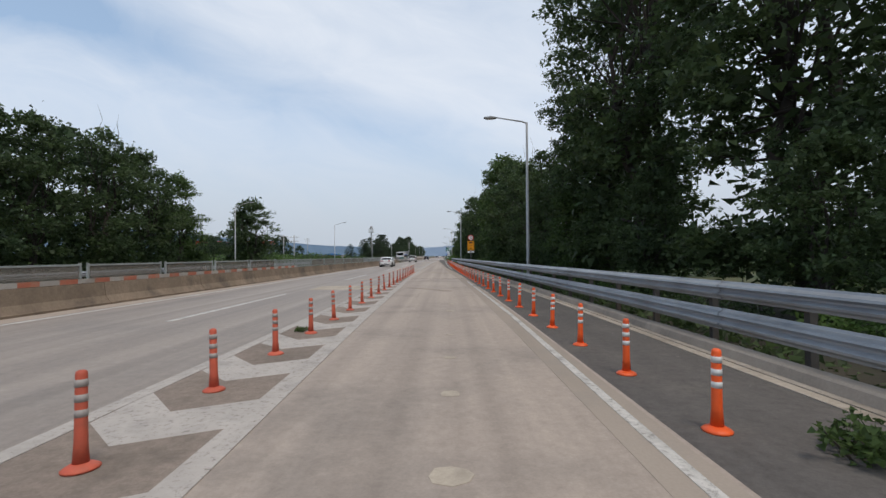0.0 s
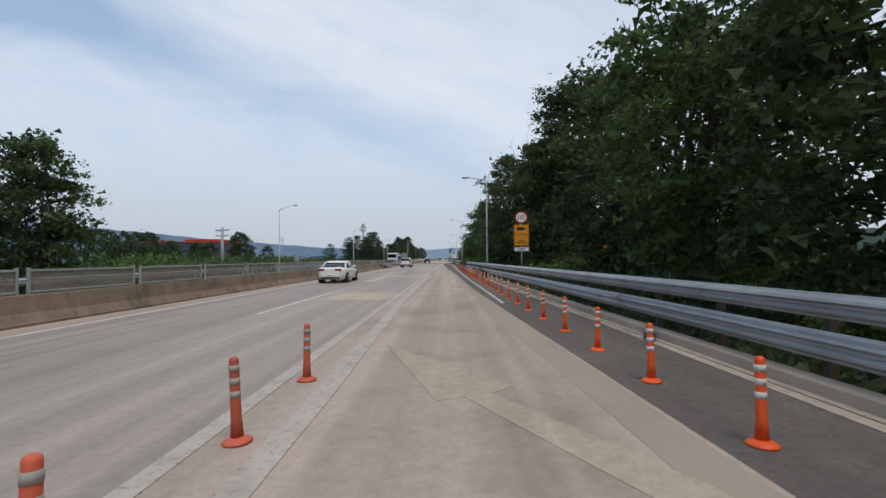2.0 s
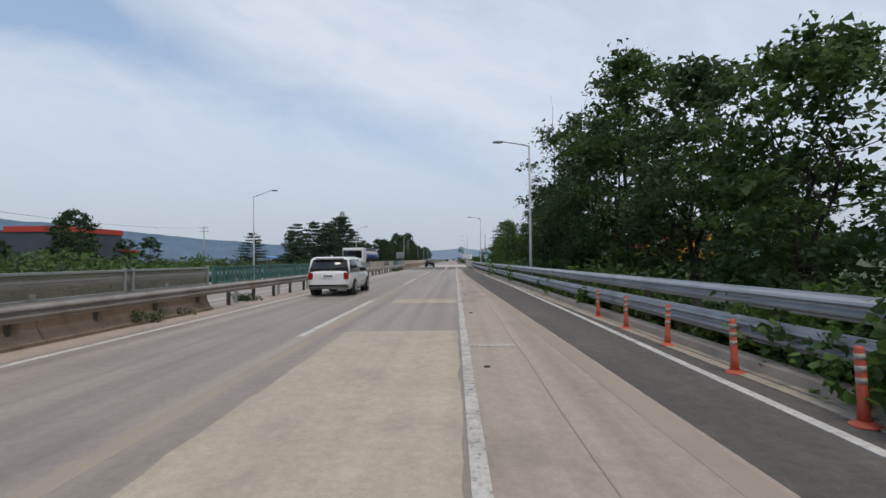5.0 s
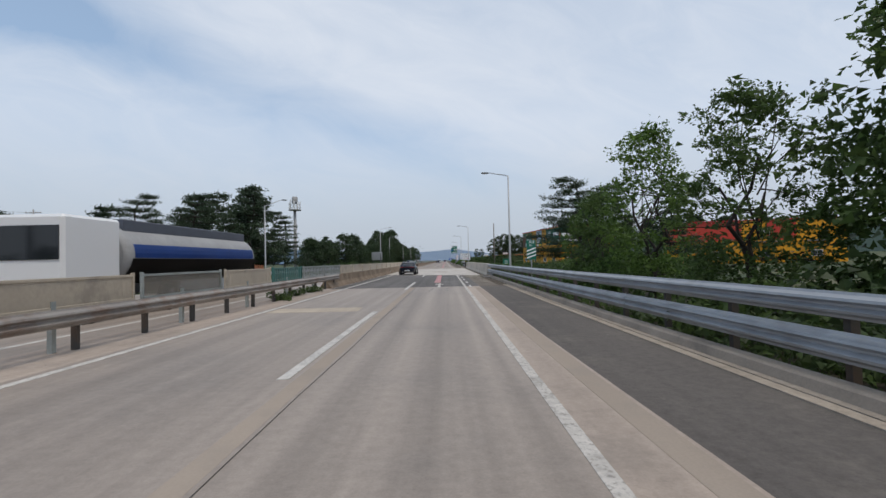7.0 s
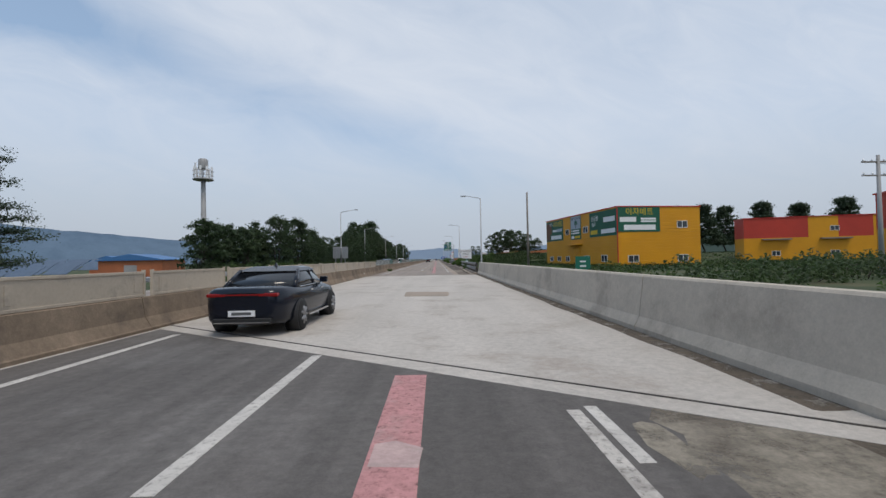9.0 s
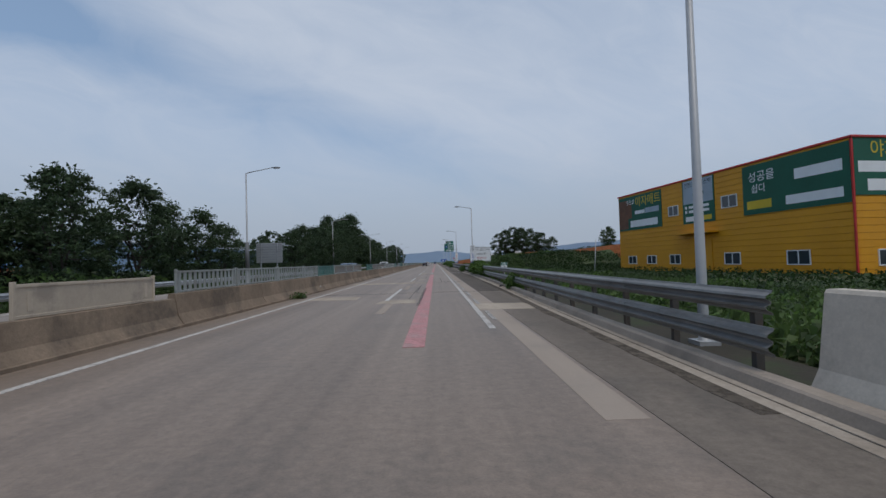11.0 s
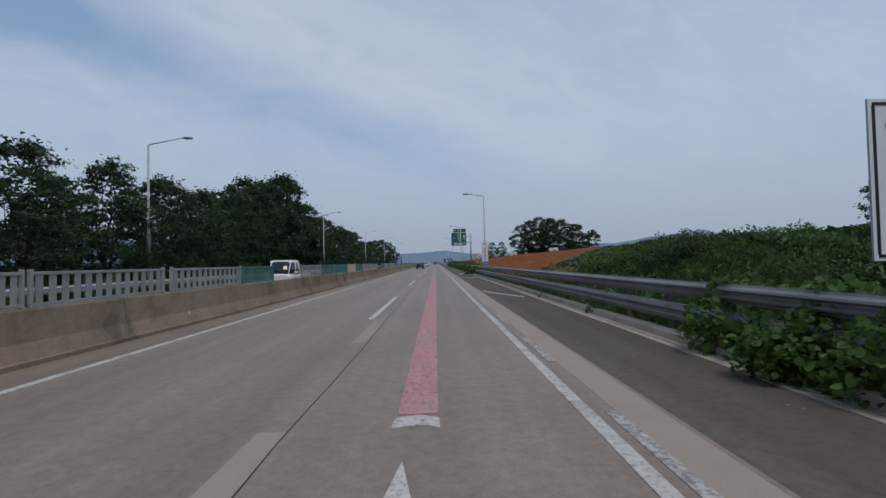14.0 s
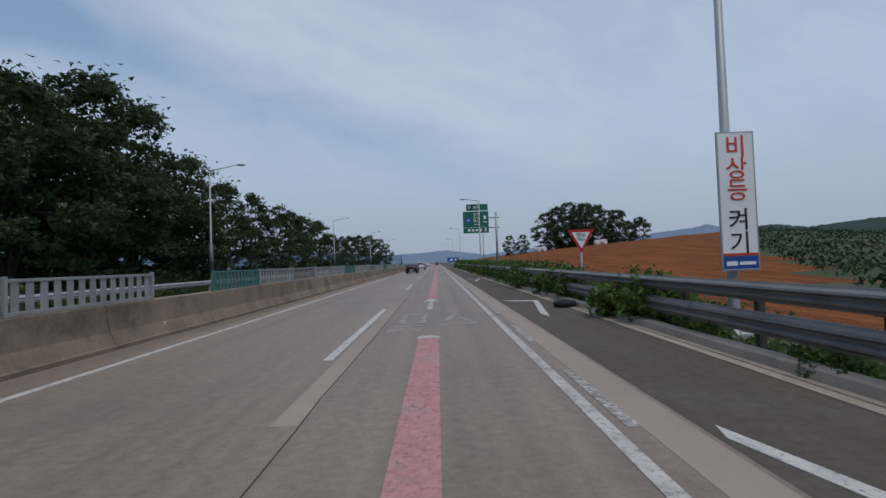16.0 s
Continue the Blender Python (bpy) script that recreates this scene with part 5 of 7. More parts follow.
km = small_sign(10.42, 258.4, 1.2, .42, .4, M_SIGN_W, "small green and white kilometre marker plate in the verge")
sheet("upper_half", .4, .19, M_SIGN_G, km, upright(0, -.006, 1.295), .006)
text("506", .18, M_SIGN_W, km, upright(0, -.014, 1.295))
text(".4", .18, M_BLACK, km, upright(.02, -.008, 1.1))
small_sign(15.35, 217, 1.0, 1.0, 1.1, M_SIGN_G, "small green guide sign leaning beyond the parapet", [(0, .2, .4, .1), (0, -.1, .4, .1)])
small_sign(10.4, 470, 2.2, 3.4, 1.3, M_SIGN_B, "blue information sign low beside the shoulder", [(-.5, 0, .8, .5), (.8, 0, .6, .4)])


def sign_back():
    t = thing("sign_back", "large ribbed aluminium back of a sign board beyond the opposite carriageway", "sign board", at=(-14.85, 284.2, 0))
    bm = bmesh.new(); box(bm, -1.6, 1.6, .04, .08, 2.05, 4.5); part("sheet", bm, M_POLE, t)
    for k in range(8):
        bm = bmesh.new(); box(bm, -1.6, 1.6, -.02, .04, 2.1 + k * .31, 2.2 + k * .31); part("rib", bm, M_STEEL, t)
    for x in (-1.0, 1.0):
        bm = bmesh.new(); box(bm, x - .06, x + .06, -.14, -.02, -1.5, 4.5); part("upright", bm, M_STEEL, t)


sign_back()
small_sign(-13.6, 112.4, 1.74, .62, .62, M_GREY, "back of a round traffic sign beyond the median", posts=1)

# ---- communication tower, poles, wires ----


def tower(x, y):
    t = thing("antenna_tower", "pale grey monopole antenna tower with a railed platform", "antenna tower", at=(x, y, 0))
    bm = bmesh.new(); rod(bm, (0, 0, -2), (0, 0, 15.2), .5, .34, 14); part("mast", bm, M_GREY, t)
    bm = bmesh.new(); lathe(bm, [(1.5, 15.0), (1.55, 15.1), (1.55, 15.25), (.4, 15.3)], 12); part("platform", bm, M_GREY, t)
    for z, r in ((15.8, 1.5), (16.5, 1.5)):
        bm = bmesh.new()
        for i in range(12):
            a, b = i * math.pi / 6, (i + 1) * math.pi / 6
            rod(bm, (r * math.cos(a), r * math.sin(a), z), (r * math.cos(b), r * math.sin(b), z), .04, .04, 5)
        part("rail", bm, M_GREY, t)
    a0 = None
    for i in range(9):
        a = i * 2 * math.pi / 9
        if a0 is None:
            bm = bmesh.new(); box(bm, -.16, .16, -.08, .08, 0, 1.9, .02); a0 = part("antenna_panel", bm, M_SIGN_W, t)
            a0.matrix_basis = pose(1.35 * math.cos(a), 1.35 * math.sin(a), 15.3, 0, 0, math.degrees(a) + 90)
        else:
            again(a0, t, pose(1.35 * math.cos(a), 1.35 * math.sin(a), 15.3 + (.5 if i % 3 == 0 else 0), 0, 0, math.degrees(a) + 90))
    bm = bmesh.new(); lathe(bm, [(.7, 16.8), (.75, 17.0), (.75, 18.3), (.6, 18.5)], 10); part("equipment_drum", bm, M_GREY, t)


tower(-32.0, 261)


def utility_pole(x, y, h, lab="concrete utility pole with crossarms"):
    t = thing("utility_pole", lab, "utility pole", at=(x, y, 0))
    bm = bmesh.new(); rod(bm, (0, 0, -1), (0, 0, h), .17, .1, 10); part("pole", bm, M_GREY, t)
    for z in (h - .5, h - 1.4):
        bm = bmesh.new(); box(bm, -1.1, 1.1, -.05, .05, z, z + .09); part("crossarm", bm, M_STEEL_DK, t)
        for xx in (-1, -.4, .4, 1):
            bm = bmesh.new(); lathe(bm, [(.04, 0), (.06, .06), (.03, .18)], 6, at=(xx, 0, z + .09)); part("insulator", bm, M_SIGN_W, t)
    return t


utility_pole(-24.8, 112.4, 6.6); utility_pole(-32.8, 127.8, 7.5); utility_pole(-52, 210, 10)
utility_pole(35.1, 216.7, 7.9)
bm = bmesh.new(); rod(bm, (0, 0, -1), (0, 0, 8.6), .13, .09, 8)
o = tagged(obj("bare_pole", bm, M_STEEL_DK), "bare dark steel pole beside the embankment", "pole"); o.location = (15.6, 236.0, 0)
bm = bmesh.new(); rod(bm, (0, 0, -1), (.35, 0, 3.6), .05, .05, 8)
o = tagged(obj("leaning_pole", bm, M_POLE), "thin white leaning pole in the grass", "pole"); o.location = (24.7, 281.5, 0)

# ---- buildings ----


def win(parent, x, z, w, h, m):
    """A framed two-pane window on a wall plane given by m (x along, y up, z out)."""
    bm = bmesh.new()
    for a, b, c, d in ((-w / 2 - .07, w / 2 + .07, h / 2, h / 2 + .07), (-w / 2 - .07, w / 2 + .07, -h / 2 - .07, -h / 2), (-w / 2 - .07, -w / 2, -h / 2, h / 2), (w / 2, w / 2 + .07, -h / 2, h / 2), (-.035, .035, -h / 2, h / 2)):
        box(bm, a, b, c, d, -.02, .07)
    f = part("window", bm, M_SIGN_W, parent)
    f.matrix_basis = m @ pose(x, z, 0)
    for s in (-1, 1):
        bm = bmesh.new(); box(bm, s * w / 4 - w / 4 + .02, s * w / 4 + w / 4 - .02, -h / 2, h / 2, -.02, .03)
        part("pane", bm, M_WINDOW, f)


def cladding(w, h, ribs, parent, m):
    """A wall of horizontal cladding boards, x along, y up, outer face at z = 0."""
    k = int(h / ribs)
    bm = bmesh.new(); box(bm, 0, w, 0, h / k - .02, -.25, 0, .012)
    b = part("cladding_board", bm, M_YELLOW, parent)
    b.matrix_basis = m
    for i in range(1, k):
        again(b, parent, m @ pose(0, h * i / k, 0))


def yellow_warehouse():
    t = thing("yellow_warehouse", "two-storey yellow clad warehouse with green advertising banners", "warehouse", at=(34.1, 257.6, 0), rz=8.0)
    L, D, H = 29.2, 14.4, 9.2
    wf = pose(0, L, -.3, 90, 0, -90)      # long face towards the road: x runs back to the near corner
    ws = pose(0, 0, -.3, 90, 0, 0)        # end face towards the camera
    cladding(L, H + .3, .5, t, wf)
    cladding(D, H + .3, .5, t, ws)
    bm = bmesh.new(); box(bm, .2, D, .2, L, -.3, H - .02); part("core", bm, M_YELLOW, t)
    bm = bmesh.new(); box(bm, -.12, D + .12, -.12, L + .12, H - .02, H + .14, .02); part("roof", bm, M_SIGN_R, t, "thin red roof edge")
    bm = bmesh.new(); box(bm, -.06, .06, -.06, .06, -.3, H); part("corner_trim", bm, M_SIGN_R, t)
    for x, z, w, h in ((2.8, 1.1, 1.6, .85), (6.7, 1.1, 1.6, .85), (10.8, 1.1, 1.6, .9), (18.6, 1.1, 1.7, .95), (10.8, 6.3, 1.5, .95), (18.5, 6.3, 1.7, 1.0), (25.0, 1.1, 1.8, 1.0)):
        win(t, x, z + .3, w, h, wf)
    for x, z in ((2.6, 1.0), (11.2, 1.0), (11.2, 6.4)):
        win(t, x, z + .3, 1.7, 1.0, ws)
    bm = bmesh.new(); box(bm, 11.8, 17.1, 3.9, 4.05, 0, 1.2); a = part("canopy", bm, M_YELLOW, t); a.matrix_basis = wf
    bm = bmesh.new(); box(bm, 13.8, 16.2, .3, 3.3, 0, .06); a = part("sliding_door", bm, M_YELLOW, t); a.matrix_basis = wf
    bm = bmesh.new(); box(bm, 14.98, 15.02, .35, 3.2, .06, .08); a = part("door_gap", bm, M_STEEL_DK, t); a.matrix_basis = wf

    def banner(m, x, z, w, h, base, rows=(), words=(), panels=()):
        b = sheet("banner", w, h, base, t, m @ pose(x, z + .3, .05), .05)
        for dx, dz, pw, ph, pm in panels:
            sheet("print_area", pw, ph, pm, b, pose(dx, dz, .004), .004)
        for body, dx, dz, sz, cm in words:
            text(body, sz, cm, b, pose(dx, dz, .008), depth=.004)
        for dx, dz, bw, bh, cm in rows:
            sheet("print_bar", bw, bh, cm, b, pose(dx, dz, .008), .004)
    banner(wf, 4.5, 6.9, 8.7, 4.2, M_BAN_G, [(.9, -1.35, 5.4, .8, M_SIGN_W), (.2, .0, 2.0, .42, M_SIGN_W), (2.6, .05, 2.6, .6, M_SKYP)],
           [("야자매트", 1.75, 1.2, 1.35, M_TXT_Y), ("친환경", -1.75, 1.35, .62, M_SIGN_W)], [(-3.3, -.1, 2.0, 3.6, M_BROWN), (-1.9, .35, .8, 1.9, M_BROWN)])
    banner(wf, 14.55, 6.9, 4.4, 4.4, M_BAN_G, [(-1.2, -1.75, 1.2, .5, M_SIGN_W), (.7, -1.75, 2.2, .45, M_TXT_Y), (.1, -.55, 2.8, .26, M_SIGN_W), (.1, -1.0, 2.8, .26, M_SIGN_W), (-1.7, -.55, .3, .3, M_SIGN_W), (-1.7, -1.0, .3, .3, M_SIGN_W)],
           [("친환경 아이스팩", 0, 1.7, .56, M_BLACK)], [(0, .98, 4.1, 2.35, M_SKYP), (.1, .3, .2, .6, M_BLACK), (.1, .72, 1.5, .34, M_BAN_G), (.1, 1.05, 1.15, .32, M_BAN_G), (.1, 1.3, .7, .18, M_BAN_G)])
    banner(wf, 24.6, 6.9, 9.0, 4.2, M_BAN_G, [(-2.9, -1.3, 2.4, .7, M_TXT_Y), (1.8, -1.3, 4.4, .7, M_SIGN_W), (2.2, .6, 3.6, .8, M_SIGN_W)], [("성공을", -2.6, 1.0, .95, M_SIGN_W), ("쉽다", -2.9, .0, .8, M_SIGN_W)])
    banner(ws, 3.7, 7.2, 7.2, 3.9, M_BAN_G, [(.1, -1.25, 5.4, .8, M_SIGN_W), (-1.9, .0, 2.8, .75, M_SIGN_W), (1.6, .1, 2.6, .3, M_SIGN_W), (1.6, -.3, 2.6, .25, M_SIGN_W)], [("야자매트", .1, 1.15, 1.3, M_TXT_Y)])


yellow_warehouse()


SPLIT = (0, .36, .52, .7, 1)


def red_warehouse(x, y, w, d, h, rz, label):
    t = thing("red_yellow_warehouse", label, "warehouse", at=(x, y, 0), rz=rz)
    bm = bmesh.new(); box(bm, 0, w, 0, d, -.5, h * .52); part("lower_wall", bm, M_YELLOW, t)
    for k in range(4):
        bm = bmesh.new(); box(bm, w * SPLIT[k], w * SPLIT[k + 1], 0, d, h * .52, h)
        part("upper_wall", bm, M_RED if k % 2 == 0 else M_YELLOW, t)
    bm = bmesh.new(); box(bm, -.15, w + .15, -.15, d + .15, h, h + .15); part("roof", bm, M_SIGN_R, t)
    m = pose(0, 0, 0, 90, 0, 0)
    for k in range(3):
        win(t, w * (.18 + .32 * k), 1.4, 1.5, .9, m)
        if k % 2:
            win(t, w * (.18 + .32 * k), h * .72, 1.5, .9, m)
        bm = bmesh.new(); box(bm, w * (.1 + .32 * k), w * (.26 + .32 * k), -1.0, 0, h * .47, h * .5); part("canopy", bm, M_STEEL_DK, t)
    return t


red_warehouse(74.7, 287.6, 34, 6, 9.2, -17, "yellow and red clad warehouse set back behind scrub")
red_warehouse(49.1, 227.5, 24, 5, 7.2, -14, "nearer yellow and red clad warehouse behind roadside trees")


def grey_hall():
    t = thing("grey_hall", "dark grey hall with a bright red roof band beyond the fields", "hall", at=(-88.7, 182, 0), rz=0)
    bm = bmesh.new(); box(bm, 0, 27.5, 0, 14, -1, 7.1); part("wall", bm, M_DKGREY, t)
    bm = bmesh.new(); box(bm, -.2, 8.2, -.2, 14.2, 7.1, 8.1); part("roof_band", bm, M_RED, t)
    bm = bmesh.new(); box(bm, 17.2, 27.7, -.2, 14.2, 7.1, 8.1); part("roof_band", bm, M_RED, t)
    bm = bmesh.new(); box(bm, 8.3, 17.1, -.1, 14.1, 7.1, 7.35); part("parapet_cap", bm, M_DKGREY, t)
    bm = bmesh.new(); box(bm, 6, 22, 20.3, 26, -1, 3.7); part("annexe_wall", bm, M_DKGREY, t)
    bm = bmesh.new(); box(bm, 5.9, 22.2, 20.1, 26.2, 3.7, 4.5); part("annexe_roof_band", bm, M_RED, t)


grey_hall()


def blue_roof_house(x, y, w, d, rz):
    t = thing("blue_roof_shed", "low orange-walled shed with a blue metal roof", "shed", at=(x, y, -.8), rz=rz)
    bm = bmesh.new(); box(bm, 0, w, 0, d, -1, 3.2); part("wall", bm, M_ORWALL, t)
    bm = bmesh.new()
    loft(bm, [[(-.4, yy, 3.2), (w + .4, yy, 3.2), (w + .4, yy, 3.35), (w / 2, yy, 4.6), (-.4, yy, 3.35)] for yy in (-.4, d + .4)])
    part("roof", bm, M_BLUE, t)
    bm = bmesh.new(); box(bm, w * .4, w * .6, -.04, 0, -.5, 2.2); part("door", bm, M_GREY, t)


blue_roof_house(-66, 284, 13, 10, 4); blue_roof_house(-80, 300, 9, 9, 0)


def solar_array():
    t = thing("solar_array", "tilted rows of blue-grey solar panels on a slope", "solar panels", at=(-70, 262, -.8))
    p0 = None
    for i in range(6):
        for j in range(4):
            m = pose(-i * 5.2, j * 9, .4 + j * .7, 28, 0, 0)
            if p0 is None:
                bm = bmesh.new(); box(bm, -2.4, 2.4, -2.6, 2.6, 0, .08); p0 = part("panel", bm, M_SOLAR, t); p0.matrix_basis = m
            else:
                again(p0, t, m)


solar_array()

# ---- distant hills ----


def ridge(name, pts, depth, material, label):
    """A hill range along plan points (x, y, height)."""
    bm = bmesh.new()
    secs = []
    rn = random.Random(len(pts))
    for (x0, y0, h0), (x1, y1, h1) in zip(pts, pts[1:]):
        for k in range(14):
            t = k / 14
            x, y, h = x0 + (x1 - x0) * t, y0 + (y1 - y0) * t, h0 + (h1 - h0) * t
            h = max(1, h * (1 + .10 * noise.noise((x * .006, y * .006, 3)) + .02 * rn.uniform(-1, 1)))
            d = Vector((x, y, 0)).normalized() * depth
            secs.append([(x - d.x, y - d.y, -5), (x - d.x * .4, y - d.y * .4, h * .6), (x, y, h), (x + d.x, y + d.y, -5)])
    loft(bm, secs, closed=False, smooth=True)
    return tagged(obj(name, bm, material), label, "hills", kind="structure")


ridge("backdrop_hills_west", [(-1500, 500, 110), (-1250, 1000, 125), (-1050, 1350, 105), (-760, 1600, 70), (-420, 1800, 44), (-100, 2000, 30)], 160, M_FARHILL, "wooded ridge on the horizon with blue haze painted in")
ridge("backdrop_hills_north", [(-200, 2600, 45), (60, 2700, 62), (260, 2700, 34), (520, 2600, 60), (860, 2420, 80), (1170, 2400, 122), (1260, 2400, 137), (1365, 2390, 112), (1480, 2380, 66), (1700, 2000, 90)], 200, M_FARHILL2, "far mountains with haze painted in as pale blue")
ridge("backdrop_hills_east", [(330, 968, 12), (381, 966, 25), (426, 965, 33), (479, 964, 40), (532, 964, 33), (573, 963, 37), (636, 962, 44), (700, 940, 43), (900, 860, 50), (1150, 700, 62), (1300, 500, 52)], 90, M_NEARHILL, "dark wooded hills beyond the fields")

# ---- vegetation ----


def leaves_mesh(name, centers, size, rs, aspect=.55, droop=.0, along=None):
    """Many small folded leaf blades, one island each; size may differ leaf by leaf."""
    n = len(centers)
    u = rs.normal(size=(n, 3)); u[:, 2] *= .6; u[:, 2] -= droop
    u /= np.linalg.norm(u, axis=1)[:, None]
    if along is not None:
        u = u * .75 + along
        u /= (np.linalg.norm(u, axis=1)[:, None] + 1e-9)
    w = rs.normal(size=(n, 3)); w[:, 2] += .9
    v = np.cross(w, u); v /= (np.linalg.norm(v, axis=1)[:, None] + 1e-9)
    s = np.reshape(size, (-1, 1)) * rs.uniform(.6, 1.3, size=(n, 1))
    k = np.cross(u, v) * s * .12
    a, b = u * s * .5, v * s * aspect * .5
    verts = np.stack([centers - a, centers + b + a * .3 + k, centers - b * .9 + a * .5 - k], axis=1).reshape(-1, 3)
    me = bpy.data.meshes.new(name)
    me.vertices.add(3 * n); me.vertices.foreach_set("co", verts.ravel())
    me.loops.add(3 * n); me.loops.foreach_set("vertex_index", np.arange(3 * n, dtype=np.int32))
    me.polygons.add(n)
    me.polygons.foreach_set("loop_start", np.arange(0, 3 * n, 3, dtype=np.int32))
    me.update(calc_edges=True)
    return me


def broad_leaves(name, centers, size, rs):
    """Broad rounded vine leaves folded along the midrib, one island each."""
    n = len(centers)
    u = rs.normal(size=(n, 3)); u[:, 2] = u[:, 2] * .5 - .35
    u /= np.linalg.norm(u, axis=1)[:, None]
    w = rs.normal(size=(n, 3)) * .7; w[:, 2] += .9
    v = np.cross(w, u); v /= (np.linalg.norm(v, axis=1)[:, None] + 1e-9)
    s = size * rs.uniform(.55, 1.25, size=(n, 1))
    a, b, k = u * s * .5, v * s * .5, np.cross(u, v) * s * .13
    p = [centers - a * .8, centers + b - a * .35 + k, centers + b * .72 + a * .5 + k, centers + a * 1.05, centers - b * .72 + a * .5 + k, centers - b - a * .35 + k]
    me = bpy.data.meshes.new(name)
    me.vertices.add(6 * n); me.vertices.foreach_set("co", np.stack(p, axis=1).ravel())
    at = (np.arange(n)[:, None] * 6 + np.array([[0, 1, 2, 3, 0, 3, 4, 5]])).astype(np.int32)
    me.loops.add(8 * n); me.loops.foreach_set("vertex_index", at.ravel())
    me.polygons.add(2 * n)
    me.polygons.foreach_set("loop_start", np.arange(0, 8 * n, 4, dtype=np.int32))
    me.update(calc_edges=True)
    return me


def blob_leaves(blobs, per, rs, flat=1.0):
    out = []
    for x, y, z, r in blobs:
        k = int(per * r * r)
        d = rs.normal(size=(k, 3)); d /= np.linalg.norm(d, axis=1)[:, None]
        d *= (r * rs.uniform(.35, 1.12, size=(k, 1)) ** .6)
        d[:, 2] *= flat
        out.append(d + np.array([x, y, z]))
    return np.concatenate(out)


def spray_leaves(blobs, twigs, per, size, rs, flat=.5, reach=.6, core=14, hang=.12, heart=0):
    """Leaves set along short twigs that fan out of each cluster, with coarser leaves in its heart."""
    cs, al, sz = [], [], []
    for x, y, z, r in blobs:
        k = max(4, int(twigs * r * r))
        d = rs.normal(size=(k, 3)); d[:, 2] = d[:, 2] * .7 + .15
        d /= np.linalg.norm(d, axis=1)[:, None]
        st = d * (r * rs.uniform(.25, .85, size=(k, 1))) * np.array([1, 1, flat])
        dr = d * np.array([1, 1, .45]) + rs.normal(size=(k, 3)) * .35
        dr /= np.linalg.norm(dr, axis=1)[:, None]
        ln = reach * r * rs.uniform(.5, 1.15, size=(k, 1))
        f = np.tile((np.arange(per) + .5) / per, k)[:, None]
        st, dr, ln = np.repeat(st, per, 0), np.repeat(dr, per, 0), np.repeat(ln, per, 0)
        p = st + dr * ln * f + rs.normal(size=(k * per, 3)) * size * .45
        p[:, 2] -= hang * r * f[:, 0] ** 2
        cs.append(p + np.array([x, y, z])); al.append(dr); sz.append(np.full(k * per, size))
        if core:
            m = max(3, int(core * r * r))
            c = rs.normal(size=(m, 3)) * r * .34 * np.array([1, 1, flat])
            cs.append(c + np.array([x, y, z])); al.append(np.zeros((m, 3))); sz.append(np.full(m, heart or max(size * 2.0, r * .42)))
    return np.concatenate(cs), np.concatenate(al), np.concatenate(sz)


def limb(bm, p, q, r0, r1, rs, k=4, seg=7):
    p, q = np.array(p, float), np.array(q, float)
    prev = p
    for i in range(1, k + 1):
        nx = p + (q - p) * i / k + (rs.normal(size=3) * .05 * np.linalg.norm(q - p) if i < k else 0)
        rod(bm, prev, nx, r0 + (r1 - r0) * (i - 1) / k, r0 + (r1 - r0) * i / k, seg, caps=(i == k))
        prev = nx


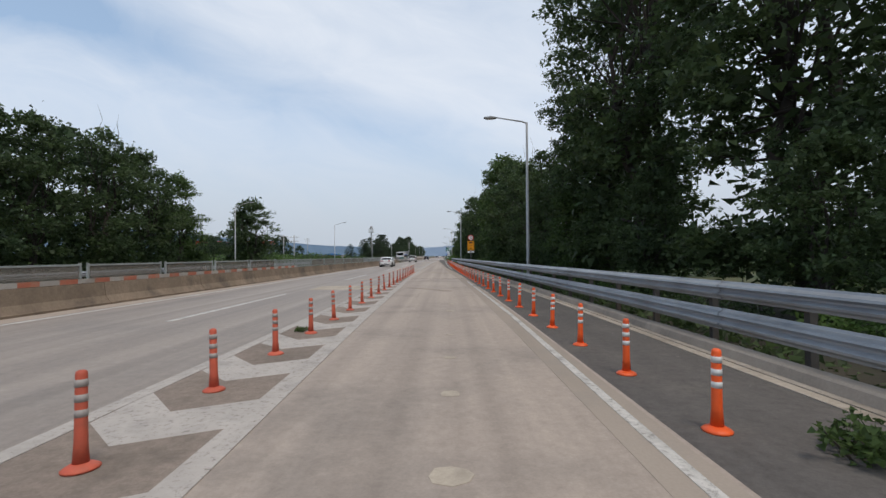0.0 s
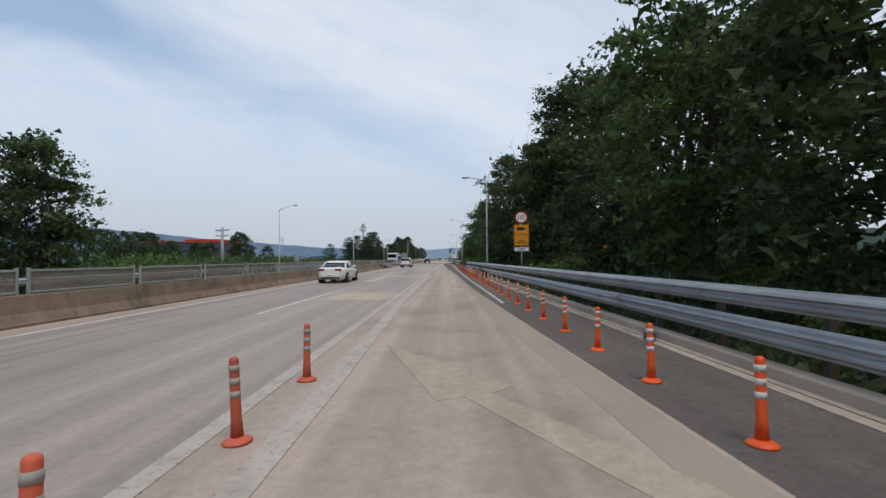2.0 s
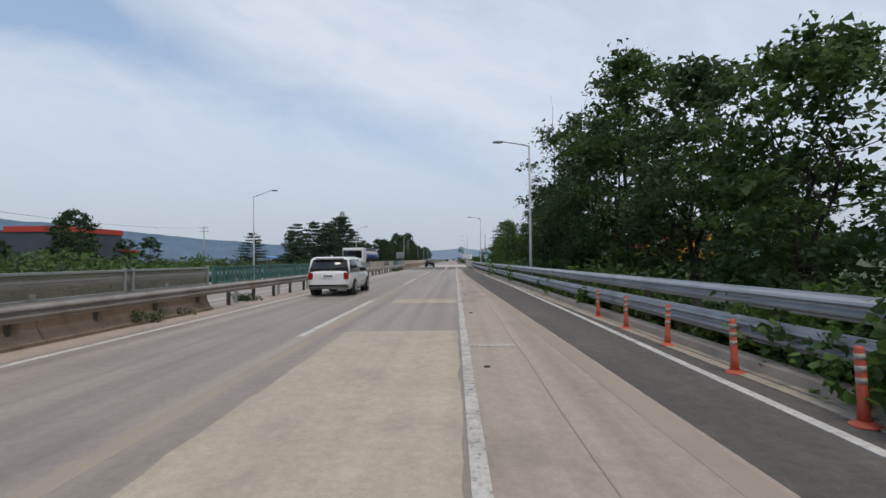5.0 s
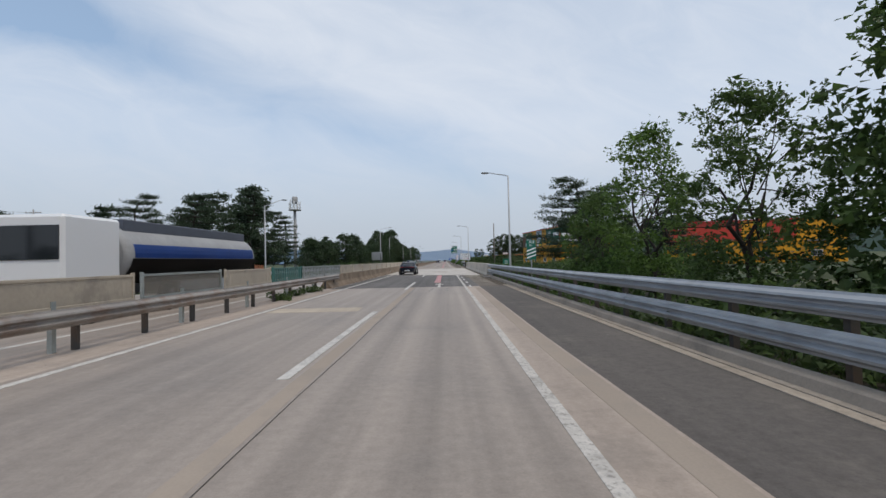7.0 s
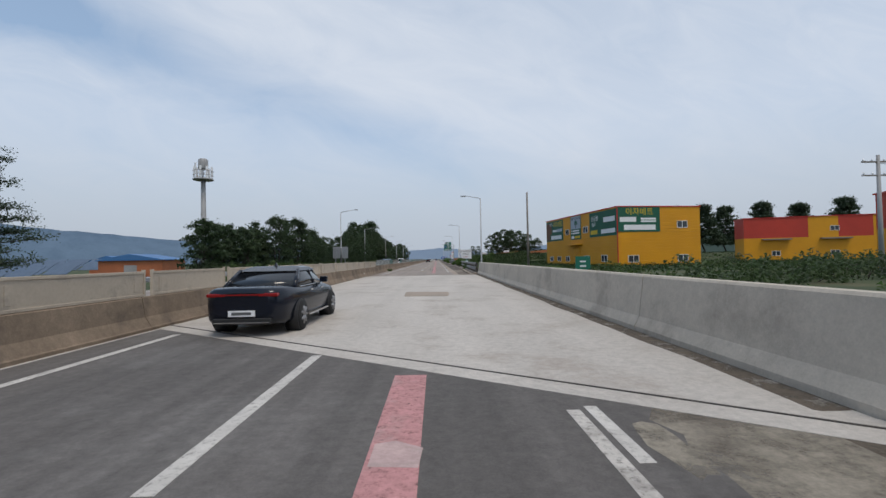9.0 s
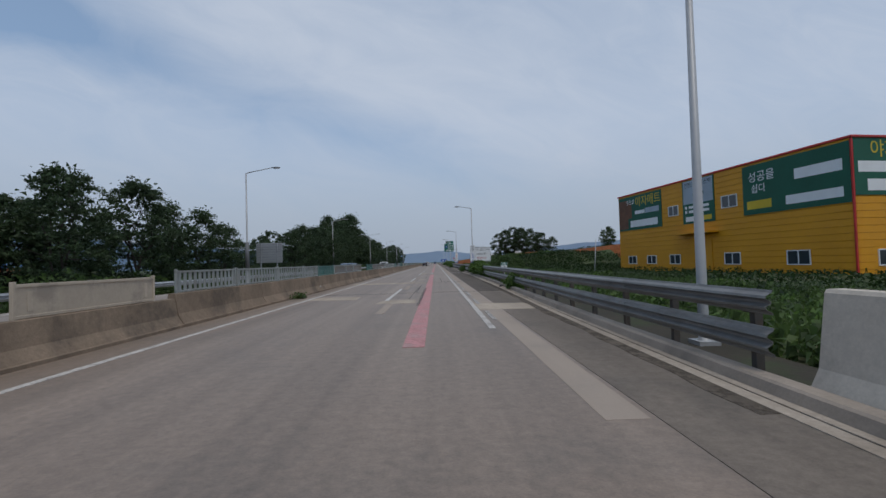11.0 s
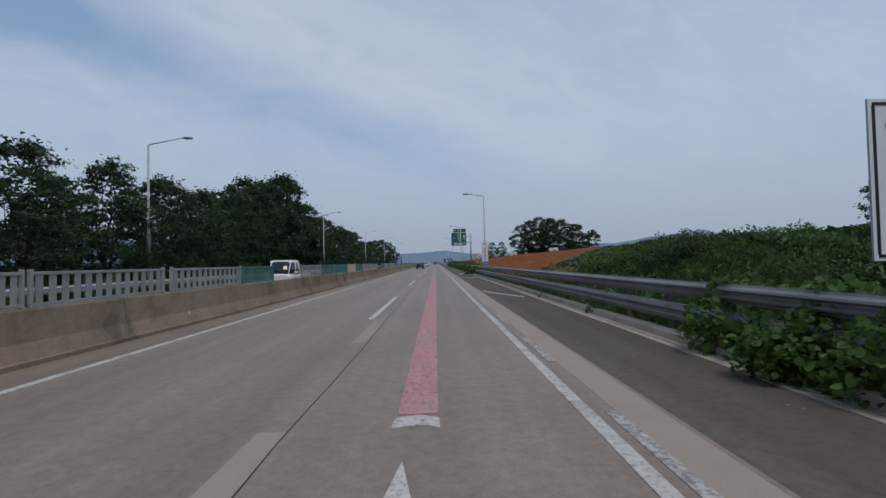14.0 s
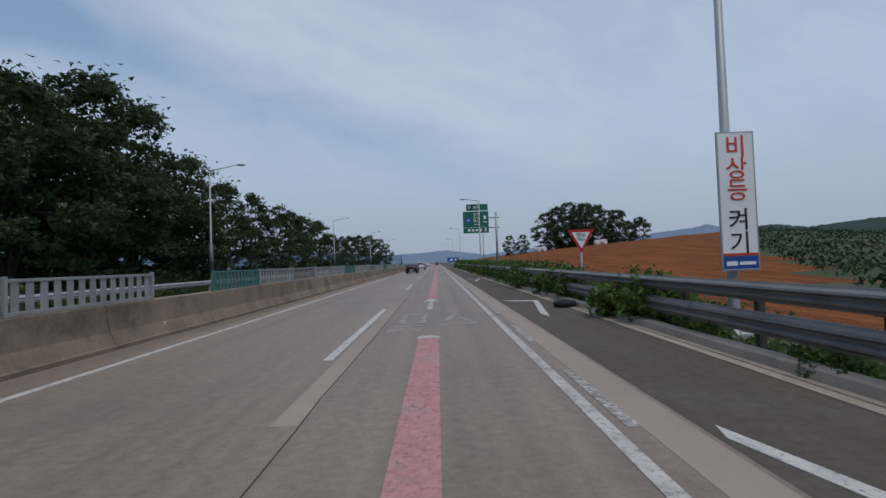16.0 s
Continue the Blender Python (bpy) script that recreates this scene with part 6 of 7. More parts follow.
def broadleaf(h, r, seed, leaf, label, category="tree", base=.2, leafsize=.2, tw=16, per=8, nb=90, name="tree", twigs=0, tall=.4, core=14, fork=3, flat=.5, fat=(.14, .25), fill=900):
    """Forked trunk, limbs that reach out, and sprays of leaves in uneven layers."""
    rs = np.random.RandomState(seed)
    t = thing(name, label, category)
    bm = bmesh.new()
    forks = []
    for f in range(3):
        a = f * 2.1 + rs.uniform(-.4, .4)
        top = (math.cos(a) * r * .28, math.sin(a) * r * .28, h * rs.uniform(.55, .72))
        limb(bm, (0, 0, h * .12), top, .012 * h, .005 * h, rs, 4, 6)
        forks.append(top)
    limb(bm, (0, 0, -.4), (0, 0, h * .13), .024 * h, .018 * h, rs, 2)
    lobes = [(rs.uniform(0, 6.28), rs.uniform(.8, 1.12)) for _ in range(5)]
    blobs = []
    for i in range(nb):
        a, u = rs.uniform(0, 2 * math.pi), rs.uniform(0, 1)
        wob = 1.0
        for la, ls in lobes:
            wob *= 1 + (ls - 1) * max(0, math.cos(a - la))
        k = max(0, (u - tall) / (1 - tall))
        prof = (1 - k ** 2.2) ** .55 if u > tall else .66 + .34 * u / tall
        rr_ = r * wob * prof * rs.uniform(.25, 1.0) ** .5
        z = h * (base + (1 - base) * u)
        bl = r * rs.uniform(*fat) * (1.1 - .3 * u)
        blobs.append((rr_ * .9 * math.cos(a), rr_ * .9 * math.sin(a), min(z, h - bl * .4), bl))
    for b in blobs[::fork]:
        f = forks[rs.randint(3)]
        k = rs.uniform(.3, 1)
        limb(bm, (f[0] * k, f[1] * k, min(b[2], h * .12 + (f[2] - h * .12) * k)), (b[0], b[1], b[2] - b[3] * .2), .0038 * h, .01, rs, 2, 4)
    for i in range(twigs):
        b = blobs[rs.randint(nb)]
        limb(bm, (b[0] * .5, b[1] * .5, h * .8), (b[0] * .6 + rs.normal() * .4, b[1] * .6 + rs.normal() * .4, h * rs.uniform(1.02, 1.14)), .03, .006, rs, 4, 4)
    part("trunk", bm, M_BARK, t)
    c, al, sz = spray_leaves(blobs, tw, per, leafsize, rs, flat, core=core)
    # coarser inner leaves between the clusters
    pick = np.array(blobs)[rs.randint(nb, size=fill)]
    q = pick[:, :3] * np.column_stack([rs.uniform(.45, .95, (fill, 2)), np.ones(fill)]) + rs.normal(size=(fill, 3)) * pick[:, 3:] * .55
    c, al, sz = np.concatenate([c, q]), np.concatenate([al, np.zeros((fill, 3))]), np.concatenate([sz, np.full(fill, max(.3, r * .12))])
    me = leaves_mesh("crown", c, sz, rs, .5, .15, al)
    me.materials.append(leaf)
    o = new("crown", me); o.parent = t
    return t


def pine(h, r, seed, label, tw=30, ls=.24):
    rs = np.random.RandomState(seed)
    t = thing("pine_tree", label, "pine tree")
    bm = bmesh.new()
    limb(bm, (0, 0, -.4), (rs.uniform(-.2, .2), 0, h * .96), .02 * h, .03, rs, 6)
    cs = []
    z = h * .22
    while z < h:
        f = 1 - ((z / h) - .22) / .85
        for i in range(7):
            a = rs.uniform(0, 2 * math.pi)
            L = r * (f ** .7) * rs.uniform(.6, 1.1) + .25
            limb(bm, (0, 0, z), (L * math.cos(a), L * math.sin(a), z + L * .08), .05, .015, rs, 2, 4)
            for s in (.45, .7, .95):
                br = .42 + .42 * f * rs.uniform(.7, 1.2)
                cs.append((L * s * math.cos(a) + rs.normal() * .15, L * s * math.sin(a) + rs.normal() * .15, z + L * .08 * s + .05, br))
        z += h * .065 * rs.uniform(.8, 1.2)
    cs.append((0, 0, h, .4))
    part("trunk", bm, M_BARK, t)
    c, al, sz = spray_leaves(cs, tw, 7, ls, rs, .36, .5, 34, -.12, ls * 1.5)
    me = leaves_mesh("needles", c, sz, rs, .34, -.1, al)
    me.materials.append(M_NEEDLE)
    o = new("needles", me); o.parent = t
    return t


def bush(w, d, h, seed, leaf, label, name="shrub", per=420, ls=.2, kind="", lobed=False):
    rs = np.random.RandomState(seed)
    t = thing(name, label, "shrub", kind=kind)
    blobs = []
    for i in range(int(16 + w * d * 3)):
        r = min(h * .5, rs.uniform(.22, .5) * min(1.2, h))
        blobs.append((rs.uniform(-w / 2, w / 2), rs.uniform(-d / 2, d / 2), max(r * .5, rs.uniform(.1, 1) * h - r), r))
    c = blob_leaves(blobs, per, rs, .9)
    me = broad_leaves("foliage", c, ls, rs) if lobed else leaves_mesh("foliage", c, ls, rs, .65, .1)
    me.materials.append(leaf)
    o = new("foliage", me); o.parent = t
    bm = bmesh.new()
    for b in blobs[:8]:
        limb(bm, (b[0] * .3, b[1] * .3, -.2), b[:3], .025, .008, rs, 2, 4)
    part("woody_base", bm, M_BARK, t)
    return t


used = {}


def plant(key, make, x, y, s=1.0, rz=0.0, z=None, sz=None):
    zz = height(x, y) if z is None else z
    m = pose(x, y, zz, 0, 0, rz) @ Matrix.Diagonal((s, s, sz or s, 1))
    if key not in used:
        used[key] = make()
        used[key].matrix_basis = m
        return used[key]
    o = copy_thing(used[key], m)
    o.matrix_basis = m
    return o


TALL = [lambda i=i: broadleaf(18.5, 4.6, 20 + i, M_LEAF_DK, "tall dark-leaved roadside tree with a dense crown", base=.07, nb=170, tw=26, per=9, leafsize=.2, tall=.72, core=30, fill=3800) for i in range(2)]
MID = [lambda i=i: broadleaf(12.5, 4.2, 30 + i, (M_LEAF_DK, M_LEAF_DK, M_LEAF)[i], "dense broadleaved roadside tree behind the guardrail", base=.07, nb=105, tw=25, per=8, leafsize=.2, twigs=(0, 5, 0)[i], core=30, fill=3000) for i in range(3)]
# far and belt trees take the leaf colour with shade mixed in
FAR = [lambda i=i: broadleaf(12.5, 4.6, 35 + i, M_LEAF_SHADE, "dark broadleaved tree in a dense belt", base=.02, nb=90, tw=10, per=6, leafsize=.4, core=24, fork=8, fill=1050) for i in range(3)]
BELT = [lambda i=i: broadleaf(12.5, 4.6, 135 + i, M_LEAF_SHADE, "tall dark tree with drooping layered sprays in a dense belt", base=.02, nb=120, tw=20, per=8, leafsize=.25, core=26, fork=6, flat=.36, fill=2000) for i in range(3)]
LOW = [lambda i=i: broadleaf(8.5, 3.6, 40 + i, (M_LEAF_DK, M_LEAF)[i], "rounded broadleaved tree beside the motorway", base=.05, nb=85, tw=26, per=8, leafsize=.24, core=26, fork=5, fill=1800) for i in range(2)]
SPREAD = [lambda i=i: broadleaf(15.5, 5.4, 46 + i, M_LEAF_DK, "large spreading tree with a forked bare trunk and layered boughs", base=.46, nb=110, tw=24, per=9, leafsize=.2, core=26, fill=3000, tall=.6, flat=.4) for i in range(1)]
YOUNG = [lambda i=i: broadleaf(6.8, 2.6, 50 + i, (M_LEAF, M_LEAF_LT)[i], "young light-green locust tree beside the shoulder", base=.02, nb=80, tw=55, per=10, leafsize=.15, core=14, fork=3, flat=.6, fat=(.16, .28), fill=800) for i in range(2)]
PINES = [lambda i=i: pine(10.5, 4.2, 60 + i, "dark pine tree with layered branches", (42, 20)[i], (.17, .29)[i]) for i in range(2)] + [lambda: pine(10.5, 3.6, 63, "dark pine tree on the rise beyond the warehouses", 8, .5)]
VINE = [lambda i=i: bush(1.0, 2.4, 1.35, 70 + i, M_LEAF_LT, "fresh green vines climbing over the guardrail", "vine", 560, .135, lobed=True) for i in range(2)]
FAR_VINE = [lambda i=i: bush(1.0, 2.4, 1.35, 70 + i, M_LEAF_LT, "fresh green vines climbing over the guardrail", "vine", 520, .2) for i in range(2)]
SCRUB = [lambda i=i: bush(3.2, 4.0, 1.5, 80 + i, (M_LEAF, M_LEAF_LT, M_LEAF_DK)[i], "leafy green scrub on the verge", ls=.21, per=165) for i in range(3)]
KINDS = {"T": TALL, "M": MID, "F": FAR, "B": BELT, "U": SPREAD, "L": LOW, "Y": YOUNG, "P": PINES}


def tree(kind, x, y, s, z=None):
    k, i = kind[0], int(kind[1])
    return plant(kind, KINDS[k][i], x, y, s, rr.uniform(0, 360), z)


rr = random.Random(3)
# row of trees along the hard shoulder: y, offset from the kerb, kind, scale
for y, o, kind, s in ((18.5, 4.4, "L0", .5), (25.5, 3.9, "L0", .55), (33, 3.6, "L1", .6), (14, 8.2, "T0", .9), (22.0, 6.8, "T1", 1.0), (28.6, 5.0, "T0", 1.04), (34.2, 5.8, "T1", .86), (36.5, 5.0, "M0", .78), (42, 4.4, "M1", .74), (47.5, 4.2, "M0", .76), (53, 4.2, "M1", .88),
                      (58.5, 4.2, "M2", 1.0), (63.6, 6.4, "M0", .9), (68.4, 5.6, "M1", .92), (75, 9.6, "L1", .72), (83, 9.0, "U0", 1.1), (84, 5.6, "M0", .9), (87.5, 7.4, "M2", 1.05), (89, 5.2, "M1", 1.0), (95, 10.5, "M2", 1.0), (94.2, 4.4, "M0", 1.0), (98.8, 4.6, "M1", .84), (98.5, 8.6, "F1", 1.0),
                      (104.8, 4.7, "Y1", 1.0), (108.2, 5.6, "Y1", 1.2), (113, 6, "L0", .8), (118, 5.8, "L1", .9), (123, 5.6, "L0", 1.05), (128.5, 5.4, "M2", .95), (133, 5.4, "M0", .8), (138, 5.0, "M1", .95), (144, 6, "M0", .68),
                      (150, 6.6, "L0", 1), (156, 7, "L1", .9)):
    tree(kind, interp(KERB, y) + o, y, s)
# further rows that close the gaps
for k in range(12):
    y = 41 + 8.4 * k
    tree("F%d" % (k % 3), interp(KERB, y) + 11 + rr.uniform(-.5, 2), y, rr.uniform(.7, .8) if y < 64 else rr.uniform(.55, .65) if 70 < y < 90 else rr.uniform(.95, 1.1) if y < 101 else rr.uniform(.5, .62))
for k, (y, o, s) in enumerate(((158, 3.8, .85), (163.8, 4.1, .95), (167.3, 3.5, .68), (169.4, 3.6, .66), (172.6, 5.2, .5))):
    tree("Y%d" % (k % 2), interp(KERB, y) + o, y, s)
plant("P0", PINES[0], 15.5, 181.0, .9, 40, sz=.73); [plant("S%d" % (k % 3), SCRUB[k % 3], x, y, q, 70 * k) for k, (x, y, q) in enumerate(((13.6, 178.6, .9), (16.2, 178.4, 1.05), (18.6, 180.0, 1.15), (13.2, 183.5, 1.0), (20.5, 178.0, 1.2)))]; tree("P1", 19.5, 184, .72); tree("P1", 22.5, 180, .55)

# beyond the opposite carriageway
for x, y, kind, s in ((-19.5, 24, "F0", .72), (-19.5, 29, "F1", .8), (-19.5, 35, "F1", .92), (-19.5, 41, "M0", 1.04), (-19, 47, "M1", 1.1), (-19.5, 53, "M0", 1.04), (-20, 59, "M2", .96), (-23, 64, "L0", 1.1), (-25, 50, "F1", 1.25), (-25, 40, "F0", 1.25), (-26, 58, "F2", 1.15), (-18.2, 74.6, "L0", 1.26), (-20.5, 77, "L0", 1.1)):
    tree(kind, x, y, s)
for x, y, s in ((-17, 188.5, .82), (-17.5, 193, .92), (-16.5, 199, 1.06), (-18.5, 203.5, 1.12), (-16.5, 208, .86), (-22, 197, 1.02), (-23, 190, .93), (-21, 183, .74), (-26, 178, .7)):
    tree("P%d" % (int(y) % 2), x, y, s)
for y in range(243, 262, 3):
    tree("F%d" % (y % 3), -20.5 - rr.uniform(0, 5), y, rr.uniform(.58, .7))
# belt: y, top height
for y, x, h in ((258, -19, 8.6), (264, -18, 8.6), (269, -18.5, 7.4), (275, -18.5, 7.5), (282, -19.5, 6.8), (289, -20.5, 5.2), (296, -19.5, 5.2), (303, -18, 7.2), (309, -18, 8.6), (316, -18, 8.9), (323, -18, 9.2), (330, -18.5, 9.4), (337, -19, 9.6),
                (343, -20, 8.8), (349, -20, 11.4), (355, -20.5, 13.4), (361, -21, 15.4), (367, -21, 17.8), (373, -21.5, 17.6), (379, -20, 14), (385, -19, 11.8), (392, -18.5, 11.4), (400, -18.5, 11.1), (408, -19, 11), (417, -19, 11), (426, -19, 11.1),
                (436, -19, 9.2), (448, -19, 9), (462, -19, 10), (480, -20, 11.5), (504, -20, 13), (530, -20, 13), (560, -20, 12)):
    i = (y * 7) % 3
    s = (h + 1.7) / 13.5
    tree(("B" if 255 < y < 390 else "F") + str(i), x, y, s)
    if 300 < y < 400 and y % 2:
        tree("F" + str((i + 1) % 3), x - 6.5, y + 3, s)

for k in range(14):
    tree("F%d" % (k % 3), -25.5 - 2 * (k % 2), 252 + 7 * k, (.66 if k < 5 else .4) + .06 * (k % 3))
# lone trees on the field
plant("A0", lambda: broadleaf(8.3, 2.3, 91, M_LEAF_DK, "small dark rounded tree alone on the field", base=.5, nb=60, tw=20, leafsize=.3), 44.2, 327.8)
plant("A1", lambda: broadleaf(10.4, 2.6, 92, M_LEAF, "slim light-crowned tree alone on the field", base=.58, nb=45, tw=14, leafsize=.3), 68.6, 345)
# trees on the hill and in the fields
for x, y, s in ((41, 478, 1.05), (45, 480, 1.2), (50, 483, 1.35), (55, 485, 1.4), (60, 484, 1.35), (65, 480, 1.2), (70, 474, 1.05), (53, 475, 1.25), (62, 474, 1.15), (32, 470, .55), (29, 478, .6)):
    tree("F%d" % (x % 3), x, y, s, height(x, y) - 1.2)
tree("L0", 43.7, 328, .4); tree("L1", 40.5, 333, .26); tree("L0", 68.2, 345, .47)
for x, y, s in ((72, 310, 1.2), (81, 313, 1.3), (90, 318, 1.35), (101, 318, 1.45), (112, 318, 1.4), (62, 300, .95), (124, 316, 1.5)):
    tree("P2", x, y, s)

# vines on the guardrail, scrub on the verge
TUFT = lambda: bush(.8, 1.2, .45, 90, M_LEAF, "tuft of green weeds at the roadside", "weeds", 1100, .12)
for y, s, o in ((104.5, 1.25, .85), (106.0, .9, 1.1), (108.6, 1.05, .7), (110.7, .95, .75), (113.0, .6, 1.0), (116.2, .7, 1.0), (119, .8, .9), (126, .7, .9), (83.3, .75, .75), (85.8, .9, .95), (76, .5, .9), (170, .4, .7),
                (252.0, .7, .5), (253.9, .5, .5), (255.9, .42, .6), (338.2, .36, .6), (340.8, .4, .6), (262, .6, .9), (266.5, .7, .85), (269.3, .78, .6), (271.4, .88, .62), (273.2, .92, .6), (275.0, .95, .6), (276.8, 1.0, .6), (278.4, 1.0, .65), (279.8, 1.0, .65), (281.0, .85, .8), (283.6, .6, 1.0), (288, .7, .8), (296.6, 1.0, .7), (295, .8, .3), (312, .4, .7),
                (343.5, 1.0, .6), (349.6, 1.0, .9), (351.5, 1.1, .8), (356, 1.15, .8), (359, 1.2, .8), (362, 1.2, .9), (366, 1.25, .9), (370, 1.25, .9), (375, 1.3, .9), (380, 1.35, .9), (386, 1.35, 1.0), (392, 1.3, 1.0), (399, 1.4, 1.0), (407, 1.4, 1), (416, 1.5, 1), (426, 1.5, 1), (438, 1.6, 1)):
    i = int(y) % 2
    hung = .34 if 268 < y < 280.5 else 0
    plant(("V%d" if y < 362 else "X%d") % i, VINE[i] if y < 362 else FAR_VINE[i], interp(KERB if y < 200 else KERB2, y) + o, y, s, rr.uniform(-15, 15), z=hung)
for x, y, q in ((14.0, 319.6, .5), (15.8, 317.6, .6), (13.2, 314.6, .42), (17.6, 319.4, .6), (19.5, 316, .6)):
    plant("S1", SCRUB[1], x, y, q, 50 * x)
for k, (x, y, q) in enumerate(((17.6, 63, 1.15), (19.5, 67, 1.3), (18.4, 71, 1.2), (17.0, 74.5, 1.1), (20.5, 76, 1.5), (17.4, 79, 1.15), (22.5, 81, 1.6), (17.2, 85.5, 1.1), (21.5, 88, 1.5), (25.5, 72, 1.7), (27.5, 84, 1.9), (26, 93, 1.8), (30.5, 77, 1.9))):
    plant("S%d" % ((k * 2) % 3), SCRUB[(k * 2) % 3], x, y, q, 67 * k)
for y in range(8, 160, 4):
    plant("S%d" % (y % 3), SCRUB[y % 3], interp(KERB, y) + 2.7 + rr.uniform(0, .8), y, rr.uniform(.45, .75) if y < 104 else rr.uniform(.8, 1.4), rr.uniform(0, 360))
for k in range(30):
    plant("S%d" % (k % 3), SCRUB[k % 3], rr.uniform(25, 44), 6 + 2.6 * k, rr.uniform(.9, 1.9), rr.uniform(0, 360))
for y in range(172, 232, 4):
    plant("S%d" % ((y // 4) % 3), SCRUB[(y // 4) % 3], 12.8 + rr.uniform(0, 1.5), y, rr.uniform(.5, .85) if y < 190 else rr.uniform(.6, .95), rr.uniform(0, 360))
for x, y, s in ((17, 186, 1.0), (21, 189, 1.1), (19, 194, 1.15), (25, 195, 1.2), (22, 200, 1.2), (28, 204, 1.3), (20, 209, 1.2), (26, 213, 1.2), (18, 219, 1.0), (32, 215, 1.4), (38, 222, 1.3)):
    plant("S%d" % (x % 3), SCRUB[x % 3], x, y, s, rr.uniform(0, 360))
for y in range(234, 300, 5):
    for q in range(2):
        plant("S%d" % ((y + q) % 3), SCRUB[(y + q) % 3], 13.2 + q * 5 + rr.uniform(-.8, 1.5), y + rr.uniform(-1, 1), rr.uniform(.3, .6), rr.uniform(0, 360))
for k in range(22):
    x, y = rr.uniform(14, 30), rr.uniform(300, 326)
    plant("S%d" % (k % 3), SCRUB[k % 3], x, y, rr.uniform(.35, .7), rr.uniform(0, 360))
for k in range(14):
    x = rr.uniform(44, 80); y = 318 + (x - 30) * .5 + rr.uniform(-14, 6)
    plant("S%d" % (k % 3), SCRUB[k % 3], x, y, rr.uniform(.5, 1.1), rr.uniform(0, 360), sz=.5)
for y in range(62, 186, 4):
    plant("S%d" % (y % 3), SCRUB[y % 3], -16 - rr.uniform(0, 5), y, rr.uniform(1.3, 2.1), rr.uniform(0, 360))
for k in range(32):
    plant("S%d" % (k % 3), SCRUB[k % 3], rr.uniform(-50, -26), 96 + 3.3 * k, rr.uniform(2.2, 3.1), rr.uniform(0, 360))
for x, y, s in ((-40, 118, .45), (-45, 124, .5), (-50, 131, .52), (-42, 138, .4), (-56, 140, .55), (-48, 150, .42), (-62, 150, .6), (-52, 160, .62), (-58, 168, .5), (-47, 172, .35), (-38, 128, .36), (-33, 150, .3), (-56, 141, .56), (-54, 147, .6), (-57, 153, .58), (-55, 159, .6), (-58, 165, .6), (-50, 172, .88), (-47, 167, .8), (-64, 150, .78), (-68, 143, .8), (-74, 152, .85), (-60, 140, .74), (-66, 158, .8), (-72, 165, .85), (-78, 160, .85), (-54, 178, .62), (-47, 184, .6), (-56, 190, .6), (-62, 145, .62), (-70, 150, .66)):
    tree("F%d" % (y % 3), x, y, s)
for y in range(243, 292, 3):
    plant("S%d" % (y % 3), SCRUB[y % 3], -18 - rr.uniform(0, 4), y, rr.uniform(1.9, 2.6), rr.uniform(0, 360), sz=1.0 if y < 262 else 1.5)
for y in range(292, 348, 3):
    plant("S2", SCRUB[2], -22.5 - rr.uniform(0, 3), y, rr.uniform(2.0, 2.6), rr.uniform(0, 360), sz=2.6)
for y in range(240, 380, 6):
    plant("S%d" % (y % 3), SCRUB[y % 3], -15.5 - rr.uniform(0, 2), y, rr.uniform(1.0, 1.7), rr.uniform(0, 360))
for x, y, s in ((-1.2, 116.8, .9), (-1.3, 118.4, .7), (-1.4, 123, .8), (-1.2, 166, 1.0), (-1.4, 168.6, 1.0), (-1.2, 171, .9), (-0.85, 249.3, .8), (12.25, 79.4, 1.3), (12.2, 81.2, 1.5), (12.05, 83.2, 1.4), (7.5, 18.0, .3), (13.8, 12.0, .75), (10.3, 285, .8), (10.2, 303, .7), (10.4, 309, .8), (10.2, 338, .6), (10.3, 332, .6)):
    plant("W0", TUFT, x, y, s, rr.uniform(0, 360), z=0)


def undergrowth(name, label, spots, size, tall, leaf, seed, aspect=.7, droop=-.15):
    """Low leaves strewn over the ground in drifts."""
    rs = np.random.RandomState(seed)
    c = []
    for x, y in spots:
        k = .5 + .8 * noise.noise((x * .35, y * .35, seed))
        c.append((x, y, height(x, y) + .04 + max(.05, k) * tall * rs.uniform(0, 1)))
    me = leaves_mesh(name, np.array(c), size, rs, aspect, droop)
    me.materials.append(leaf)
    return tagged(new(name, me), label, "undergrowth", kind="stuff")


rn = random.Random(8)
undergrowth("undergrowth", "dark leafy undergrowth below the roadside trees", [(interp(KERB, y) + .75 + 3.2 * rn.random() ** 1.6, y) for y in (rn.uniform(4, 160) for _ in range(26000))], .2, .55, M_LEAF_DK, 1)
undergrowth("verge_weeds", "green weeds growing along the verge behind the rail", [(interp(KERB, y) + .75 + 3.2 * rn.random() ** 1.6, y) for y in (rn.uniform(70, 192) for _ in range(12000))], .2, .6, M_LEAF, 2)
undergrowth("verge_weeds", "green weeds crowding the back of the kerb", [(interp(KERB, y) + .42 + .55 * rn.random(), y) for y in (rn.uniform(65, 88) for _ in range(3600))], .13, .5, M_LEAF_LT, 7)
undergrowth("verge_weeds", "thick clump of green weeds spilling over the kerb", [(11.5 + .9 * rn.random() + .3 * abs(y - 90.2) / 2.7, y) for y in (rn.triangular(87.2, 93.4) for _ in range(4200))], .15, 1.15, M_LEAF_LT, 9)
undergrowth("verge_weeds", "thick green weeds between the guardrail and the field", [p for p in ((11.1 + 9 * rn.random() ** 1.5, rn.uniform(232, 321)) for _ in range(54000)) if not is_soil(p[0] + 1, p[1])], .34, .6, M_LEAF, 3, .22, -1.2)
undergrowth("verge_weeds", "bright green creepers over the verge behind the rail", [(11.2 + 6 * rn.random() ** 1.2, rn.uniform(232, 319)) for _ in range(19000)], .3, .7, M_LEAF_LT, 4, .25, -1.0)
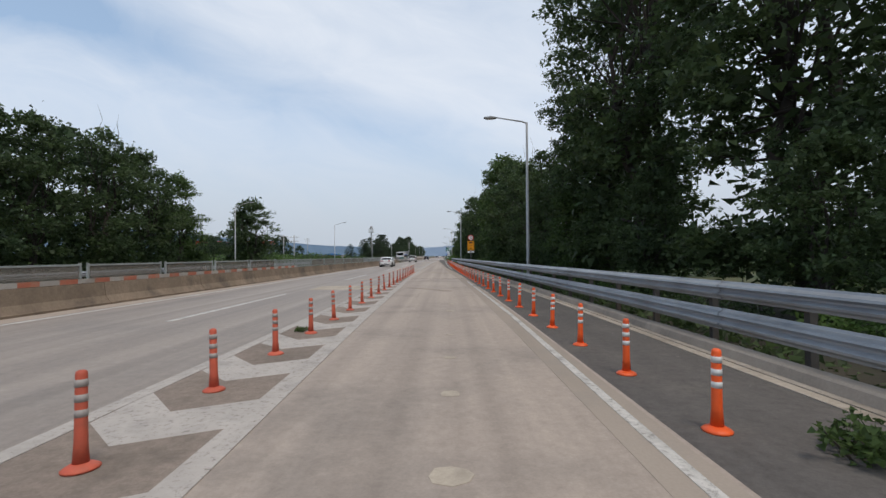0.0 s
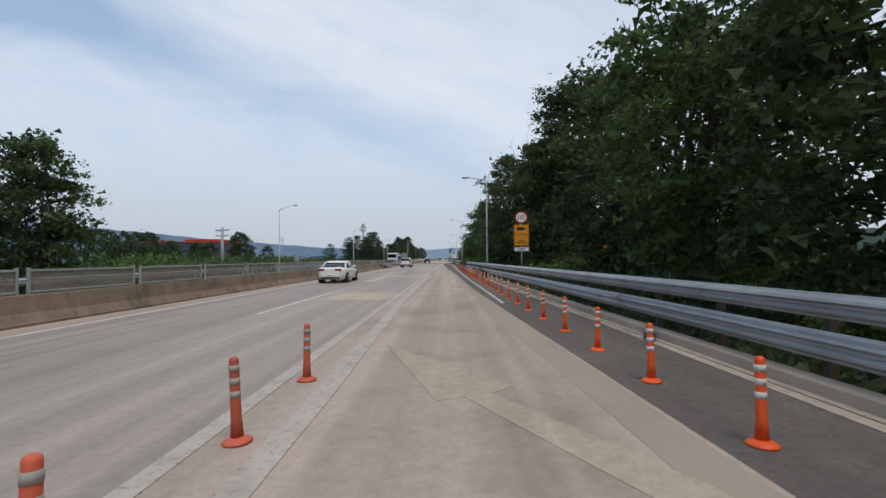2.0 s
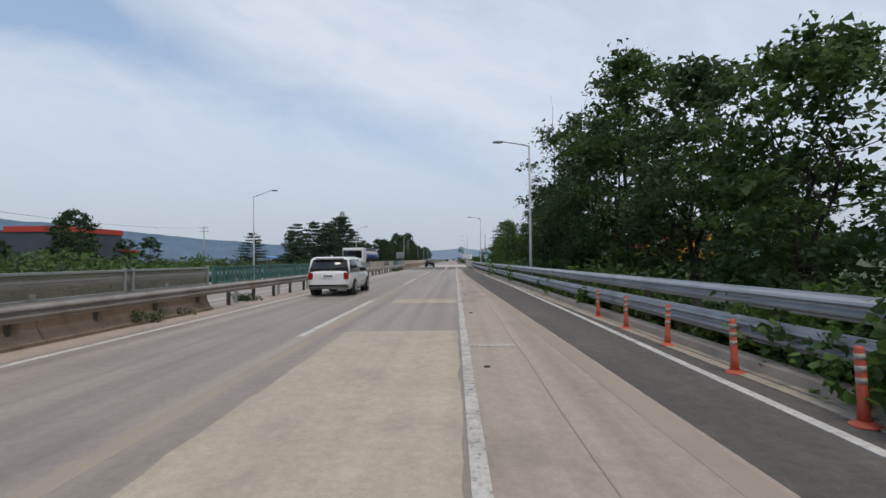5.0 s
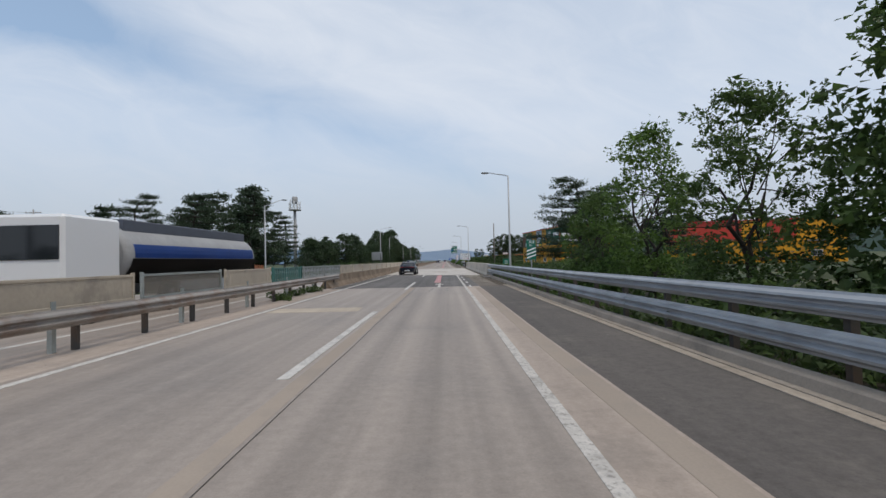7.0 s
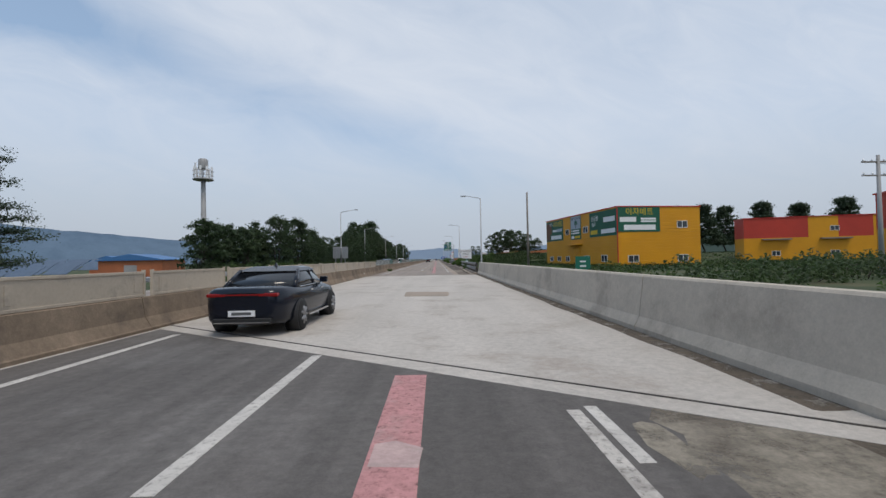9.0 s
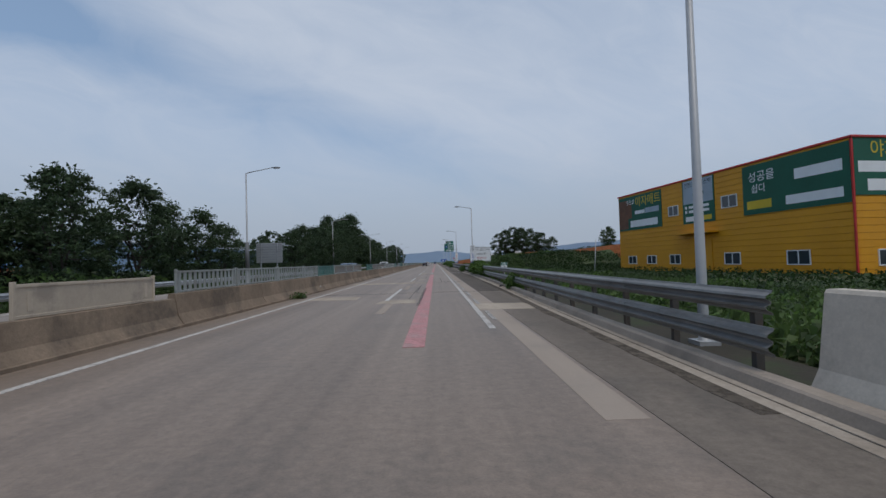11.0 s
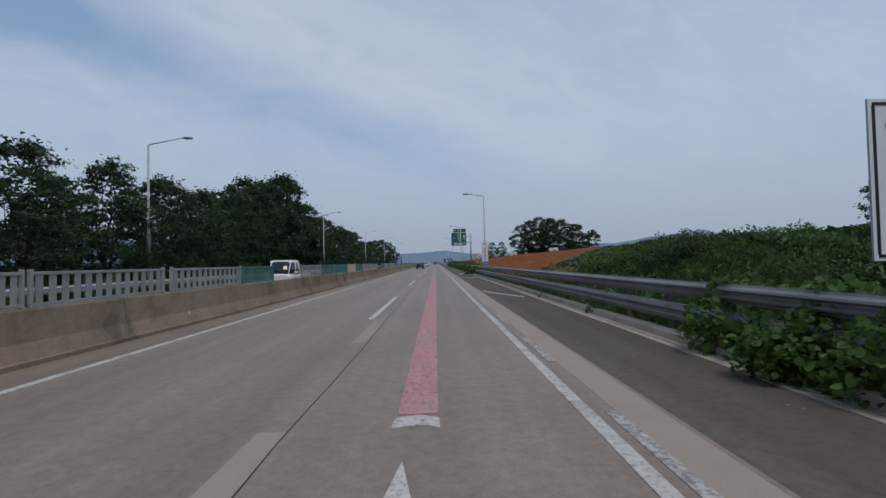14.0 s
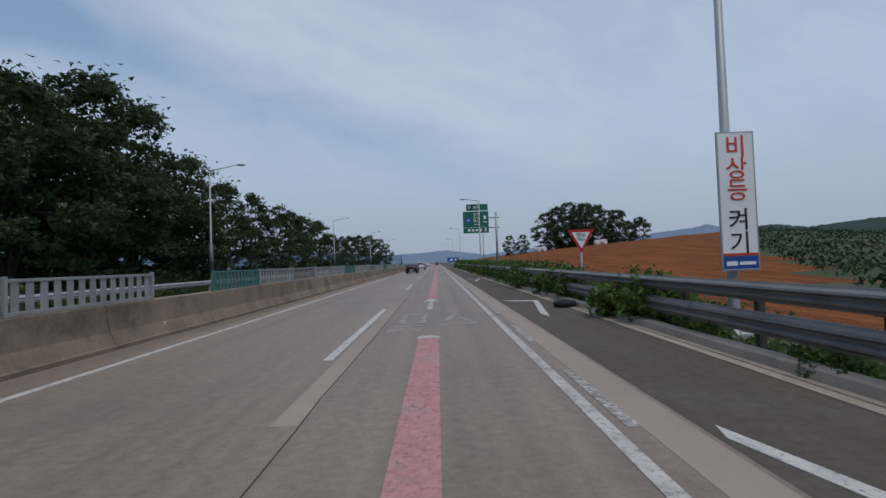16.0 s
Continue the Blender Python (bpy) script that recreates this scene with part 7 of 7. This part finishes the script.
undergrowth("verge_weeds", "low green weeds along the foot of the ploughed field", [p for p in ((10.7 + 6 * rn.random() ** 1.8, rn.uniform(305, 372)) for _ in range(16000)) if not is_soil(p[0] - .6, p[1])], .2, .32, M_LEAF, 6)
field = []
while len(field) < 84000:
    x, y = (rn.uniform(16, 95), rn.uniform(232, 420)) if len(field) % 3 else (rn.uniform(16, 48), rn.uniform(284, 314))
    if rn.random() < 25 / x and not is_soil(x, y + 1) and not is_bare(x, y):
        field.append((x, y))
undergrowth("field_crop", "low green crop and weeds covering the field", field, .42, .55, M_CROP, 5, .26, -.9)

# white wrapped bales on the field
bm = bmesh.new(); rod(bm, (0, -.7, .65), (0, .7, .65), .65, .65, 16)
bale = tagged(obj("wrapped_bale", bm, M_PLASTIC_W), "white plastic-wrapped round bale on the field", "bale", "wrapped bales")
bale.matrix_basis = pose(44, 440, height(44, 440))
for x, y in ((45.6, 440.5), (33, 455), (34.5, 455), (60, 300), (62, 301), (61, 303)):
    copy_thing(bale, pose(x, y, height(x, y), 0, 0, 30))
# discarded tyre
bm = bmesh.new()
secs = []
for i in range(24):
    a = 2 * math.pi * i / 24
    secs.append([((.27 + .1 * math.cos(b)) * math.cos(a), (.27 + .1 * math.cos(b)) * math.sin(a), .1 + .1 * math.sin(b)) for b in (0, 1.05, 2.09, 3.14, 4.19, 5.24)])
loft(bm, secs + [secs[0]], caps=False, smooth=True)
o = tagged(obj("discarded_tyre", bm, M_TYRE), "discarded black tyre lying at the kerb", "tyre"); o.location = (9.55, 347.0, 0)

# ---- vehicles ----


def wheel(car, x, y, r, side):
    bm = bmesh.new()
    q = .11
    prof = [(r * .6, -q), (r * .93, -q), (r, -q * .7), (r, q * .7), (r * .93, q), (r * .6, q)]
    secs = [[(d, rr_ * math.cos(2 * math.pi * i / 20), rr_ * math.sin(2 * math.pi * i / 20)) for i in range(20)] for rr_, d in prof]
    loft(bm, secs, smooth=True)
    w = part("wheel", bm, M_TYRE, car)
    w.matrix_basis = pose(x, y, r)
    bm = bmesh.new()
    rod(bm, (side * .06, 0, 0), (side * .112, 0, 0), r * .62, r * .6, 20)
    part("rim_back", bm, M_TRIM, w)
    bm = bmesh.new()
    for k in range(7):
        a = 2 * math.pi * k / 7
        rod(bm, (side * .115, 0, 0), (side * .118, r * .58 * math.cos(a), r * .58 * math.sin(a)), .035, .028, 5)
    rod(bm, (side * .1, 0, 0), (side * .125, 0, 0), .06, .05, 10)
    part("rim", bm, M_RIM, w)


def car_model(name, label, paint, kind, at, rz=0.0):
    t = thing(name, label, "car", at=at, rz=rz)
    if kind == "suv":
        L, W, r = 4.8, 1.88, .37
        secs = [(0, .74, .5, .98), (.05, .86, .4, 1.06), (.3, .93, .3, 1.1), (1.0, .94, .26, 1.09), (2.4, .94, .25, 1.06), (3.4, .94, .26, 1.04), (4.1, .92, .3, .98), (4.6, .84, .34, .86), (4.78, .7, .42, .74)]
        cab = [(1.02, .12, 3.6, .91), (1.3, .2, 3.2, .87), (1.56, .3, 2.8, .80), (1.66, .42, 2.5, .75)]
        wy = (.95, 3.78)
    elif kind == "pickup":
        L, W, r = 5.0, 1.75, .34
        secs = [(0, .84, .5, .95), (.05, .86, .45, .98), (1.0, .87, .4, .98), (2.6, .87, .3, .98), (3.2, .87, .3, 1.0), (4.3, .87, .3, 1.0), (4.9, .84, .35, .95), (5.0, .78, .45, .85)]
        cab = [(.96, 2.7, 4.85, .84), (1.3, 2.75, 4.7, .80), (1.7, 2.85, 4.35, .74), (1.85, 3.0, 4.2, .70)]
        wy = (1.0, 4.1)
    else:
        L, W, r = 4.95, 1.87, .345
        secs = [(0, .56, .46, .9), (.04, .68, .34, .97), (.14, .77, .27, 1.0), (.4, .85, .23, 1.02), (1.1, .915, .21, 1.0), (2.5, .935, .2, .97), (3.5, .93, .22, .95), (4.2, .9, .24, .86), (4.75, .8, .3, .74), (4.93, .62, .4, .66)]
        cab = [(.97, .88, 3.62, .84), (1.14, 1.18, 3.28, .79), (1.31, 1.52, 2.95, .70), (1.40, 1.85, 2.65, .63)]
        wy = (1.02, 3.88)
    bm = bmesh.new()
    rings = []
    for y, w, zb, zt in secs:
        zm = .5 * (zb + zt)
        hp = [(w * .86, zb), (w * .97, zb + .1), (w, zm), (w * .985, zt - .14), (w * .93, zt - .04), (w * .8, zt), (w * .4, zt + .018)]
        rings.append([(a, y, b) for a, b in hp] + [(-a, y, b) for a, b in reversed(hp)])
    loft(bm, rings, smooth=True)
    body = part("body", bm, paint, t)
    bm = bmesh.new()
    rings = []
    for z, y0, y1, w in cab:
        c = .22
        rings.append([(-w + c * .3, y0, z), (w - c * .3, y0, z), (w, y0 + c, z), (w, (y0 + y1) / 2, z), (w - .02, y1 - c * 1.6, z), (w - c, y1, z), (-w + c, y1, z), (-w + .02, y1 - c * 1.6, z), (-w, (y0 + y1) / 2, z), (-w, y0 + c, z)])
    loft(bm, rings, smooth=True)
    part("glasshouse", bm, M_GLASS, t)
    z, y0, y1, w = cab[-1]
    z3, a0, a1, w3 = cab[-2]
    bm = bmesh.new()
    loft(bm, [[(-ww, ya, zz), (ww, ya, zz), (ww, yb, zz), (-ww, yb, zz)] for zz, ya, yb, ww in ((z3 + .02, a0 - .02, a1 - .03, w3 + .012), (z + .01, y0 - .02, y1, w + .015), (z + .045, y0 + .15, y1 - .25, w - .1))], smooth=False)
    part("roof", bm, paint, t)
    for s in (-1, 1):
        bm = bmesh.new()
        zc, ya, yb, wc = cab[0]
        rod(bm, (s * (wc - .05), ya + .06, zc), (s * (w3 - .02), a0 + .03, z3 + .03), .055, .05, 6)
        part("pillar", bm, paint, t); bm = bmesh.new()
        rod(bm, (s * (wc - .18), yb - .02, zc), (s * (w3 - .1), a1 - .03, z3 + .03), .04, .035, 6)
        part("pillar", bm, paint, t); bm = bmesh.new()
        rod(bm, (s * (wc + .0), (ya + yb) / 2 + .1, zc), (s * (w3 + .0), (a0 + a1) / 2 + .1, z3 + .03), .025, .025, 5)
        part("pillar", bm, paint, t)
        bm = bmesh.new()
        rod(bm, (s * (wc + .012), ya + .25, zc + .01), (s * (wc + .012), yb - .35, zc + .01), .014, .014, 6)
        part("window_trim", bm, M_CHROME, t)
        bm = bmesh.new(); box(bm, s * .95 - .1, s * .95 + .1, yb - .75, yb - .62, zc + .02, zc + .17, .02)
        part("mirror", bm, paint if kind != "suv" else M_TRIM, t)
        if kind == "suv":
            bm = bmesh.new(); box(bm, s * .76 - .1, s * .76 + .1, -.02, .16, .74, 1.03, .02)
        elif kind == "pickup":
            bm = bmesh.new(); box(bm, s * .78 - .05, s * .78 + .05, -.03, .06, .6, .85, .01)
        else:
            bm = bmesh.new(); box(bm, s * .53 - .2, s * .53 + .2, -.005, .14, .84 if paint is M_CAR_B else .80, .91 if paint is M_CAR_B else .95, .015)
        part("tail_lamp", bm, M_LAMP_R, t)
        for yy in wy:
            bm = bmesh.new(); rod(bm, (s * (W / 2 - .3), yy, r), (s * (W / 2 + .002), yy, r), r * 1.06, r * 1.06, 20)
            part("wheel_arch", bm, M_TRIM, t)
            wheel(t, s * (W / 2 - .075), yy, r, s)
        for yy in (1.65, 2.6):
            bm = bmesh.new(); box(bm, s * .955 - .015, s * .955 + .015, yy, yy + .2, .86, .89)
            part("door_handle", bm, M_CHROME, t)
        bm = bmesh.new(); box(bm, s * .94 - .012, s * .94 + .012, wy[0] + .5, wy[1] - .5, .27, .31); part("sill_trim", bm, M_CHROME if kind == "sedan" else M_TRIM, t)
    if kind == "sedan" and paint is M_CAR_B:
        bm = bmesh.new(); box(bm, -.34, .34, -.012, .05, .865, .895); part("light_bar", bm, M_LAMP_R, t)
    bw = .83 if kind != "sedan" else .6
    bm = bmesh.new(); box(bm, -bw, bw, -.03, .2, .36 if bw > .7 else .27, .52 if bw > .7 else .4, .02); bp = part("bumper_trim", bm, M_TRIM, t)
    bm = bmesh.new(); box(bm, -bw + .03, bw - .03, -.045, .0, .40 if bw > .7 else .3, .425 if bw > .7 else .325); part("bumper_strip", bm, M_CHROME, bp)
    bm = bmesh.new(); box(bm, -.27, .27, -.035, .05, {"suv": .82, "sedan": .44}.get(kind, .62), {"suv": .95, "sedan": .56}.get(kind, .75)); pl = part("number_plate", bm, M_SIGN_W, t)
    bm = bmesh.new(); box(bm, -.2, .2, -.04, -.035, {"suv": .85, "sedan": .47}.get(kind, .65), {"suv": .92, "sedan": .53}.get(kind, .72)); part("plate_bar", bm, M_HEAD, pl)
    if kind == "suv":
        bm = bmesh.new()
        for s in (-1, 1):
            rod(bm, (s * .62, .8, 1.72), (s * .6, 2.5, 1.72), .025, .025, 6)
        part("roof_rails", bm, M_TRIM, t)
        bm = bmesh.new(); box(bm, -.62, .62, .2, .5, 1.62, 1.67, .01); part("spoiler", bm, paint, t)
    if kind != "pickup":
        bm = bmesh.new(); loft(bm, [[(-.03, 0 + y0 + .12, z + .03), (.03, y0 + .12, z + .03), (.02, y0 + .3, z + .03), (-.02, y0 + .3, z + .03)], [(-.008, y0 + .14, z + .13), (.008, y0 + .14, z + .13), (.006, y0 + .18, z + .13), (-.006, y0 + .18, z + .13)]])
        part("antenna_fin", bm, paint, t)
    return t


car_model("sedan", "white saloon car driving in the inner lane", M_CAR_W, "sedan", (1.5, 74.0, 0))
car_model("suv", "white sport utility vehicle driving in the inner lane", M_CAR_W, "suv", (1.45, 124.6, 0))
car_model("sedan", "glossy dark navy saloon car on the pale bridge deck", M_CAR_B, "sedan", (1.66, 196.6, .0))
car_model("sedan", "dark saloon car far ahead in the inner lane", M_CAR_B, "sedan", (1.6, 402, 0))
car_model("suv", "white car far ahead in the inner lane", M_CAR_W, "suv", (1.8, 440, 0))
car_model("sedan", "white car in the distance", M_CAR_W, "sedan", (1.8, 520, 0))
car_model("suv", "dark car in the distance", M_CAR_S, "suv", (5.4, 560, 0))
car_model("suv", "blue-grey car on the opposite carriageway", M_CAR_S, "suv", (-4.9, 285, 0), 180)
car_model("pickup", "white pickup truck on the opposite carriageway", M_CAR_W, "pickup", (-4.9, 325, 0), 180)


def tank_truck():
    t = thing("tank_truck", "tank lorry with a pale blue-striped tank on the opposite carriageway", "truck", at=(-5.2, 170.4, 0), rz=180)
    bm = bmesh.new()
    secs = []
    for y, f in ((0, .0), (.02, .86), (.12, .97), (.3, 1.0), (9.2, 1.0), (9.38, .97), (9.5, .86)):
        if f:
            secs.append([(1.15 * f * math.cos(2 * math.pi * i / 24), y, 1.95 + 1.0 * f * math.sin(2 * math.pi * i / 24)) for i in range(24)])
    loft(bm, secs, smooth=True)
    tank = part("tank", bm, M_GREY, t)
    bm = bmesh.new()
    secs = [[(1.156 * math.cos(a), y, 1.95 + 1.006 * math.sin(a)) for a in (-.1, .05, .2, .35)] for y in (.3, 9.2)]
    loft(bm, secs, closed=False)
    bmesh.ops.solidify(bm, geom=bm.faces[:], thickness=.006)
    part("blue_stripe", bm, M_SIGN_B, tank); bm = bmesh.new()
    # black shell over the lower half of the tank
    secs = [[(1.158 * math.cos(a), y, 1.95 + 1.008 * math.sin(a)) for a in [math.pi + .12 + (math.pi - .24) * k / 14 for k in range(15)]] for y in (.2, 9.3)]
    loft(bm, secs, closed=False, smooth=True)
    bmesh.ops.solidify(bm, geom=bm.faces[:], thickness=.006)
    part("underside_cladding", bm, M_TRIM, tank); bm = bmesh.new()
    secs = [[(1.156 * math.cos(a), y, 1.95 + 1.006 * math.sin(a)) for a in (math.pi - .35, math.pi - .2, math.pi - .05, math.pi + .1)] for y in (.3, 9.2)]
    loft(bm, secs, closed=False)
    bmesh.ops.solidify(bm, geom=bm.faces[:], thickness=.006)
    part("blue_stripe", bm, M_SIGN_B, tank)
    bm = bmesh.new(); box(bm, -.7, .7, .3, 9.1, 2.72, 3.12, .03); part("catwalk", bm, M_DKGREY, tank)
    bm = bmesh.new(); box(bm, -.5, .5, .2, 12, .7, 1.0); part("chassis", bm, M_TRIM, t)
    bm = bmesh.new(); box(bm, -1.2, 1.2, 9.9, 12.0, .6, 3.0, .08); part("cab", bm, M_CAR_W, t)
    bm = bmesh.new(); box(bm, -1.1, 1.1, 11.98, 12.03, 1.8, 2.7); part("windscreen", bm, M_GLASS, t)
    for yy in (1.0, 2.3, 7.4, 11.0):
        for s in (-1, 1):
            wheel(t, s * 1.08, yy, .5, s)
    for s in (-1, 1):
        bm = bmesh.new(); box(bm, s * 1.15 - .02, s * 1.15 + .02, 3.2, 6.8, .5, 1.0)
        part("side_guard", bm, M_STEEL, t)


tank_truck()

# ---- small things on the road ----


def drain_grate(x, y):
    t = thing("drain_grate", "dark iron drain grate at the edge of the shoulder", "drain grate", at=(x, y, 0))
    bm = bmesh.new(); box(bm, -.24, .24, -.2, .2, -.05, .008); part("frame", bm, M_STEEL_DK, t)
    b0 = None
    for k in range(7):
        if b0 is None:
            bm = bmesh.new(); box(bm, -.018, .018, -.17, .17, .006, .016); b0 = part("bar", bm, M_CRACK, t); b0.matrix_basis = pose(-.195, 0, 0)
        else:
            again(b0, t, pose(-.195 + .065 * k, 0, 0))


drain_grate(12.0, 31.6)

bm = bmesh.new()
lathe(bm, [(.05, 0), (.046, .012), (.03, .02)], 10)
stud = tagged(obj("road_stud", bm, M_CRACK), "small dark worn road stud beside the lane line", "road stud", "road studs along the lane line")
stud.location = (7.3, 99.0, 0)
for y in (92.5, 112.0, 118.5, 125.0, 131.5, 138.0, 144.5):
    copy_thing(stud, pose(7.3, y, 0))


def tyre_scrap(x, y, rz, seed):
    rs = random.Random(seed)
    bm = bmesh.new()
    secs = []
    for k in range(9):
        a = -.5 + k / 8
        w = .09 * (1 - abs(a) * 1.2) + .02
        z = .03 + .05 * (1 - 4 * a * a) * rs.uniform(.5, 1.3)
        o = rs.uniform(-.02, .02)
        secs.append([(a * .8, -w + o, z), (a * .8, w + o, z + rs.uniform(-.01, .03)), (a * .8, w + o, z + .025), (a * .8, -w + o, z + .025)])
    loft(bm, secs, smooth=False)
    o = tagged(obj("tyre_scrap", bm, M_TYRE), "torn black strip of tyre tread lying by the barrier", "tyre scrap")
    o.matrix_basis = pose(x, y, 0, 0, 0, rz)


tyre_scrap(9.62, 254.3, 70, 8)
tyre_scrap(-.5, 276.3, 20, 4)
tyre_scrap(12.9, 53.5, 70, 6)

# small stones and crumbs of concrete along the shoulder and barrier foot
rs = np.random.RandomState(12)
vs, fs = [], []
for k in range(700):
    if k % 3:
        y = rs.uniform(5, 345)
        if 185 < y < 234:
            continue
        x = interp(KERB if y < 200 else KERB2, y) - .25 - abs(rs.normal()) * .35
    else:
        y = rs.uniform(5, 345); x = -.95 + abs(rs.normal()) * .25
    h = rs.uniform(.004, .012)
    i = len(vs)
    for a in range(5):
        q = a * 1.2566 + rs.uniform(-.3, .3)
        vs.append((x + h * 1.3 * math.cos(q), y + h * 1.3 * math.sin(q), -.004))
    vs.append((x, y, h))
    fs += [(i + a, i + (a + 1) % 5, i + 5) for a in range(5)]
me = bpy.data.meshes.new("grit")
me.from_pydata(vs, [], fs)
me.materials.append(M_STEEL_DK)
tagged(new("grit", me), "loose grit and concrete crumbs along the road edges", "grit", kind="stuff")


def cable(p, q, sag):
    cu = bpy.data.curves.new("power_cable", 'CURVE')
    cu.dimensions, cu.bevel_depth, cu.bevel_resolution = '3D', .018, 1
    sp = cu.splines.new('POLY'); sp.points.add(14)
    for k in range(15):
        t = k / 14
        sp.points[k].co = (*[p[i] + (q[i] - p[i]) * t - (sag * 4 * t * (1 - t) if i == 2 else 0) for i in range(3)], 1)
    cu.materials.append(M_TRIM)
    tagged(new("power_cable", cu), "black overhead power cable slung between poles", "cable", "overhead cables")


cable((34.2, 216.7, 7.5), (90, 232, 8.5), 1.0)
cable((35.9, 216.7, 6.6), (92, 228, 7.6), 1.1)
cable((-25.8, 112.4, 6.2), (-33.8, 127.8, 7.1), .4)
cable((-33.8, 127.8, 7.1), (-53, 210, 9.6), 1.2)
